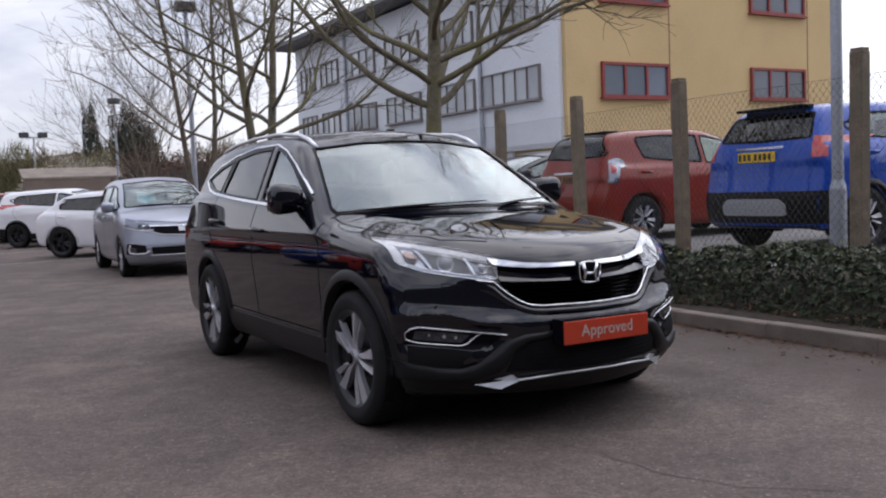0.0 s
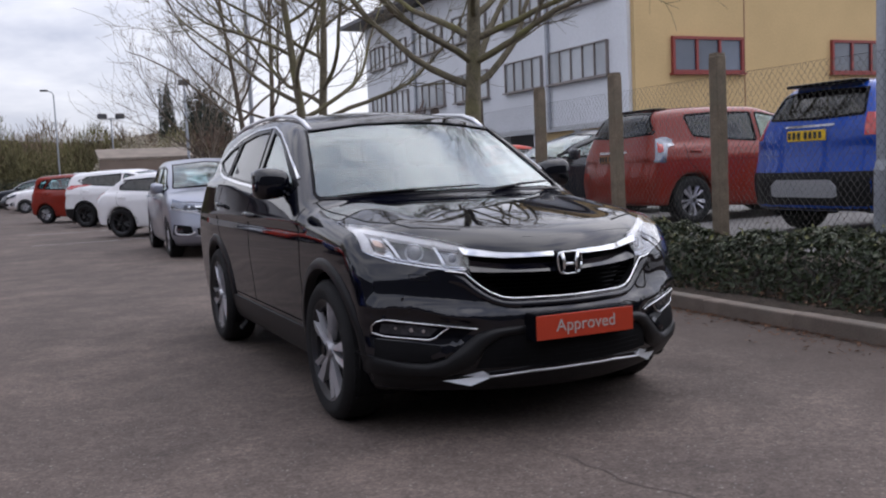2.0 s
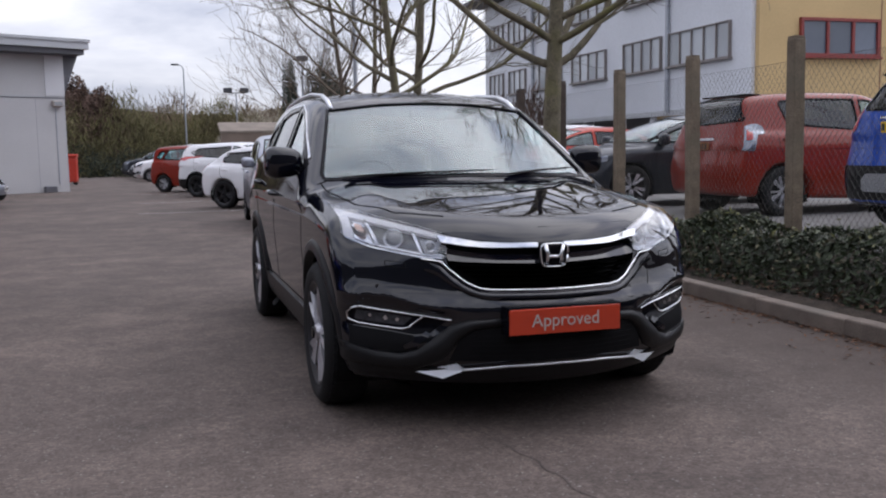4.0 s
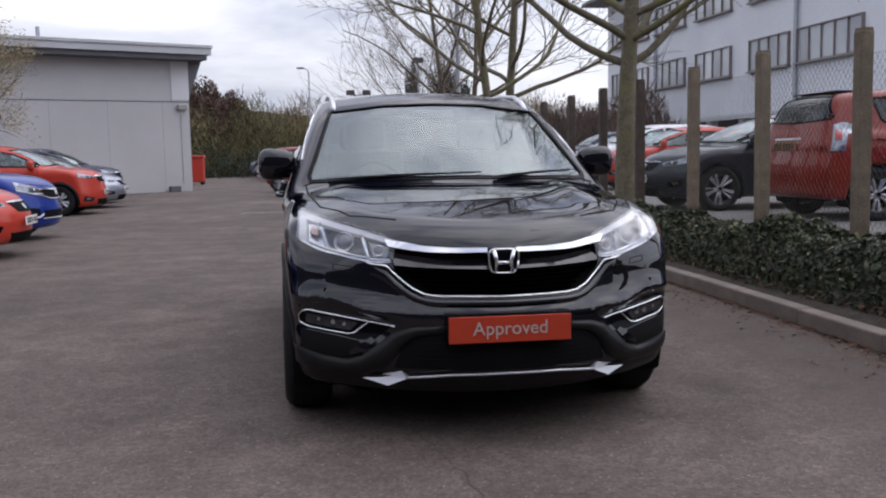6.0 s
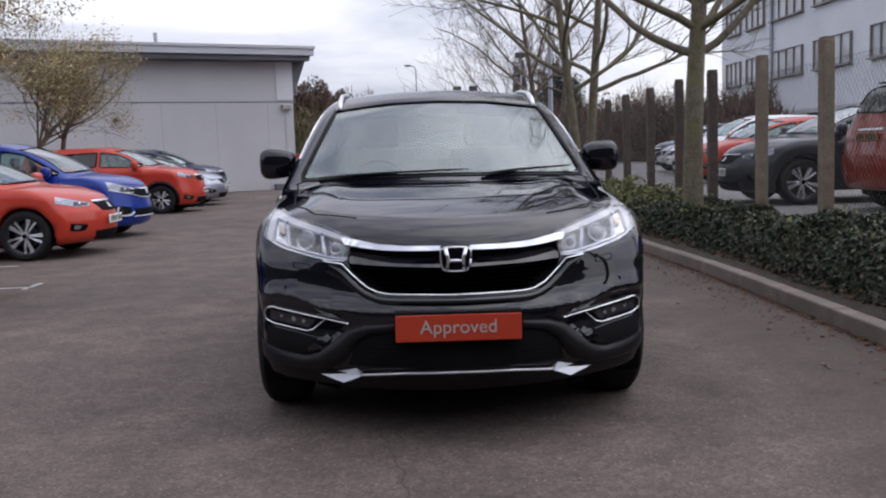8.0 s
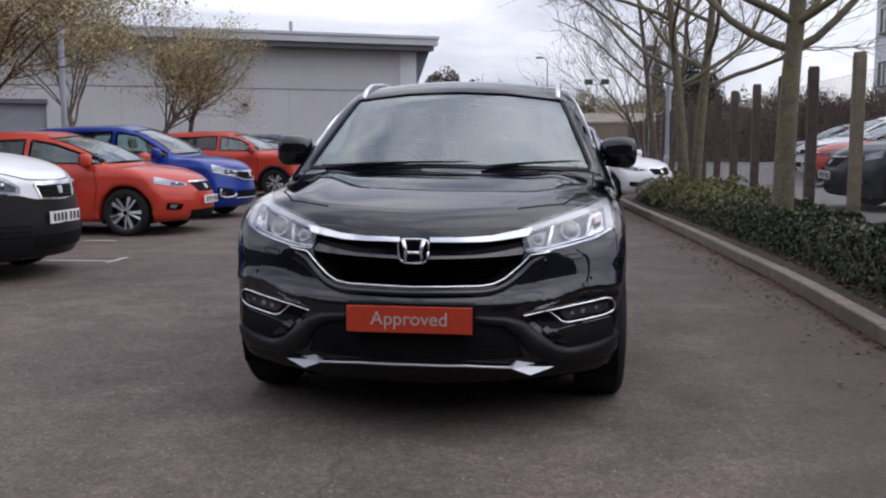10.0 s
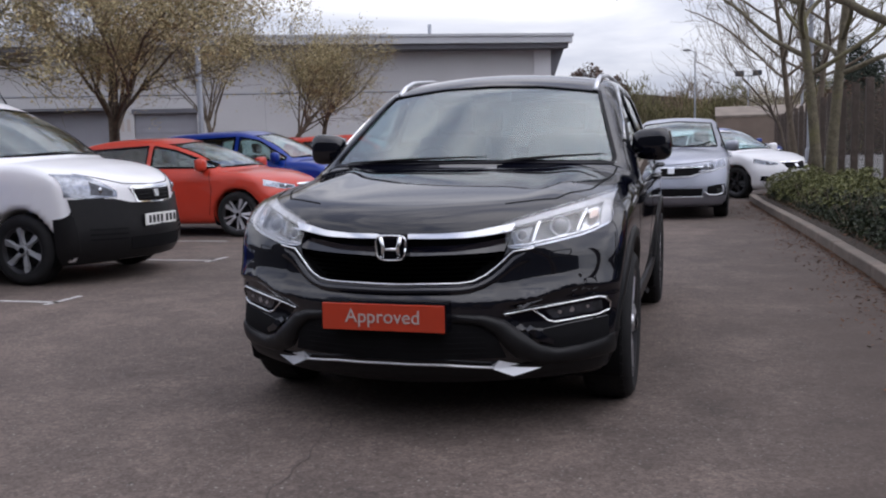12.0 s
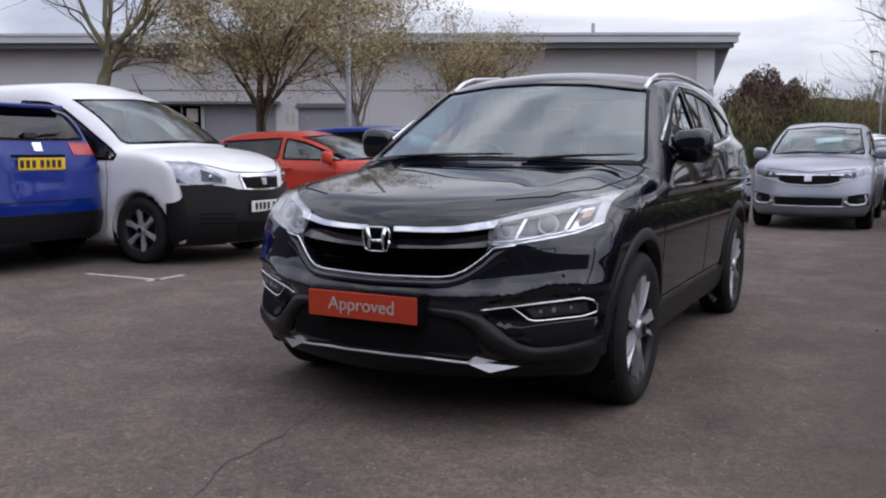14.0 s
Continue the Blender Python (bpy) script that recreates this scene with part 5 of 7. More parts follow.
# ---- grey unit ----
def grey_unit():
    """The low grey unit with its overhanging roof; u runs along its front wall, v away from the lot."""
    c, ang = Vector((-4.734, 32.83, 0)), math.atan2(-0.47, -1.0)
    unit = thing("warehouse", Matrix.Translation(c) @ Matrix.Rotation(ang, 4, "Z"), "low grey-clad warehouse unit with an overhanging roof", "building")
    # local x runs away to the far end along the front; local -y is behind the front wall
    L, D, H = 48.0, 22.0, 4.9
    doors = ((13.5, 15.75, 0.0, 2.74), (16.6, 19.4, 0.0, 2.80))
    walls = []
    u = 0.0
    for a, b, z0, z1 in doors:
        walls += [(u, a, 0.0, 0.25, 0, H), (a, b, 0.0, 0.25, z1, H)]
        u = b
    walls += [(u, L, 0.0, 0.25, 0, H), (0.0, 0.25, -D, 0.0, 0, H), (L - 0.25, L, -D, 0.0, 0, H), (0.25, L - 0.25, -D, -D + 0.25, 0, H)]
    for w in walls:
        part("wall", box(bmesh.new(), *w), M["shed"], unit, "pale grey panel wall")
    # seams between the panel courses and the plinth
    bm = bmesh.new()
    box(bm, -0.004, L, 0.25, 0.275, 3.40, 3.46)
    part("band", bm, M["shed_lt"], unit)
    bm = box(bmesh.new(), -0.004, L, 0.25, 0.262, 3.37, 3.40)
    part("seam", bm, M["shed_dk"], unit)
    for k in range(23):
        uu = 1.0 + 2.0 * k
        if any(a - 0.05 < uu < b + 0.05 for a, b, _, _ in doors):
            continue
        part("seam", box(bmesh.new(), uu, uu + 0.012, 0.25, 0.253, 0.0, 3.36), M["roller"], unit)
    bm = box(bmesh.new(), -0.62, L + 1, 0.2, 1.25, 5.08, 5.32)
    part("fascia", bm, M["shed_lt"], unit, "pale metal roof fascia")
    part("roof", box(bmesh.new(), -0.67, L + 1, -D - 1, 1.30, 5.32, 5.43, 0.01), M["shed_lt"], unit, "pale grey metal roof")
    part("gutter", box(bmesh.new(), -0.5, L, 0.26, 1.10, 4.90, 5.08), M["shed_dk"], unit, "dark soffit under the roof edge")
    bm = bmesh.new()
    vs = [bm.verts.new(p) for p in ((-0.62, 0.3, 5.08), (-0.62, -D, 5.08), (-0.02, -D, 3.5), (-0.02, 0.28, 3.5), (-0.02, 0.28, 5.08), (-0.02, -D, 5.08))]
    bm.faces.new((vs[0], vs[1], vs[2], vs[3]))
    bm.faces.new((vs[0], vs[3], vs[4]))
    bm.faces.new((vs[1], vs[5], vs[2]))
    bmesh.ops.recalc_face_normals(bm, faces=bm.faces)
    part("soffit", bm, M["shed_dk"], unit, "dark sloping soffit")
    part("pillar", box(bmesh.new(), -0.03, 0.64, 0.252, 0.30, 3.46, 4.90), M["shed_white"], unit, "white corner panel")
    part("pillar", box(bmesh.new(), -0.03, 0.0, -D, 0.252, 0, 3.5), M["shed_lt"], unit)
    for a, b, z0, z1 in doors:
        d = part("roller_door", box(bmesh.new(), a, b, 0.06, 0.10, 0, z1), M["roller"], unit, "grey roller shutter door")
        for k in range(int(z1 / 0.25)):
            part("slat", box(bmesh.new(), a + 0.02, b - 0.02, 0.10, 0.118, 0.03 + k * 0.25, 0.24 + k * 0.25), M["roller"], d)
        part("door_head", box(bmesh.new(), a - 0.05, b + 0.05, 0.251, 0.34, z1, z1 + 0.16), M["shed_dk"], unit)
    for u0 in (3.14, 9.9):
        part("flue", cyl(bmesh.new(), 0.09, 0.09, 5.3, 7.3, 12, None, (u0, -10.2)), M["galv"], unit, "slim metal flue", True)
    part("vent", box(bmesh.new(), 6.48, 6.80, 0.25, 0.30, 2.61, 2.91, 0.01), M["letter"], unit, "small white wall vent")
    part("vent_opening", box(bmesh.new(), 6.55, 6.73, 0.30, 0.303, 2.69, 2.83), M["ink"], unit)
    lamp = part("floodlight", box(bmesh.new(), 0.10, 0.46, 0.26, 0.48, 3.08, 3.28, 0.03), M["letter"], unit, "pale wall floodlight")
    part("lamp_glass", box(bmesh.new(), 0.14, 0.42, 0.48, 0.49, 3.11, 3.25), M["pane"], lamp)
    part("cable", box(bmesh.new(), 0.30, 0.33, 0.251, 0.27, 0.3, 3.0), M["galv"], unit)
    part("meter_box", box(bmesh.new(), -0.35, -0.02, -1.2, -0.7, 1.7, 2.9, 0.02), M["letter"], unit, "pale box on the side wall")
    # a dark glazed entrance under a thin canopy
    part("canopy", box(bmesh.new(), 16.4, 21.9, 0.25, 0.75, 2.86, 2.96, 0.01), M["shed_dk"], unit, "thin dark canopy")
    part("shopfront", box(bmesh.new(), 19.5, 21.8, 0.251, 0.29, 0.1, 2.82), M["gloss_black"], unit, "dark glazed entrance")
    for uu in (20.2, 21.0):
        part("glazing_bar", box(bmesh.new(), uu, uu + 0.06, 0.291, 0.32, 0.1, 2.82), M["frame_b"], unit)
    for uu, z0, z1 in ((19.62, 2.2, 2.7), (20.35, 1.4, 2.3)):
        part("notice", box(bmesh.new(), uu, uu + 0.42, 0.291, 0.297, z0, z1), M["letter"], unit, "pale notice on the glass")
    for u0 in (15.88, 16.10):
        part("sign", box(bmesh.new(), u0, u0 + 0.12, 0.25, 0.27, 2.1, 2.55), M["letter"], unit, "narrow white wall sign")
    part("drain_box", box(bmesh.new(), 0.5, 0.9, 0.26, 0.5, 0.0, 0.22, 0.02), M["shed_dk"], unit)


grey_unit()


# ---- office block ----
def window(parent, o, ux, w, z0, z1, panes, fr, depth=0.16):
    """A framed window: o its lower corner on the wall, ux the way along the wall, the wall's face to the camera's side."""
    nrm = Vector((ux[1], -ux[0], 0))
    if nrm.x + nrm.y > 0:
        nrm = -nrm
    ang = math.atan2(ux[1], ux[0])
    loc = Matrix.Translation(Vector((o[0], o[1], 0))) @ Matrix.Rotation(ang, 4, "Z")
    s = 1 if (Matrix.Rotation(ang, 4, "Z") @ Vector((0, 1, 0))).dot(nrm) > 0 else -1
    t = 0.13 if fr == M["frame_r"] else 0.05
    lo, hi = min(0, s * depth), max(0, s * depth)
    bm = bmesh.new()
    rings = []
    for y in (lo, hi):
        rings.append([bm.verts.new(loc @ Vector(p)) for p in ((0, y, z0), (w, y, z0), (w, y, z1), (0, y, z1), (t, y, z0 + t), (w - t, y, z0 + t), (w - t, y, z1 - t), (t, y, z1 - t))])
    for r in rings:
        for i in range(4):
            bm.faces.new((r[i], r[(i + 1) % 4], r[4 + (i + 1) % 4], r[4 + i]))
    for i in range(4):
        for o in (0, 4):
            bm.faces.new((rings[0][o + i], rings[0][o + (i + 1) % 4], rings[1][o + (i + 1) % 4], rings[1][o + i]))
    bmesh.ops.recalc_face_normals(bm, faces=bm.faces)
    pw = (w - t) / panes
    win = part("window", bm, fr, parent, "framed window with upright panes")
    for k in range(1, panes):
        part("mullion", box(bmesh.new(), k * pw, k * pw + t, min(0, s * depth * 0.9), max(0, s * depth * 0.9), z0 + t, z1 - t, 0, loc), fr, win)
    for k in range(panes):
        bm = box(bmesh.new(), k * pw + t, (k + 1) * pw, min(s * 0.02, s * 0.06), max(s * 0.02, s * 0.06), z0 + t, z1 - t, 0, loc)
        part("pane", bm, M["pane_dark"] if fr == M["frame_r"] else M["pane"], win)
    bm = box(bmesh.new(), -0.08, w + 0.08, min(0, s * (depth + 0.10)), max(0, s * (depth + 0.10)), z0 - 0.08, z0, 0, loc)
    part("sill", bm, fr, win)
    return win


def office():
    b = thing("office_block", None, "three-storey office block, ochre render end and pale blue-grey side", "building")
    x0, y0, x1, y1, H = 22.2, 29.0, 40.6, 61.0, 11.6
    part("wall", box(bmesh.new(), x0 + 0.2, x1, y0, y0 + 8, 0.4, 14.5), M["render_y"], b, "ochre rendered end wall")
    part("wall", box(bmesh.new(), x0, x0 + 8, y0 + 0.25, y1, 2.9, H), M["render_g"], b, "pale blue-grey side wall")
    # a set-back wall coloured dark for the shade of the open undercroft
    part("wall", box(bmesh.new(), x0 + 1.6, x0 + 8, y0 + 0.25, y1 - 0.3, 0.4, 2.9), M["shed_dk"], b, "recessed ground floor, undercroft shade put into its dark grey")
    for k in range(9):
        part("column", box(bmesh.new(), x0 + 0.1, x0 + 0.6, y0 + 0.4 + 3.8 * k, y0 + 0.9 + 3.8 * k, 0.4, 2.9), M["render_g"], b)
    # roof with a wide dark overhang
    bm = bmesh.new()
    ov = 1.5
    lo = [bm.verts.new(p) for p in ((x0 - ov, y0 - 0.2, H + 0.15), (x0 + 9, y0 - 0.2, H + 0.15), (x0 + 9, y1 + ov, H + 0.15), (x0 - ov, y1 + ov, H + 0.15))]
    up = [bm.verts.new(p) for p in ((x0 - ov, y0 - 0.2, H + 0.40), (x0 + 9, y0 - 0.2, H + 2.2), (x0 + 9, y1 - 4, H + 2.2), (x0 - ov, y1 + ov, H + 0.40))]
    bm.faces.new(lo[::-1])
    bm.faces.new(up)
    for i in range(4):
        bm.faces.new((lo[i], lo[(i + 1) % 4], up[(i + 1) % 4], up[i]))
    part("roof", bm, M["shed_dk"], b, "dark overhanging roof")
    for xa in (24.35, 34.0):
        for z0 in (0.75, 4.93, 9.25, 13.0):
            if z0 < 12:
                window(b, (xa, y0), (1, 0), 4.05, z0, z0 + 1.60, 3, M["frame_r"])
    for xs in (28.55, 38.35):
        part("render_joint", box(bmesh.new(), xs, xs + 0.05, y0 - 0.012, y0, 0.4, 14.4), M["brick"], b)
    for ya, w, n in ((30.6, 4.9, 5), (36.2, 3.7, 4), (41.9, 4.2, 4), (47.6, 4.4, 4), (53.2, 2.9, 3), (57.2, 2.6, 3)):
        for z0 in (5.05, 8.45):
            window(b, (x0, ya), (0, 1), w, z0, z0 + 1.55, n, M["frame_b"])
    for ya in (35.55, 51.9):
        part("downpipe", cyl(bmesh.new(), 0.10, 0.10, 2.9, H, 10, None, (x0 - 0.14, ya)), M["galv"], b, "grey downpipe", True)
    part("string_course", box(bmesh.new(), x0 - 0.06, x0, y0 + 0.3, y1, 2.75, 3.0), M["shed_lt"], b)


office()


def distance():
    """Closes the view far off on every side."""
    bm = bmesh.new()
    n = 96
    vs = []
    for k in range(n):
        a = 2 * math.pi * k / n
        r = 170
        h = 9 + 4 * noise.noise((math.cos(a) * 6, math.sin(a) * 6, 1.0)) + 2 * noise.noise((math.cos(a) * 25, math.sin(a) * 25, 1.0))
        vs.append((bm.verts.new((r * math.sin(a), r * math.cos(a), -0.5)), bm.verts.new((r * math.sin(a), r * math.cos(a), h))))
    for k in range(n):
        a, b = vs[k], vs[(k + 1) % n]
        bm.faces.new((a[0], b[0], b[1], a[1]))
    # two walls out of view, added so that the black paint reflects dark
    bm2 = box(bmesh.new(), -40, 30, -14.4, -14.0, 0, 8.5)
    tagged(part("wall_south", bm2, M["unseen_wall"]), "unseen plain dark grey wall, added behind for the paint to reflect", "", "", "structure")
    bm2 = box(bmesh.new(), -40.4, -40, -14.0, 12, 0, 7.0)
    tagged(part("wall_west", bm2, M["unseen_wall"]), "unseen plain dark grey wall, added at the side for reflections", "", "", "structure")
    tagged(part("backdrop", bm, M["backdrop"]), "far line of leafless woodland", "", "", "structure")


distance()
bank = thing("boundary_bank", None, "brown boundary wall with a pale sloping top", "", "", "structure")
part("wall", box(bmesh.new(), 1.75, 6.3, 45.0, 45.4, 0, 2.36), M["bank"], bank)
bm = box(bmesh.new(), 1.70, 6.35, 44.96, 46.6, 2.36, 2.48, 0.03)
for v in bm.verts:
    v.co.z += 0.30 * (v.co.y - 44.96)
part("coping", bm, M["bank_top"], bank)
red = thing("red_bin", pose(-5.5, 42.0, 0), "red plastic waste container beside the grey unit", "bin")
part("body", box(bmesh.new(), -0.5, 0.5, -0.5, 0.5, 0.12, 1.25, 0.05), M["redbin"], red)
part("lid", box(bmesh.new(), -0.54, 0.54, -0.54, 0.54, 1.25, 1.40, 0.05), M["redbin"], red)
for sx in (-0.4, 0.4):
    part("foot", box(bmesh.new(), sx - 0.08, sx + 0.08, -0.4, 0.4, 0.0, 0.12, 0.02), M["plastic"], red)

# ---- fence, hedge, columns ----
POST_Y = [-6.3, -4.4, -2.5, -0.6, 1.30, 3.27, 4.88, 6.48, 8.15, 9.62, 11.2, 12.8, 14.4, 16.0, 17.6, 19.2, 20.8, 22.4, 24.0, 25.6, 27.2, 28.8, 30.4, 32.0, 33.6]
FX = 3.80


def fence():
    f = thing("chain_link_fence", None, "chain-link fence on weathered concrete posts", "fence")
    me = None
    for y in POST_Y:
        if me is None:
            bm = box(bmesh.new(), -0.058, 0.058, -0.058, 0.058, -0.1, 1.80, 0.012)
            box(bm, -0.05, 0.05, -0.05, 0.05, 1.80, 1.825)
            ob = part("post", bm, M["post"], f, "weathered concrete post")
            me = ob.data
        else:
            ob = new("post", me)
            ob.parent = f
        # posts past y = 7.5 take the darker post colour
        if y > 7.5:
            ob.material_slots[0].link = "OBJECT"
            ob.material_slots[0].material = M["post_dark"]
        ob.matrix_basis = pose(FX, y, 0.36 - 0.004 * max(0, y - 4), random.uniform(-0.6, 0.6), random.uniform(-0.6, 0.6), random.uniform(-3, 3))
    z0, z1, step, r = 0.42, 1.98, 0.066, 0.0015
    ya, yb = POST_Y[0], POST_Y[-1]
    verts, faces = [], []
    hh = z1 - z0
    k = 0

    def wire(p, q):
        d = np.subtract(q, p)
        d /= np.linalg.norm(d)
        a = np.cross(d, (1, 0, 0))
        a /= np.linalg.norm(a)
        b = np.array((1.0, 0, 0))
        n0 = len(verts)
        for e in (p, q):
            for c, s in ((1, 0), (-0.5, 0.87), (-0.5, -0.87)):
                verts.append(np.add(e, a * c * r + b * s * r))
        for i in range(3):
            faces.append((n0 + i, n0 + (i + 1) % 3, n0 + 3 + (i + 1) % 3, n0 + 3 + i))

    y = ya - hh
    while y < yb:
        for sgn in (1, -1):
            p0, p1 = (y, z0), (y + hh * 0.8, z1)
            if sgn < 0:
                p0, p1 = (y + hh * 0.8, z0), (y, z1)
            if min(p0[0], p1[0]) >= ya and max(p0[0], p1[0]) <= yb:
                wire((FX + 0.064 + sgn * 0.002, p0[0], p0[1]), (FX + 0.064 + sgn * 0.002, p1[0], p1[1]))
        y += step
    for z in (z0, 1.2, z1):
        wire((FX + 0.066, ya, z), (FX + 0.066, yb, z))
    w = raw("wire_mesh", verts, faces, M["wire"], f, "galvanised diamond mesh")
    w["kind"] = "stuff"


fence()


def leaf_cloud(name, centres, normals, size, material, label, jitter=0.5, parent=None):
    """Many small folded leaves, each lying about its normal."""
    n = len(centres)
    rng = np.random.default_rng(len(name) + n)
    d = normals + rng.normal(0, jitter, (n, 3))
    d /= np.maximum(np.linalg.norm(d, axis=1), 1e-6)[:, None]
    t = rng.normal(0, 1, (n, 3))
    t -= (t * d).sum(1)[:, None] * d
    t /= np.maximum(np.linalg.norm(t, axis=1), 1e-6)[:, None]
    b = np.cross(d, t)
    s = (size * rng.uniform(0.6, 1.3, n))[:, None]
    tip, base = centres + t * s, centres - t * s
    l, r = centres + b * s * 0.42 + d * s * 0.18, centres - b * s * 0.42 + d * s * 0.18
    verts = np.stack([base, r, tip, l], 1).reshape(-1, 3)
    i = np.arange(n)[:, None] * 4
    faces = np.concatenate([i + np.array([0, 1, 2]), i + np.array([0, 2, 3])])
    ob = raw(name, verts, faces, material, parent)
    return tagged(ob, label, "", "", "stuff") if parent is None else ob


def hedge():
    """Low evergreen ground cover filling the bed, with an uneven top."""
    rng = np.random.default_rng(4)
    n = 62000
    y = np.where(rng.random(n) < 0.62, rng.uniform(-3.5, 8.5, n), rng.uniform(8.5, BAY_Y, n))
    kx = np.array([kerb_x(q) for q in y]) + 0.25
    u = rng.random(n)
    wid = 3.70 - kx
    x = kx + u * wid
    lump = np.array([noise.noise((a * 1.3, b * 1.3, 0.5)) for a, b in zip(x, y)])
    lump2 = np.array([noise.noise((a * 4, b * 4, 7.5)) for a, b in zip(x, y)])
    ground = 0.12 + 0.24 * u
    crest = 0.57 - 0.012 * np.clip(y, 0, 20) + 0.13 * lump + 0.10 * lump2
    edge = np.clip(u / 0.30, 0, 1) ** 0.6
    top = ground + (crest - ground) * edge
    z = np.where(rng.random(n) < 0.72, top - np.abs(rng.normal(0, 0.03, n)), ground + (top - ground) * rng.random(n))
    nrm = np.stack([np.where(u < 0.3, -0.9, -0.1), np.zeros(n), np.full(n, 0.9)], 1)
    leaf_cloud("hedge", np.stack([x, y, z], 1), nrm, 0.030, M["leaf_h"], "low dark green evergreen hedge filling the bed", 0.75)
    m = 5200
    pick = rng.integers(0, n, m)
    fy = np.clip((y - 7.5) / 5, 0, 1)
    lush = (rng.random(n) < 0.012 + 0.63 * fy) & (u > 0.15 * (1 - fy))
    # only the crest gets these leaves, their pale tone standing for light from above
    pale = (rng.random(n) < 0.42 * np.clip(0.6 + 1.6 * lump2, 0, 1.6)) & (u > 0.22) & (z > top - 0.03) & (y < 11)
    leaf_cloud("hedge_pale_leaves", np.stack([x, y, z + 0.015], 1)[pale], nrm[pale], 0.026, M["leaf_t"], "leaves on top of the hedge, coloured paler as if lit", 0.7)
    z = z + np.where(lush, 0.16 * fy * np.clip(0.3 + 1.5 * lump + lump2, 0, 1.2), 0)
    leaf_cloud("hedge_new_growth", np.stack([x, y, z + 0.05], 1)[lush], nrm[lush], 0.031, M["leaf_g"], "lighter green growth along the far hedge", 0.8)
    leaf_cloud("hedge_old_leaves", np.stack([x, y, z], 1)[pick] + rng.normal(0, 0.02, (m, 3)), nrm[pick], 0.034, M["hedge_dry"], "olive and brown leaves among the hedge", 0.8)
    # stems inside
    verts, faces = [], []
    bm = bmesh.new()
    for k in range(260):
        yy = rng.uniform(-3, BAY_Y)
        xx = kerb_x(yy) + rng.uniform(0.35, 0.95)
        a, h = rng.uniform(0, 6.28), rng.uniform(0.25, 0.45)
        tube(bm, [(xx, yy, 0.1), (xx + 0.08 * math.cos(a), yy + 0.08 * math.sin(a), 0.1 + h * 0.6), (xx + 0.16 * math.cos(a), yy + 0.16 * math.sin(a), 0.12 + h)], [0.008, 0.006, 0.003], 4)
    tagged(part("hedge_stems", bm, M["bark2"]), "thin woody stems inside the hedge", "", "", "stuff")
    # litter along the kerb
    m = 6000
    y = rng.uniform(-3, BAY_Y, m)
    kx = np.array([kerb_x(q) for q in y])
    drift = np.array([noise.noise((q * 1.1, 3.3, 0)) for q in y])
    x = kx - np.where(rng.random(m) < 0.5, np.abs(rng.normal(0, 0.04, m)), np.abs(rng.normal(0, 0.22 + 0.22 * drift, m)))
    sel = rng.random(m) < 0.35
    x = np.where(sel, kx + rng.uniform(0.14, 0.45, m), x)
    z = np.where(sel, 0.15 + 0.05 * rng.random(m), 0.008)
    leaf_cloud("leaf_litter", np.stack([x, y, z], 1), np.tile((0, 0, 1.0), (m, 1)), 0.020, M["leaf_d"], "dry brown leaves along the kerb", 0.2)
    # far verge past the bays
    n = 5000
    y = rng.uniform(BAY_Y, 45, n)
    x = rng.uniform(3.65, 4.1, n)
    z = 0.2 + 0.35 * rng.random(n)
    leaf_cloud("verge_growth", np.stack([x, y, z], 1), np.tile((0, 0, 1.0), (n, 1)), 0.05, M["leaf_h"], "rough green growth along the fence foot", 0.8)


hedge()


def column(name, x, y, z0, h, r, label, head=None, base=0.0):
    c = thing(name, pose(x, y, z0), label, "lamp post", "lighting columns")
    bm = bmesh.new()
    if base:
        cyl(bm, r * 1.45, r * 1.4, 0, base, 14)
        cyl(bm, r * 1.4, r, base, base + 0.08, 14)
    cyl(bm, r, r * 0.72, base, h, 14)
    part("pole", bm, M["galv"], c, "grey galvanised pole", True)
    if head == "arm":
        bm = tube(bmesh.new(), [(0, 0, h), (-0.10, 0, h + 0.18), (-0.34, 0, h + 0.26)], 0.035, 8)
        part("arm", bm, M["galv"], c, "", True)
        part("lamp_head", box(bmesh.new(), -0.78, -0.30, -0.11, 0.11, h + 0.22, h + 0.33, 0.03), M["lamp_head"], c, "dark lamp head")
    if head == "twin":
        part("crossbar", box(bmesh.new(), -0.55, 0.55, -0.04, 0.04, h - 0.05, h + 0.03), M["galv"], c)
        for sx in (-1, 1):
            part("floodlight", box(bmesh.new(), sx * 0.55 - 0.28, sx * 0.55 + 0.28, -0.22, 0.16, h - 0.02, h + 0.32, 0.04), M["lamp_head"], c, "dark floodlight")
    if head == "flood":
        part("lamp_head", box(bmesh.new(), -0.26, 0.26, -0.18, 0.16, h - 0.05, h + 0.20, 0.04), M["lamp_head"], c, "dark floodlight head")
    return c


column("lamp_post", 4.02, 1.66, 0.38, 8.0, 0.050, "grey galvanised lighting column beside the fence", "arm", 0.68)
column("lamp_post", 3.75, 21.3, 0.3, 5.9, 0.07, "slim grey lighting column by the bare trees", "flood", 0.6)
column("lamp_post", -9.9, 15.4, 0.0, 8.5, 0.07, "grey lighting column behind the parked cars", "arm", 0.8)
column("lamp_post", 0.55, 60.0, 0.0, 6.95, 0.06, "distant street lamp above the scrub", "arm", 0.8)
column("lamp_post", 5.4, 40.9, 0.0, 5.7, 0.07, "dark floodlight column by the scrub", "flood", 0.6)
column("lamp_post", 3.9, 60.0, 0.0, 5.4, 0.06, "distant column with twin floodlights", "twin")

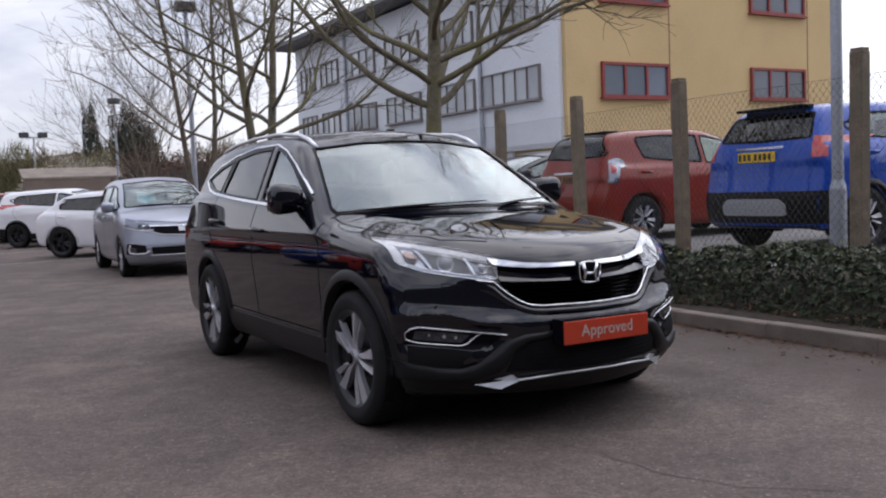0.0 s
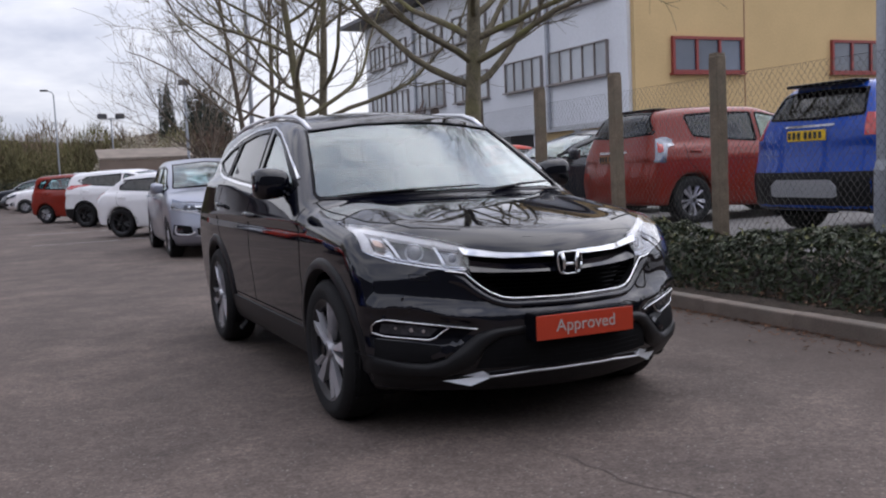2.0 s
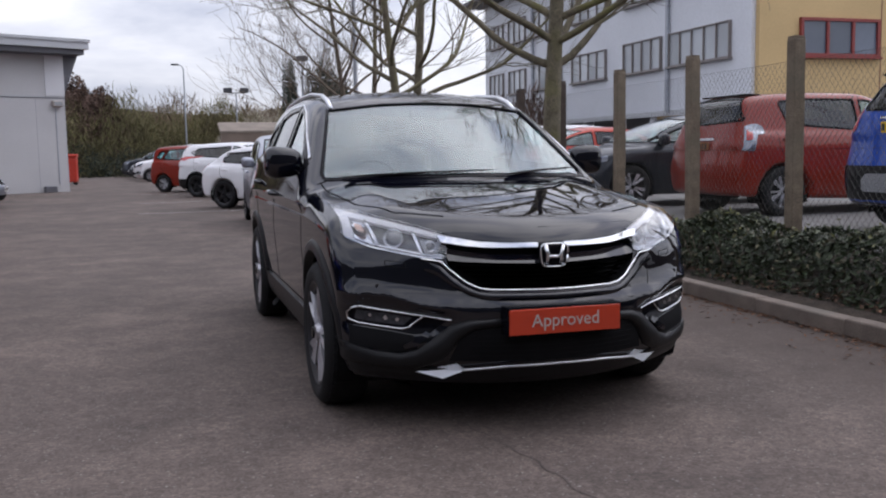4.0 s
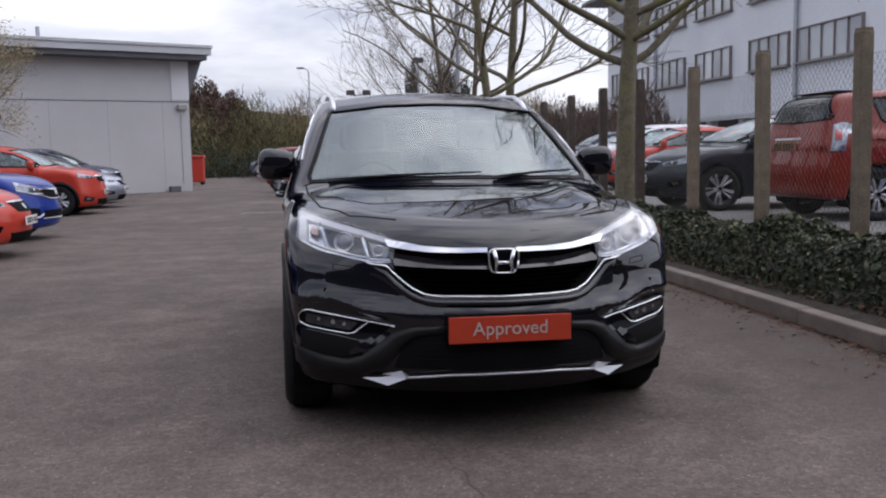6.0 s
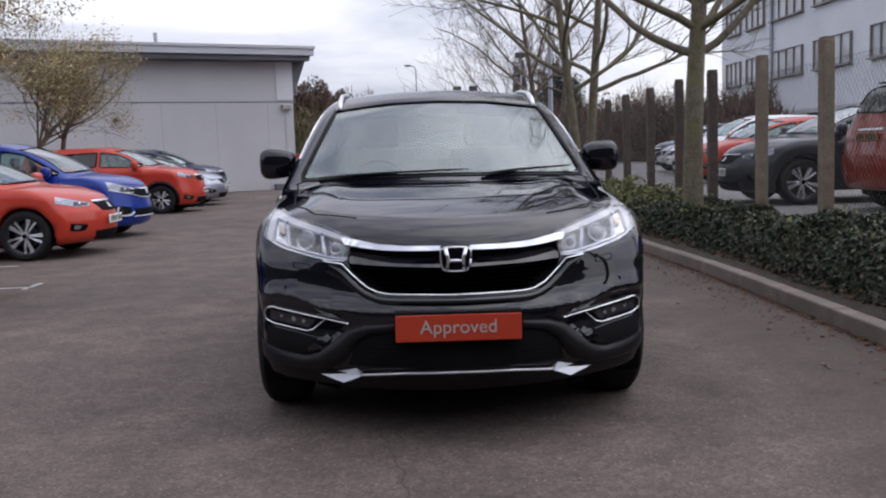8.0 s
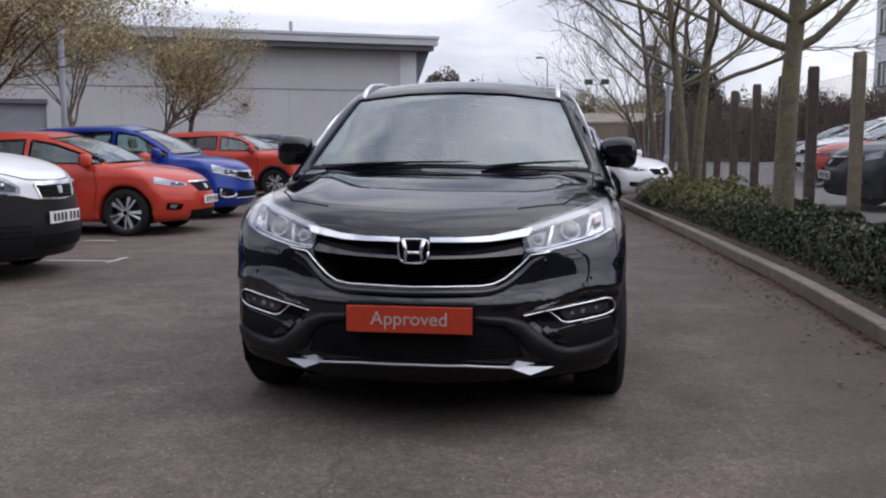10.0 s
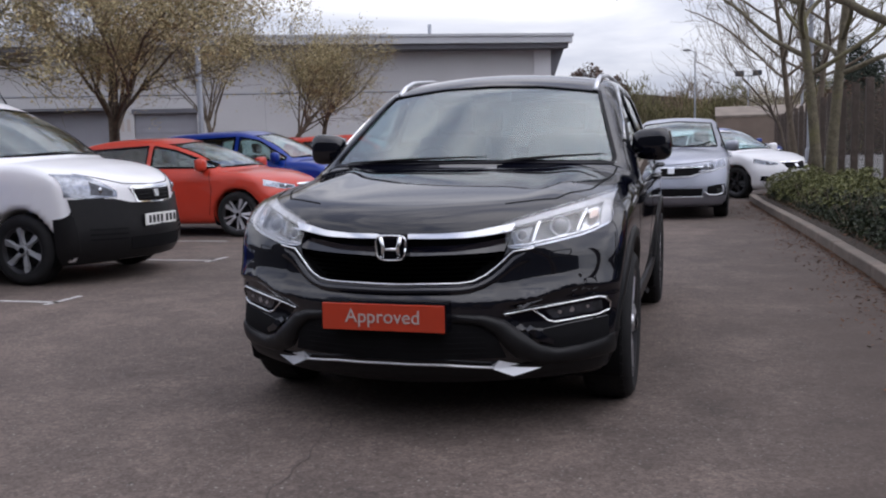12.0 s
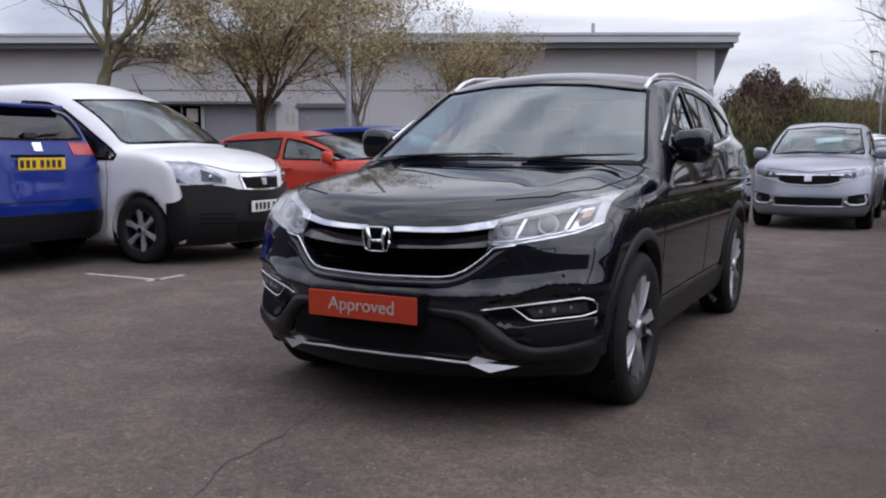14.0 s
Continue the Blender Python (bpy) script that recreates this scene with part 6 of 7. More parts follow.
# ---- trees ----
def limbs(rng, base, height, r0, forks, spread, levels, stems=1, lean=0.0, droop=0.0, trunk_z=2.2, wig=0.10, child=(3, 5), leader=False, twig=0.0035):
    """A leafless tree as tubes: returns vertices, faces and the outer twig points."""
    groups_v, groups_f, tips = [[] for _ in range(stems)], [[] for _ in range(stems)], []

    def run(p, d, length, r, level, g):
        verts, faces = groups_v[g], groups_f[g]
        n = 6 if level < 2 else 4 if level == 2 else 3
        steps = max(3, int(length / (0.30 if level < 2 else 0.22)))
        prev = None
        pts = []
        for i in range(steps + 1):
            u = i / steps
            rr = max(r * (1 - (0.72 if level else 0.85 if leader else 0.45) * u), twig * 0.6)
            a = np.cross(d, (0.3, 0.5, 0.81))
            a /= np.linalg.norm(a) + 1e-9
            b = np.cross(d, a)
            n0 = len(verts)
            for k in range(n):
                ang = 2 * math.pi * k / n
                verts.append(p + (a * math.cos(ang) + b * math.sin(ang)) * rr)
            if prev is not None:
                for k in range(n):
                    faces.append((prev + k, prev + (k + 1) % n, n0 + (k + 1) % n, n0 + k))
            prev = n0
            pts.append((p.copy(), d.copy(), rr))
            d = d + rng.normal(0, wig * (0.12 if leader and not level else 1 + 0.35 * max(level - 1, 0)), 3) + np.array((0, 0, (0.05 if level else 0.0) - droop * level * 0.02))
            d /= np.linalg.norm(d)
            p = p + d * length / steps
        if level >= levels:
            tips.extend(q[0] for q in pts[1:])
            return
        if leader and level == 0:
            # a straight leader with wide boughs, long below and short above
            boughs = 30 if stems == 1 else 13
            for k in range(boughs):
                u = trunk_z / height + (0.97 - trunk_z / height) * (k / (boughs - 1)) ** 1.3
                q = pts[min(int(u * steps), steps)]
                az = k * 2.4 + rng.uniform(-0.3, 0.3)
                up = 0.02 + 0.80 * u + 0.28 * rng.random()
                nd = np.array((math.cos(az), math.sin(az), up))
                nd /= np.linalg.norm(nd)
                groups_v.append([])
                groups_f.append([])
                run(q[0], nd, height * (0.50 * (1 - u) + 0.14) * rng.uniform(0.8, 1.15), max(min(q[2] * 0.55, 0.052), 0.010), 1, len(groups_v) - 1)
            return
        kids = rng.integers(*child) + (2 if level else forks)
        for k in range(kids):
            u = rng.uniform(0.25, 1.0) if level else (rng.uniform(0.82, 1.0) if k else 1.0)
            q = pts[min(int(u * steps), steps)]
            ax = rng.normal(0, 1, 3)
            ax -= ax.dot(q[1]) * q[1]
            ax /= np.linalg.norm(ax)
            sp = spread * rng.uniform(0.6, 1.3)
            if level == 0 and k == 0:
                sp *= 0.25
            nd = q[1] * math.cos(sp) + ax * math.sin(sp)
            nd[2] = nd[2] * 0.9 + 0.12
            nd /= np.linalg.norm(nd)
            nl = length * rng.uniform(0.26, 0.55) if leader else (height - trunk_z) * (0.62, 0.42, 0.25, 0.16)[min(level, 3)] * rng.uniform(0.65, 1.2)
            sub = g
            if level == 0:
                groups_v.append([])
                groups_f.append([])
                sub = len(groups_v) - 1
            run(q[0], nd, nl, max(q[2] * (rng.uniform(0.75, 0.85) if (level == 0 and k == 0) else rng.uniform(0.34, 0.58)), twig), level + 1, sub)

    for k in range(stems):
        a = 2 * math.pi * k / max(stems, 1) + rng.uniform(0, 1)
        d = np.array((math.cos(a) * lean, math.sin(a) * lean, 1.0))
        d /= np.linalg.norm(d)
        run(np.array(base, float) + np.array((math.cos(a), math.sin(a), 0)) * (0.12 if stems > 1 else 0), d, height * 0.95 if leader else trunk_z * rng.uniform(0.9, 1.1), r0, 0, k)
    return groups_v, groups_f, tips


def tree(name, base, height, r0, label, seed, forks=3, spread=0.75, levels=3, stems=1, lean=0.0, trunk_z=2.2, bark="bark", leaves=0, leaf_size=0.05, leaf_mat="leaf_y", child=(3, 5), wig=0.10, spreadout=0.12, leader=False, twig=0.0035):
    rng = np.random.default_rng(seed)
    v, f, tips = limbs(rng, (0, 0, -0.05), height, r0, forks, spread, levels, stems, lean, 0, trunk_z, wig, child, leader, twig)
    t = thing(name, pose(*base), label, "tree", "distant trees" if base[1] > 60 else "trees round the lot")
    for k, (lv, lf) in enumerate(zip(v, f)):
        raw("limb" if k >= stems else "trunk", lv, lf, M[bark], t, "" if k else "weathered trunk", True)
    if leaves and tips:
        tips = np.array(tips)
        tips = tips[[noise.noise((q[0] * 1.3 + seed, q[1] * 1.3, q[2] * 1.3)) > -0.06 for q in tips]]
        c = tips[rng.integers(0, len(tips), leaves)] + rng.normal(0, spreadout, (leaves, 3))
        leaf_cloud("crown", c, np.tile((0, 0, 0.6), (leaves, 1)), leaf_size, M[leaf_mat], "", 0.9, t)["kind"] = "stuff"
    return t


tree("bare_tree", (3.30, 7.40, 0.24), 7.6, 0.135, "bare spreading street tree in the hedge bed", 11, forks=5, spread=0.75, trunk_z=2.45, wig=0.11, child=(6, 9), leader=True, twig=0.005)
tree("bare_tree", (3.30, 14.2, 0.22), 8.4, 0.115, "bare forked tree with spreading boughs beside the fence", 5, stems=2, lean=0.10, spread=0.62, trunk_z=2.4, bark="bark", child=(6, 9), wig=0.11, leader=True, twig=0.0055)
tree("bare_tree", (3.45, 19.4, 0.22), 8.4, 0.090, "bare multi-stemmed tree beside the fence", 8, stems=2, lean=0.14, spread=0.62, trunk_z=2.6, bark="bark2", child=(5, 8), wig=0.10, leader=True, twig=0.006)
tree("bare_tree", (3.7, 26.5, 0.22), 7.0, 0.08, "slender bare tree at the end of the fence", 21, forks=3, spread=0.6, stems=2, lean=0.25, trunk_z=2.2, bark="bark2", child=(3, 5), twig=0.007)
for (bx, by), hh, sd, lv in (((-9.5, 11.4), 7.4, 31, 44000), ((-9.9, 16.4), 6.8, 32, 14000), ((-9.9, 19.1), 5.6, 33, 10000), ((-9.9, 21.5), 5.4, 34, 11000)):
    tree("budding_tree", (bx, by, 0), hh, 0.15 if hh > 7 else 0.10, "small tree with sparse young olive leaves", sd, forks=5, spread=0.60, trunk_z=2.45, bark="bark2", child=(4, 6), wig=0.11, leaves=lv, leaf_size=0.033, spreadout=0.12, twig=0.0045)
tree("bare_tree", (-9.8, 7.3, 0), 6.8, 0.16, "gnarled bare tree with green bark", 35, forks=4, spread=0.72, trunk_z=3.1, child=(4, 6), wig=0.16, twig=0.005)


def scrub(name, boxes, n, size, material, label, seed):
    """Rough growth: many small leaves and twig ends gathered in uneven mounds (x, y, height, radius)."""
    rng = np.random.default_rng(seed)
    pts, nr = [], []
    for x, y, h, r in boxes:
        m = int(n * r * h)
        d = rng.normal(0, 1, (m, 3))
        d /= np.linalg.norm(d, axis=1)[:, None]
        d[:, 2] = np.abs(d[:, 2])
        k = (0.55 + 0.45 * rng.random(m) ** 0.5)[:, None]
        k = k * (1 + 0.25 * np.array([noise.noise((q[0] * 3 + x, q[1] * 3 + y, q[2] * 3)) for q in d]))[:, None]
        pts.append(np.array((x, y, 0)) + d * k * np.array((r, r, h)))
        nr.append(d)
    leaf_cloud(name, np.concatenate(pts), np.concatenate(nr), size, M[material], label, 0.8)


def thicket(name, mounds, n, material, label, seed, length=1.1, width=0.03):
    """Leafless undergrowth: a dense stand of thin upright twigs in uneven mounds (x, y, height, radius)."""
    rng = np.random.default_rng(seed)
    base, ways = [], []
    for x, y, h, r in mounds:
        m = int(n * r * h)
        a, q = rng.uniform(0, 6.283, m), r * np.sqrt(rng.random(m))
        z = h * (1 - (q / r) ** 2 * 0.75) * rng.random(m) ** 0.8
        z *= 1 + 0.22 * np.array([noise.noise((x + c * 1.2, y + d * 1.2, 2.0)) for c, d in zip(q * np.cos(a), q * np.sin(a))])
        base.append(np.stack([x + q * np.cos(a), y + q * np.sin(a), np.maximum(z - 0.4, 0)], 1))
        w = rng.normal(0, 0.42, (m, 3))
        w[:, 2] = np.abs(w[:, 2]) + 0.7
        ways.append(w / np.linalg.norm(w, axis=1)[:, None])
    base, ways = np.concatenate(base), np.concatenate(ways)
    m = len(base)
    ln = (length * rng.uniform(0.5, 1.3, m))[:, None]
    side = np.cross(ways, rng.normal(0, 1, (m, 3)))
    side = side / np.linalg.norm(side, axis=1)[:, None] * width
    mid = base + ways * ln * 0.55 + rng.normal(0, 0.06, (m, 3))
    verts = np.stack([base - side, base + side, mid + side * 0.8, base + ways * ln, mid - side * 0.8], 1).reshape(-1, 3)
    k = np.arange(m)[:, None] * 5
    faces = np.concatenate([k + np.array([0, 1, 2]), k + np.array([0, 2, 4]), k + np.array([4, 2, 3])])
    tagged(raw(name, verts, faces, M[material]), label, "", "", "stuff")


rs = np.random.default_rng(77)
scrub("brown_bush", [(-6.2, 62, 6.5, 2.9), (-8.2, 62, 5.2, 2.2), (-4.4, 62, 4.8, 2.0), (-7.0, 61.6, 5.9, 2.4), (-5.3, 61.6, 5.8, 2.4)], 1150, 0.125, "scrub_b", "rounded dark brown bush beyond the grey unit", 9)
scrub("yard_hedge", [(x, 49.5 + 0.8 * math.sin(x * 2.3), 4.1 + 0.35 * math.sin(x * 1.7), 1.7) for x in np.arange(7.2, 20, 1.4)], 420, 0.085, "scrub_b", "dark brown hedge closing the fenced yard", 13)
thicket("scrub", [(x + rs.uniform(-1, 1), 68 + rs.uniform(-4, 8), rs.uniform(4.4, 6.2), rs.uniform(2.5, 4.0)) for x in np.arange(-36, 26, 2.0)], 210, "scrub", "tangled brown scrub at the edge of the lot", 1, 0.75, 0.022)
thicket("scrub", [(x + rs.uniform(-1, 1), 61 + rs.uniform(-2, 4), rs.uniform(3.2, 5.4) + (0.9 if -5 < x < 4 else 0), rs.uniform(2.0, 3.2)) for x in np.arange(-10, 12, 1.9)], 300, "scrub_g", "olive-green scrub at the edge of the lot", 2, 0.6, 0.022)
thicket("scrub", [(x + rs.uniform(-1, 1), 63 + rs.uniform(-3, 4), rs.uniform(3.6, 5.2), rs.uniform(2.0, 3.0)) for x in np.arange(10, 24, 1.9)], 220, "scrub", "brown scrub behind the parked cars", 3, 0.6, 0.022)
thicket("scrub", [(15.5 + rs.uniform(-0.8, 0.8), y, rs.uniform(3.6, 4.3), rs.uniform(1.5, 2.2)) for y in np.arange(36, 50, 1.7)], 300, "scrub_b", "dark brown hedge line beyond the fenced yard", 12, 0.6, 0.024)
scrub("blossom_bush", [(2.9, 49, 3.2, 1.5), (4.3, 49.5, 4.0, 1.8), (5.8, 49.5, 3.9, 1.7), (7.2, 50, 3.4, 1.7)], 900, 0.05, "blossom", "pale blossoming bush behind the parked cars", 4)
scrub("conifer", [(11.6, 70, 8.6, 1.7), (9.0, 70, 8.7, 0.9), (13.0, 71, 7.4, 1.9), (11.6, 69, 6.4, 2.6), (9.4, 69, 5.0, 1.6)], 900, 0.11, "scrub_d", "dark evergreen trees above the scrub", 5)
scrub("dark_hedge", [(x, 57 + rs.uniform(-1, 1), rs.uniform(1.5, 2.2), 1.8) for x in np.arange(-18, 3, 1.5)], 240, 0.08, "scrub_d", "dark hedge behind the far cars", 6)
for k in range(5):
    tree("bare_tree", (-26 + k * 4.6 + rs.uniform(-1, 1), 72 + rs.uniform(-4, 6), 0), rs.uniform(6, 8.5), 0.12, "distant leafless tree in the scrub", 50 + k, forks=3, spread=0.5, levels=3, trunk_z=2.5, bark="bark2", child=(2, 4))

# ---- the other parked vehicles ----
def lines_of(L, W, H, yf, yr, R, hood, cowl_y, cowl_z, top_y, end_y, belt, rear="hatch", nose_len=0.2, clad=0.0, rise=0.06, **more):
    """The lines of a vehicle from its main sizes."""
    wg = W - 0.055
    tumble = more.pop("tumble", 0.36)
    rz = H - 0.03
    roofline = curve((cowl_y - 0.55, cowl_z - 0.38), (cowl_y - 0.12, cowl_z - 0.09), (cowl_y, cowl_z), (cowl_y + (top_y - cowl_y) * 0.5, cowl_z + (rz - cowl_z) * 0.60), (top_y, rz - 0.03), (top_y + 0.3, H - 0.005), (top_y + 0.8, H), (end_y - 0.5, H - 0.02), (end_y, H - 0.07), (L, H - (0.12 if rear == "van" else 0.35)))
    tl = {"hatch": [(0.2, L - 0.16), (0.36, L - 0.03), (0.6, L), (0.85, L - 0.05), (belt, L - 0.12), (H - 0.2, end_y + 0.14), (H, end_y - 0.02)],
          "fast": [(0.2, L - 0.16), (0.36, L - 0.03), (0.6, L), (0.85, L - 0.04), (belt, L - 0.12), (belt + 0.1, L - 0.30), (H - 0.12, end_y - 0.2), (H, end_y - 0.8)],
          "van": [(0.2, L - 0.10), (0.36, L - 0.02), (0.6, L), (belt, L - 0.03), (H - 0.2, L - 0.06), (H, L - 0.14)]}[rear]
    b2 = belt + rise
    tz = H - 0.13
    xw = wg - tumble * (tz - belt) - 0.05
    s = dict(L=L, W=W, H=H, R=R, rim=R * 0.66, ra=R + 0.045, yf=yf, yr=yr, wg=wg, tumble=tumble, belt=belt, ws_sweep=0.20,
             side=curve((0.12, 0.10), (0.28, 0.035), (0.45, 0.010), (0.62, 0.0), (belt - 0.22, 0.0), (belt - 0.08, 0.02), (belt + 0.08, 0.06), (belt + 0.3, 0.12)),
             taper=curve((0.0, 0.03), (0.9, 0.0), (L - 1.0, 0.0), (L - 0.3, 0.03), (L, 0.06)),
             deck=curve((-0.2, hood - 0.34), (0.0, hood - 0.16), (0.12, hood - 0.06), (0.25, hood), (cowl_y * 0.6, hood + (cowl_z - hood) * 0.6), (cowl_y, cowl_z - 0.01), (cowl_y + 0.5, belt), (L * 0.75, b2), (L, b2)),
             crown=curve((0.0, 0.06), (0.6, 0.07), (cowl_y, 0.06), (cowl_y + 0.5, 0.02), (L, 0.02)),
             nose=curve((0.1, 0.35), (0.18, 0.16), (0.25, 0.05), (0.35, 0.01), (0.45, 0.0), (0.58, 0.02), (hood - 0.14, nose_len * 0.4), (hood - 0.04, nose_len * 0.7), (hood + 0.04, nose_len * 1.4), (hood + 0.3, 0.9)),
             sweep=0.40, sweep_e=1.9, tail=curve(*tl), floor=curve((0.0, 0.19), (2.0, 0.19), (L, 0.28)), roof=roofline,
             screen=([(-xw + 0.04, tz + 0.02), (0, tz + 0.065), (xw - 0.04, tz + 0.02)], [(-wg + 0.13, cowl_z + 0.015), (0, cowl_z + 0.035), (wg - 0.13, cowl_z + 0.015)]),
             back=([(-xw + 0.06, H - 0.16), (0, H - 0.14), (xw - 0.06, H - 0.16)], [(-wg + 0.2, b2 + 0.04), (0, b2 + 0.02), (wg - 0.2, b2 + 0.04)]),
             tint_from=(yf + yr) / 2 + 0.1, cab=(cowl_y - 0.1, L - 0.35), seat=top_y + 0.05, dash=cowl_y + 0.22, mirror=(cowl_y + 0.45, belt + 0.075), clad=clad,
             wipers=[(-wg + 0.25, 0.1, cowl_z + 0.02), (0.05, wg - 0.25, cowl_z + 0.02)])
    mid = (yf + yr) / 2 + 0.12
    a0 = cowl_y + 0.30
    s["sides"] = [([(a0, belt + 0.07), (top_y - 0.08, tz - 0.07), (top_y + 0.25, tz - 0.01), (mid - 0.04, tz)], [(a0, belt + 0.03), (mid - 0.04, belt + 0.045)])]
    if rear != "van":
        e = yr + 0.12
        quarter = more.pop("quarter", True)
        if quarter:
            s["sides"].append(([(mid + 0.05, tz), (e - 0.28, tz - 0.03)], [(mid + 0.05, belt + 0.045), (e - 0.05, b2 + 0.03)]))
        else:
            s["sides"].append(([(mid + 0.05, tz), (e - 0.10, tz - 0.05), (end_y - 0.32, tz - 0.13)], [(mid + 0.05, belt + 0.045), (e - 0.05, b2 + 0.05), (end_y - 0.18, b2 + 0.17)]))
        if quarter:
            s["sides"].append(([(e - 0.20, tz - 0.035), (end_y - 0.15, tz - 0.10)], [(e + 0.02, b2 + 0.035), (end_y - 0.02, b2 + 0.10)]))
    s["gaps"] = [[(yf + R + 0.10, belt), (yf + R + 0.06, belt - 0.3), (yf + R + 0.12, 0.32)], [(mid, belt + 0.03), (mid, 0.32)]]
    if rear != "van":
        s["gaps"].append([(yr + 0.10, b2), (yr + 0.08, belt - 0.2), (yr - R - 0.10, R + 0.1), (yr - R - 0.12, 0.32)])
        s["handles"] = [(mid - 0.16, belt - 0.10), (yr - 0.06, belt - 0.07)]
    else:
        s["handles"] = [(mid - 0.16, belt - 0.14)]
    s.update(more)
    return s


def face(hood, W, lamp_h=0.12, lamp_in=0.38, grille=0.30, low=0.34, fog=True):
    """Headlights, grille and lower intake for a front."""
    wo = W - 0.10
    lamp = ([(lamp_in, hood - 0.085), (0.60, hood - 0.042), (wo, hood + 0.015)], [(lamp_in + 0.02, hood - 0.125), (0.62, hood - 0.045 - lamp_h * 0.85), (wo + 0.05, hood - lamp_h * 0.75)])
    mid = [([(-grille - 0.08, hood - 0.075), (0, hood - 0.07), (grille + 0.08, hood - 0.075)], [(-grille, hood - 0.20), (0, hood - 0.21), (grille, hood - 0.20)], M["deep"], "grille", "front"),
           ([(-grille - 0.09, hood - 0.06), (0, hood - 0.055), (grille + 0.09, hood - 0.06)], [(-grille - 0.08, hood - 0.08), (0, hood - 0.078), (grille + 0.08, hood - 0.08)], M["chrome"], "grille_bar", "front"),
           ([(-0.44, low), (0, low + 0.01), (0.44, low)], [(-0.40, low - 0.12), (0, low - 0.13), (0.40, low - 0.12)], M["deep"], "lower_grille", "front"),
           ([(-0.045, hood - 0.10), (0.045, hood - 0.10)], [(-0.040, hood - 0.17), (0.040, hood - 0.17)], M["satin"], "badge", "front")]
    front = [([(0.54, low + 0.04), (wo, low + 0.08)], [(0.58, low - 0.05), (wo + 0.03, low - 0.02)], M["plastic"], "fog_nest"),
             ([(0.64, low + 0.035), (0.74, low + 0.045)], [(0.64, low - 0.01), (0.74, low)], M["lamp_silver"], "fog_lamp")] if fog else []
    return dict(lamp=lamp, mid=mid, front=front)


def stern(z0, z1, xi, xo):
    b = [([(xi, z1), (xo - 0.14, z1)], [(xi + 0.03, z0), (xo - 0.10, z0)], M["red_lens"], "tail_light")]
    return dict(behind=b)


def dress(car, colour, old):
    """Gives a copy of a vehicle a paint of its own."""
    for o in car.children_recursive:
        for sl in o.material_slots:
            if sl.material == old:
                sl.link = "OBJECT"
                sl.material = colour


def park(car, m):
    car["group"] = "parked vehicles"
    car.matrix_basis = m
    return car


def bay(x, y, turn, s):
    """A pose in an angled bay, from where the near rear wheel stands."""
    c, d = math.cos(radians(turn)), math.sin(radians(turn))
    w = s["W"] - 0.09
    return pose(x + w * d + s["yr"] * c, y + w * c - s["yr"] * d, 0, 0, 0, 90 - turn)


def again(car, m, colour, old, label, dark_wheels=False):
    c = copy_thing(car, m)
    dress(c, colour, old)
    if dark_wheels:
        dress(c, M["alloy_dark"], M["alloy"])
    return tagged(c, label, "", "parked vehicles")


# compact hatchback
HATCH = lines_of(4.03, 0.845, 1.60, 0.80, 3.33, 0.30, 0.95, 0.92, 1.08, 1.85, 3.72, 1.03, rear="hatch", plate_r=0.80, **face(0.87, 0.845, 0.115, 0.43, 0.34, 0.42), **stern(0.85, 1.15, 0.62, 0.82))
HATCH["lamp"] = ([(0.37, 0.800), (0.56, 0.868), (0.755, 0.930)], [(0.43, 0.735), (0.60, 0.738), (0.80, 0.790)])
HATCH["mid"] = [([(-0.44, 0.792), (-0.25, 0.788), (0, 0.785), (0.25, 0.788), (0.44, 0.792)], [(-0.42, 0.715), (-0.28, 0.672), (0, 0.660), (0.28, 0.672), (0.42, 0.715)], M["deep"], "grille", "front"),
                ([(-0.46, 0.810), (0, 0.800), (0.46, 0.810)], [(-0.45, 0.790), (0, 0.782), (0.45, 0.790)], M["chrome"], "grille_bar", "front", 0.014),
                ([(-0.46, 0.475), (0, 0.480), (0.46, 0.475)], [(-0.44, 0.365), (0, 0.360), (0.44, 0.365)], M["deep"], "lower_grille", "front"),
                ([(-0.050, 0.780), (0.050, 0.780)], [(-0.045, 0.705), (0.045, 0.705)], M["satin"], "badge", "front", 0.016)]
HATCH["front"] = [([(0.53, 0.500), (0.65, 0.525), (0.775, 0.535)], [(0.52, 0.365), (0.66, 0.350), (0.79, 0.375)], M["deep"], "fog_nest"),
                  ([(0.66, 0.47), (0.74, 0.48)], [(0.66, 0.41), (0.74, 0.42)], M["lamp_body"], "fog_lamp")]
hatch, _ = build_car("hatchback", HATCH, M["silver_paint"], "silver compact hatchback parked facing out, no plate", h=0.045)
park(hatch, pose(0.74, 10.85, 0, 0, 0, -1.5))


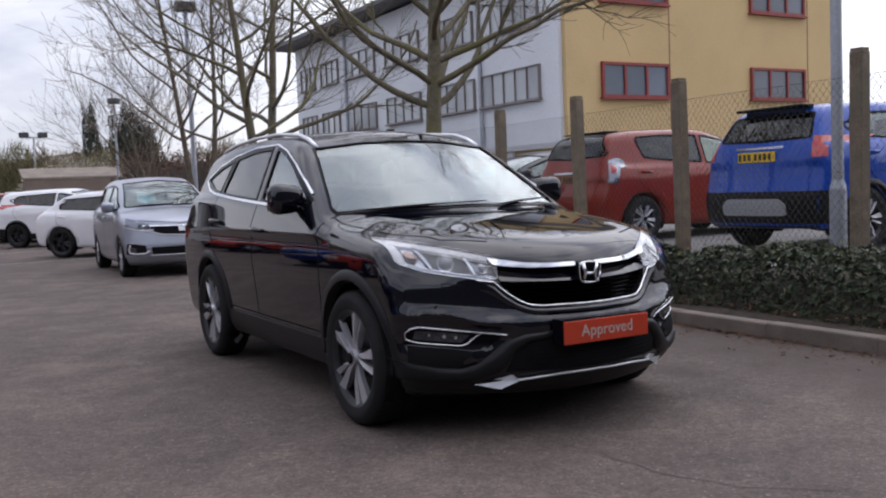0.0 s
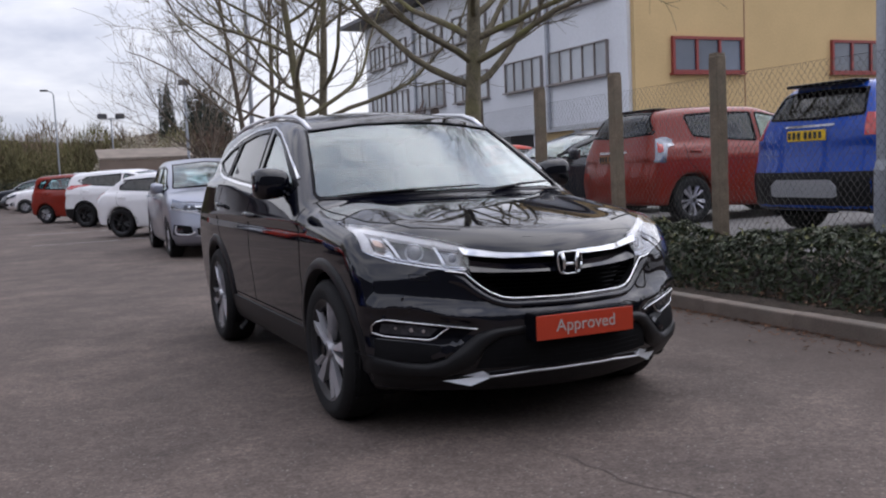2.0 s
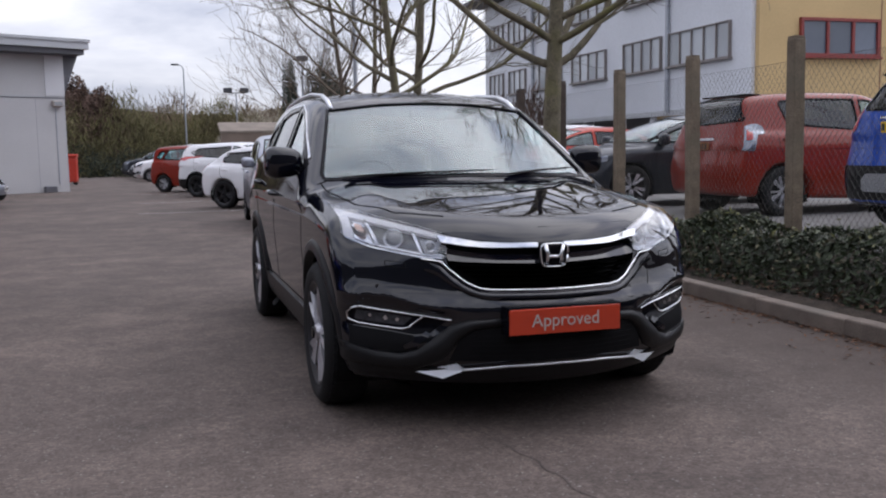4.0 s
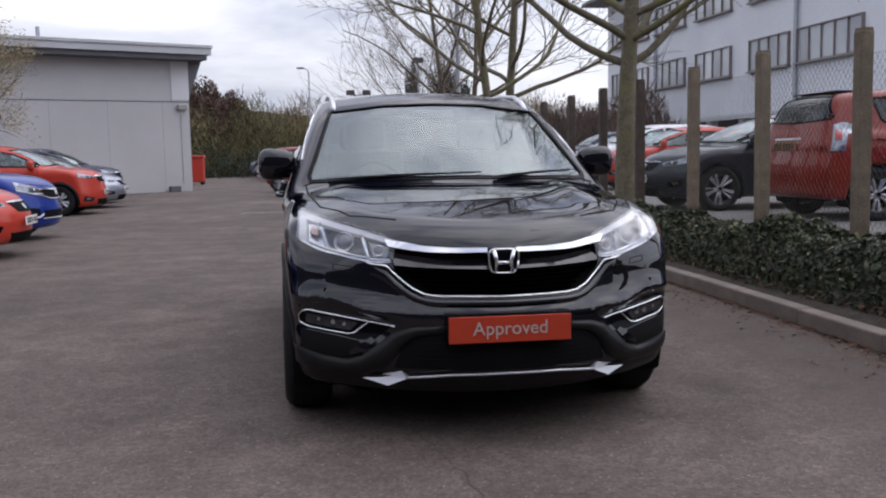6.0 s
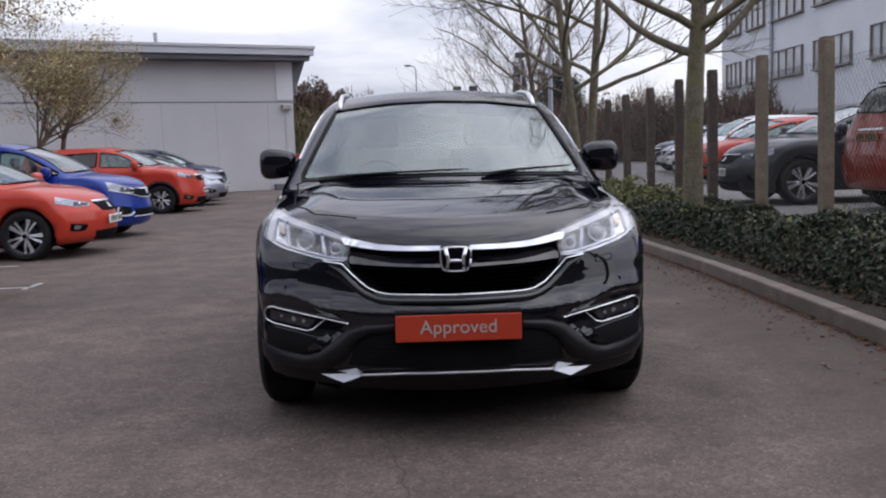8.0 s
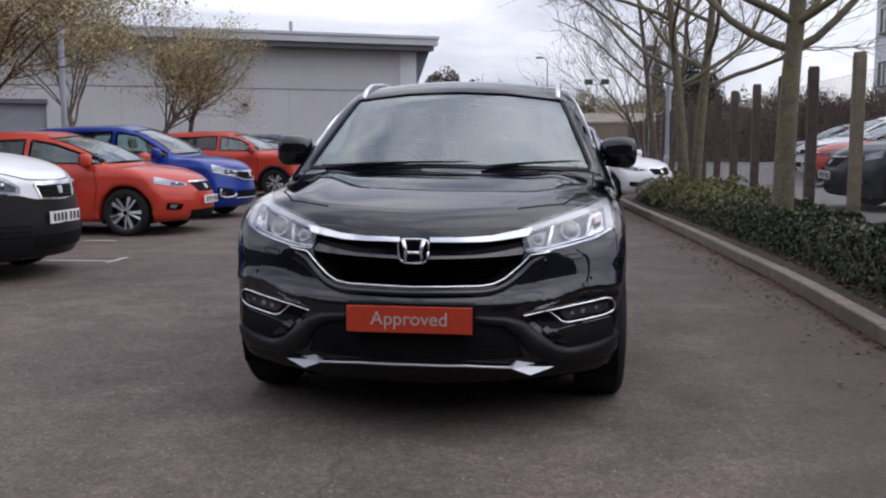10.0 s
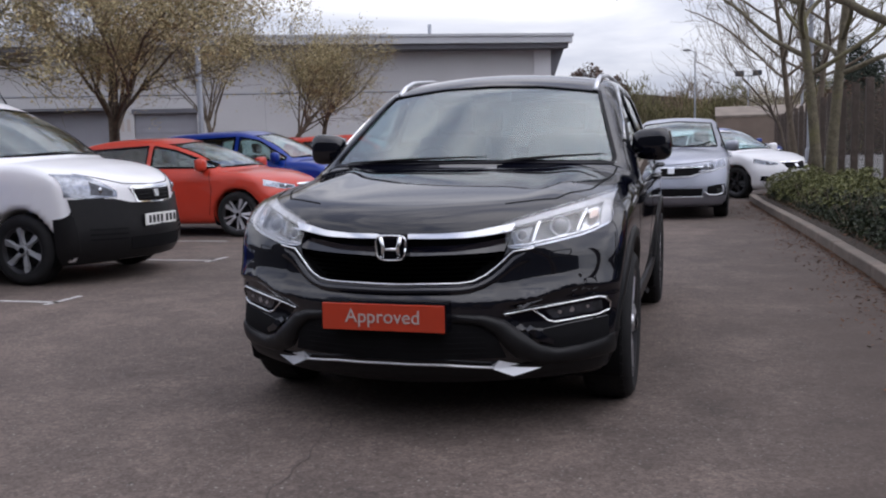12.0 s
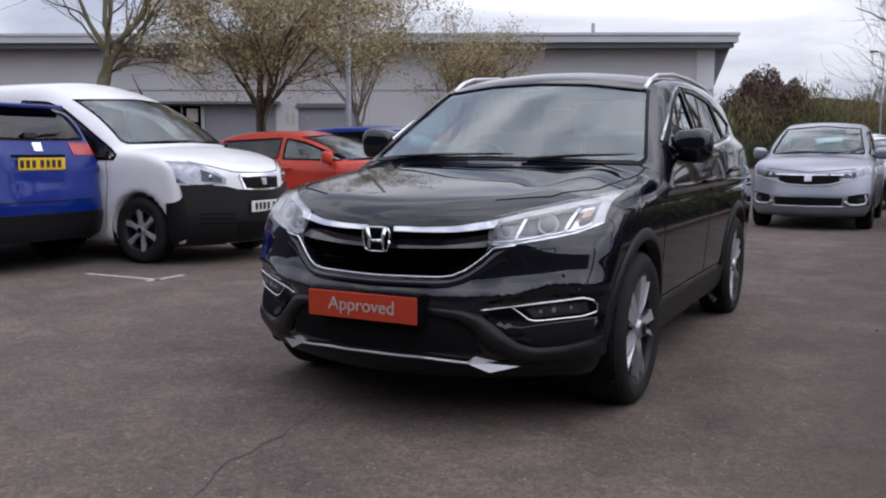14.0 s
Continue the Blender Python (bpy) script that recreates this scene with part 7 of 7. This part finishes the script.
def bright_mouth(car, s):
    """Bright trims and shut line on the hatchback's front."""
    F = solid_car(s)
    for m in (-1, 1):
        part("bumper_trim", rail(F, [(m * 0.735, 0.515), (m * 0.755, 0.45), (m * 0.745, 0.395), (m * 0.66, 0.372), (m * 0.54, 0.378), (m * 0.485, 0.42)], "front", 0.015, 0.014, 24), M["silver_trim"], car, "bright lower bumper trim", True)
        part("lamp_trim", rail(F, [(m * 0.40, 0.735), (m * 0.60, 0.738), (m * 0.79, 0.788)], "front", 0.007, 0.010, 16), M["silver_trim"], car, "", True)
    part("bumper_trim", rail(F, [(-0.47, 0.352), (0.47, 0.352)], "front", 0.010, 0.010, 20), M["silver_trim"], car, "", True)
    part("grille_trim", rail(F, [(-0.60, 0.738), (-0.44, 0.706), (-0.28, 0.658), (0, 0.646), (0.28, 0.658), (0.44, 0.706), (0.60, 0.738)], "front", 0.009, 0.012, 50), M["silver_trim"], car, "bright grille surround", True)
    part("bonnet_gap", strip(F, [(-0.60, 0.885), (0, 0.835), (0.60, 0.885)], "front", 0.008, 0.002, 30), M["deep"], car)


bright_mouth(hatch, HATCH)
again(hatch, pose(-4.55, 11.9, 0, 0, 0, 90), M["blue_paint"], M["silver_paint"], "bright blue hatchback parked nose out in the row")
again(hatch, bay(-1.3, 29.2, 40, HATCH), M["rust_paint"], M["silver_paint"], "red hatchback parked with its tail out")
again(hatch, pose(-2.6, 44.0, 0, 0, 0, -90), M["white_paint"], M["silver_paint"], "white hatchback parked far down the lot")
again(hatch, pose(6.8, 20.2, 0.32, 0, 0, -90), M["white_paint"], M["silver_paint"], "white hatchback behind the chain-link fence")
again(hatch, pose(8.4, 28.2, 0.32, 0, 0, -90), M["navy_paint"], M["silver_paint"], "dark hatchback far along the fence")

# low sporting hatchback
SPORT = lines_of(4.30, 0.885, 1.45, 0.88, 3.52, 0.325, 0.84, 0.95, 0.98, 2.0, 3.75, 0.96, rear="fast", nose_len=0.24, plate_f=0.48, plate_r=0.82, quarter=False, spokes=5, tumble=0.42, **face(0.80, 0.885, 0.10, 0.40, 0.26), **stern(0.86, 1.02, 0.45, 0.85))
SPORT["rim"] = 0.236
SPORT["front"] = [([(0.56, 0.43), (0.70, 0.455), (0.78, 0.46)], [(0.60, 0.36), (0.70, 0.355), (0.79, 0.37)], M["gloss_black"], "fog_nest"),
                  ([(0.64, 0.425), (0.74, 0.44)], [(0.68, 0.375), (0.745, 0.385)], M["lamp_silver"], "fog_lamp")]
sport, _ = build_car("sports_hatchback", SPORT, M["orange_paint"], "orange-red sporting hatchback parked nose out beside the van", h=0.05, tint=M["tint"])
park(sport, pose(-4.25, 9.05, 0, 0, 0, 90))
again(sport, bay(-0.07, 18.2, 42, SPORT), M["white_paint"], M["orange_paint"], "white sporting hatchback with dark wheels in an angled bay", True)
again(sport, pose(-5.2, 21.7, 0, 0, 0, 90), M["silver_paint"], M["orange_paint"], "low silver hatchback by the grey unit")
again(sport, pose(4.45, 9.75, 0.32, 0, 0, -90), M["grey_paint"], M["orange_paint"], "dark grey car facing the chain-link fence")
again(sport, pose(6.2, 17.2, 0.32, 0, 0, -90), M["orange_paint"], M["orange_paint"], "orange-red hatchback behind the chain-link fence")
again(sport, pose(7.4, 22.9, 0.32, 0, 0, -90), M["white_paint"], M["orange_paint"], "white car farther along the fence")
again(sport, pose(7.9, 25.5, 0.32, 0, 0, -90), M["silver_paint"], M["orange_paint"], "silver car farther along the fence")
again(sport, pose(-2.9, 48.0, 0, 0, 0, -90), M["grey_paint"], M["orange_paint"], "dark car parked far down the lot")

# crossover
CROSS = lines_of(4.32, 0.885, 1.61, 0.86, 3.47, 0.34, 1.00, 0.98, 1.12, 1.90, 3.95, 1.09, rear="hatch", clad=0.05, plate_f=0.52, plate_r=1.01, quarter=False, rise=0.08, tumble=0.46, **face(0.96, 0.885, 0.11, 0.40, 0.30, 0.36), **stern(1.09, 1.21, 0.38, 0.90))
CROSS["taper"] = curve((0.0, 0.03), (0.9, 0.0), (3.3, 0.0), (3.9, 0.05), (4.32, 0.16))
CROSS["back"] = ([(-0.46, 1.49), (0, 1.51), (0.46, 1.49)], [(-0.60, 1.245), (0, 1.235), (0.60, 1.245)])
CROSS["mid"] = CROSS["mid"] + [([(-0.80, 0.545), (0.80, 0.545)], [(-0.80, 0.30), (0.80, 0.30)], M["plastic"], "rear_bumper_cladding", "rear"),
                               ([(-0.30, 1.095), (0.30, 1.095)], [(-0.30, 1.07), (0.30, 1.07)], M["gloss_black"], "tailgate_handle", "rear")]
for side_view in ("left", "right"):
    CROSS["mid"].append(([(3.86, 0.545), (4.05, 0.545), (4.22, 0.545)], [(3.86, 0.25), (4.05, 0.25), (4.20, 0.29)], M["plastic"], "bumper_corner", side_view, 0.010))
cross, FC = build_car("crossover", CROSS, M["orange_paint"], "orange crossover parked nose out near the grey unit", h=0.05, tint=M["tint"])
part("roof_spoiler", box(bmesh.new(), -0.44, 0.44, 3.86, 4.06, 1.535, 1.572, 0.014), M["orange_paint"], cross)
rw = cast(FC, along([(0.06, 1.265), (-0.12, 1.285), (-0.30, 1.295)], 8), "rear")
part("rear_wiper", tube(bmesh.new(), [(p[0], p[1] + 0.02, p[2]) for p in rw], 0.010, 6), M["plastic"], cross, "", True)
part("wiper_hub", patch(FC, [(-0.02, 1.29), (0.12, 1.29)], [(-0.02, 1.245), (0.12, 1.245)], "rear", 0.03, 0.03, 4, 3), M["plastic"], cross, "", True)
part("tailgate_badge", patch(FC, [(-0.05, 1.205), (0.05, 1.205)], [(-0.045, 1.125), (0.045, 1.125)], "rear", 0.016, 0.016, 4, 3), M["chrome"], cross, "small chrome badge", True)
part("tailgate_gap", strip(FC, [(-0.60, 0.66), (0.60, 0.66)], "rear", 0.010, 0.002, 20), M["deep"], cross)
park(cross, pose(-5.15, 18.85, 0, 0, 0, 90))
blue_x = again(cross, pose(-9.50, 2.80, 0, 0, 0, -90), M["deep_blue_paint"], M["orange_paint"], "deep blue crossover parked tail out beside the van")
again(cross, bay(-0.4, 24.5, 40, CROSS), M["white_paint"], M["orange_paint"], "white SUV parked with its tail out", True)
again(cross, bay(0.2, 27.4, 40, CROSS), M["blue_paint"], M["orange_paint"], "blue crossover parked with its tail out")
again(cross, pose(-5.2, 82.0, 0, 0, 0, 0), M["white_paint"], M["orange_paint"], "white crossover facing the lot far away")
again(cross, pose(-5.7, 24.4, 0, 0, 0, 90), M["navy_paint"], M["orange_paint"], "dark blue crossover by the grey unit")
again(cross, pose(-3.4, 52.5, 0, 0, 0, -90), M["grey_paint"], M["orange_paint"], "dark crossover at the end of the lot")

# taller blue crossover behind the fence
TALL = lines_of(4.28, 0.89, 1.70, 0.86, 3.42, 0.35, 1.02, 0.98, 1.15, 1.90, 3.82, 1.15, rear="hatch", clad=0.05, plate_r=1.08, quarter=False, rise=0.08, tumble=0.42, **stern(1.05, 1.28, 0.66, 0.92))
TALL["mid"] = [([(-0.84, 0.69), (0.84, 0.69)], [(-0.82, 0.29), (0.82, 0.29)], M["plastic"], "rear_bumper_cladding", "rear"),
               ([(-0.44, 0.545), (-0.36, 0.610), (0.36, 0.610), (0.44, 0.545)], [(-0.44, 0.44), (-0.40, 0.425), (0.40, 0.425), (0.44, 0.44)], M["steel_hub"], "skid_plate", "rear", 0.022),
               ([(-0.33, 1.19), (0.33, 1.19)], [(-0.33, 1.165), (0.33, 1.165)], M["chrome"], "tailgate_trim", "rear"),
               ]
for side_view in ("left", "right"):
    TALL["mid"].append(([(3.82, 0.69), (4.0, 0.69), (4.17, 0.69)], [(3.82, 0.25), (4.0, 0.25), (4.15, 0.29)], M["plastic"], "bumper_corner", side_view, 0.010))
tall, _ = build_car("crossover", TALL, M["bright_blue_paint"], "bright blue crossover backed up to the chain-link fence", h=0.05, tint=M["tint"])
part("roof_spoiler", box(bmesh.new(), -0.47, 0.47, 3.80, 4.00, 1.610, 1.645, 0.012), M["gloss_black"], tall, "black roof spoiler")
park(tall, pose(9.68, 3.80, 0.32, 0, 0, 90))

# people carrier
CARRIER = lines_of(4.40, 0.885, 1.63, 0.90, 3.62, 0.325, 0.98, 0.90, 1.08, 1.95, 3.98, 1.05, rear="hatch", plate_r=0.92, rise=0.05, quarter=False, **stern(0.92, 1.24, 0.66, 0.88))
CARRIER["behind"] = []
CARRIER["back"] = ([(-0.50, 1.525), (0, 1.545), (0.50, 1.525)], [(-0.69, 1.235), (0, 1.205), (0.69, 1.235)])
CARRIER["sides"][1] = ([(2.43, 1.505), (3.10, 1.510), (3.60, 1.480)], [(2.43, 1.105), (3.10, 1.150), (3.52, 1.195)])
for side_view in ("left", "right"):
    CARRIER.setdefault("mid", []).append(([(3.885, 1.150), (3.96, 1.190), (4.05, 1.190), (4.14, 1.165)], [(3.890, 1.070), (4.02, 1.045), (4.08, 0.845), (4.23, 0.855)], M["lamp_pale"], "tail_light", side_view, 0.012))
    CARRIER["mid"].append(([(4.06, 1.12), (4.13, 1.11)], [(4.10, 0.99), (4.17, 0.98)], M["red_lens"], "lamp_core", side_view, 0.016))
carrier, FR = build_car("people_carrier", CARRIER, M["rust_paint"], "dark red people carrier backed up to the chain-link fence", h=0.05, tint=M["tint"])
dress(carrier, M["pl_dull"], M["pl_yellow"])
part("roof_spoiler", box(bmesh.new(), -0.48, 0.48, 3.74, 3.98, 1.570, 1.592, 0.010), M["gloss_black"], carrier, "black roof spoiler")
part("tailgate_trim", strip(FR, [(-0.30, 1.005), (0.30, 1.005)], "rear", 0.026, 0.014, 16), M["silver_trim"], carrier, "bright strip above the plate")
park(carrier, pose(9.72, 7.20, 0.32, 0, 0, 90))

# panel van
VAN = lines_of(4.38, 0.905, 1.90, 0.92, 3.65, 0.335, 1.01, 0.95, 1.19, 2.22, 4.2, 1.16, rear="van", nose_len=0.16, clad=0.0, plate_f=0.57, hubcap=True, spokes=6, tumble=0.20, rim_label="grey steel wheel trim", mirror_mat=M["plastic"], handle_mat=M["plastic"], r_roof=0.16, **face(0.945, 0.905, 0.16, 0.40, 0.24, 0.42, False))
VAN["mid"] = VAN["mid"] + [([(-0.85, 0.80), (-0.48, 0.785), (-0.36, 0.745), (0, 0.725), (0.36, 0.745), (0.48, 0.785), (0.85, 0.80)], [(-0.80, 0.222), (0, 0.222), (0.80, 0.222)], M["plastic"], "bumper", "front", 0.016)]
VAN["lamp"] = ([(0.45, 0.855), (0.52, 0.915), (0.65, 1.015), (0.858, 1.035)], [(0.46, 0.800), (0.60, 0.797), (0.70, 0.797), (0.866, 0.822)])
VAN["screen"] = ([(-0.665, 1.672), (0, 1.70), (0.665, 1.672)], [(-0.75, 1.205), (0, 1.225), (0.75, 1.205)])
VAN["mirror"] = (1.74, 1.20)
VAN["tint_from"] = 0.0
VAN["sides"] = [([(1.21, 1.085), (1.70, 1.37), (2.03, 1.552), (2.31, 1.643), (2.72, 1.665)], [(1.21, 1.045), (1.70, 1.047), (2.03, 1.05), (2.31, 1.055), (2.72, 1.06)])]
VAN["mid"] = [q for q in VAN["mid"] if q[3] not in ("lower_grille", "badge")]
for side_view in ("left", "right"):
    VAN["mid"].append(([(0.22, 0.80), (0.35, 0.80), (0.40, 0.655), (0.45, 0.63), (0.54, 0.62)], [(0.22, 0.20), (0.35, 0.20), (0.42, 0.20), (0.47, 0.20), (0.54, 0.20)], M["plastic"], "bumper_corner", side_view, 0.012))
van, FV = build_car("panel_van", VAN, M["white_paint"], "white panel van with a black plastic bumper", h=0.05, tint=M["tint"], rims=M["steel_hub"])
park(van, pose(-3.95, 4.50, 0, 0, 0, 90))
part("aerial", tube(bmesh.new(), [(0.35, 2.05, 1.78), (0.35, 2.12, 1.88), (0.35, 2.20, 2.02)], [0.010, 0.006, 0.004], 6), M["plastic"], van, "thin roof aerial", True)
part("bonnet_badge", patch(FV, [(-0.035, 0.85), (0.035, 0.85)], [(-0.03, 0.785), (0.03, 0.785)], "front", 0.02, 0.02, 4, 3), M["satin"], van, "", True)
# chrome round the van's grille, dark slots in its bumper
part("grille_trim", strip(FV, [(-0.31, 0.885), (0, 0.89), (0.31, 0.885), (0.26, 0.742), (0, 0.735), (-0.26, 0.742), (-0.31, 0.885)], "front", 0.020, 0.012, 60), M["chrome"], van, "chrome grille surround")
for k in range(3):
    part("grille_slat", strip(FV, [(-0.25, 0.85 - 0.035 * k), (0.25, 0.85 - 0.035 * k)], "front", 0.007, 0.011, 16), M["plastic"], van)
for m in (-1, 1):
    for k in range(3):
        part("bumper_slot", strip(FV, [(m * 0.42, 0.50 - 0.045 * k), (m * 0.74, 0.51 - 0.045 * k)], "front", 0.016, 0.018, 14), M["deep"], van)
part("lower_grille", patch(FV, [(-0.40, 0.42), (0.40, 0.42)], [(-0.38, 0.30), (0.38, 0.30)], "front", 0.019, 0.02, 14, 3), M["deep"], van, "dark lower grille", True)
part("bonnet_gap", strip(FV, [(-0.70, 1.03), (-0.35, 0.92), (0, 0.905), (0.35, 0.92), (0.70, 1.03)], "front", 0.008, 0.002, 30), M["deep"], van)
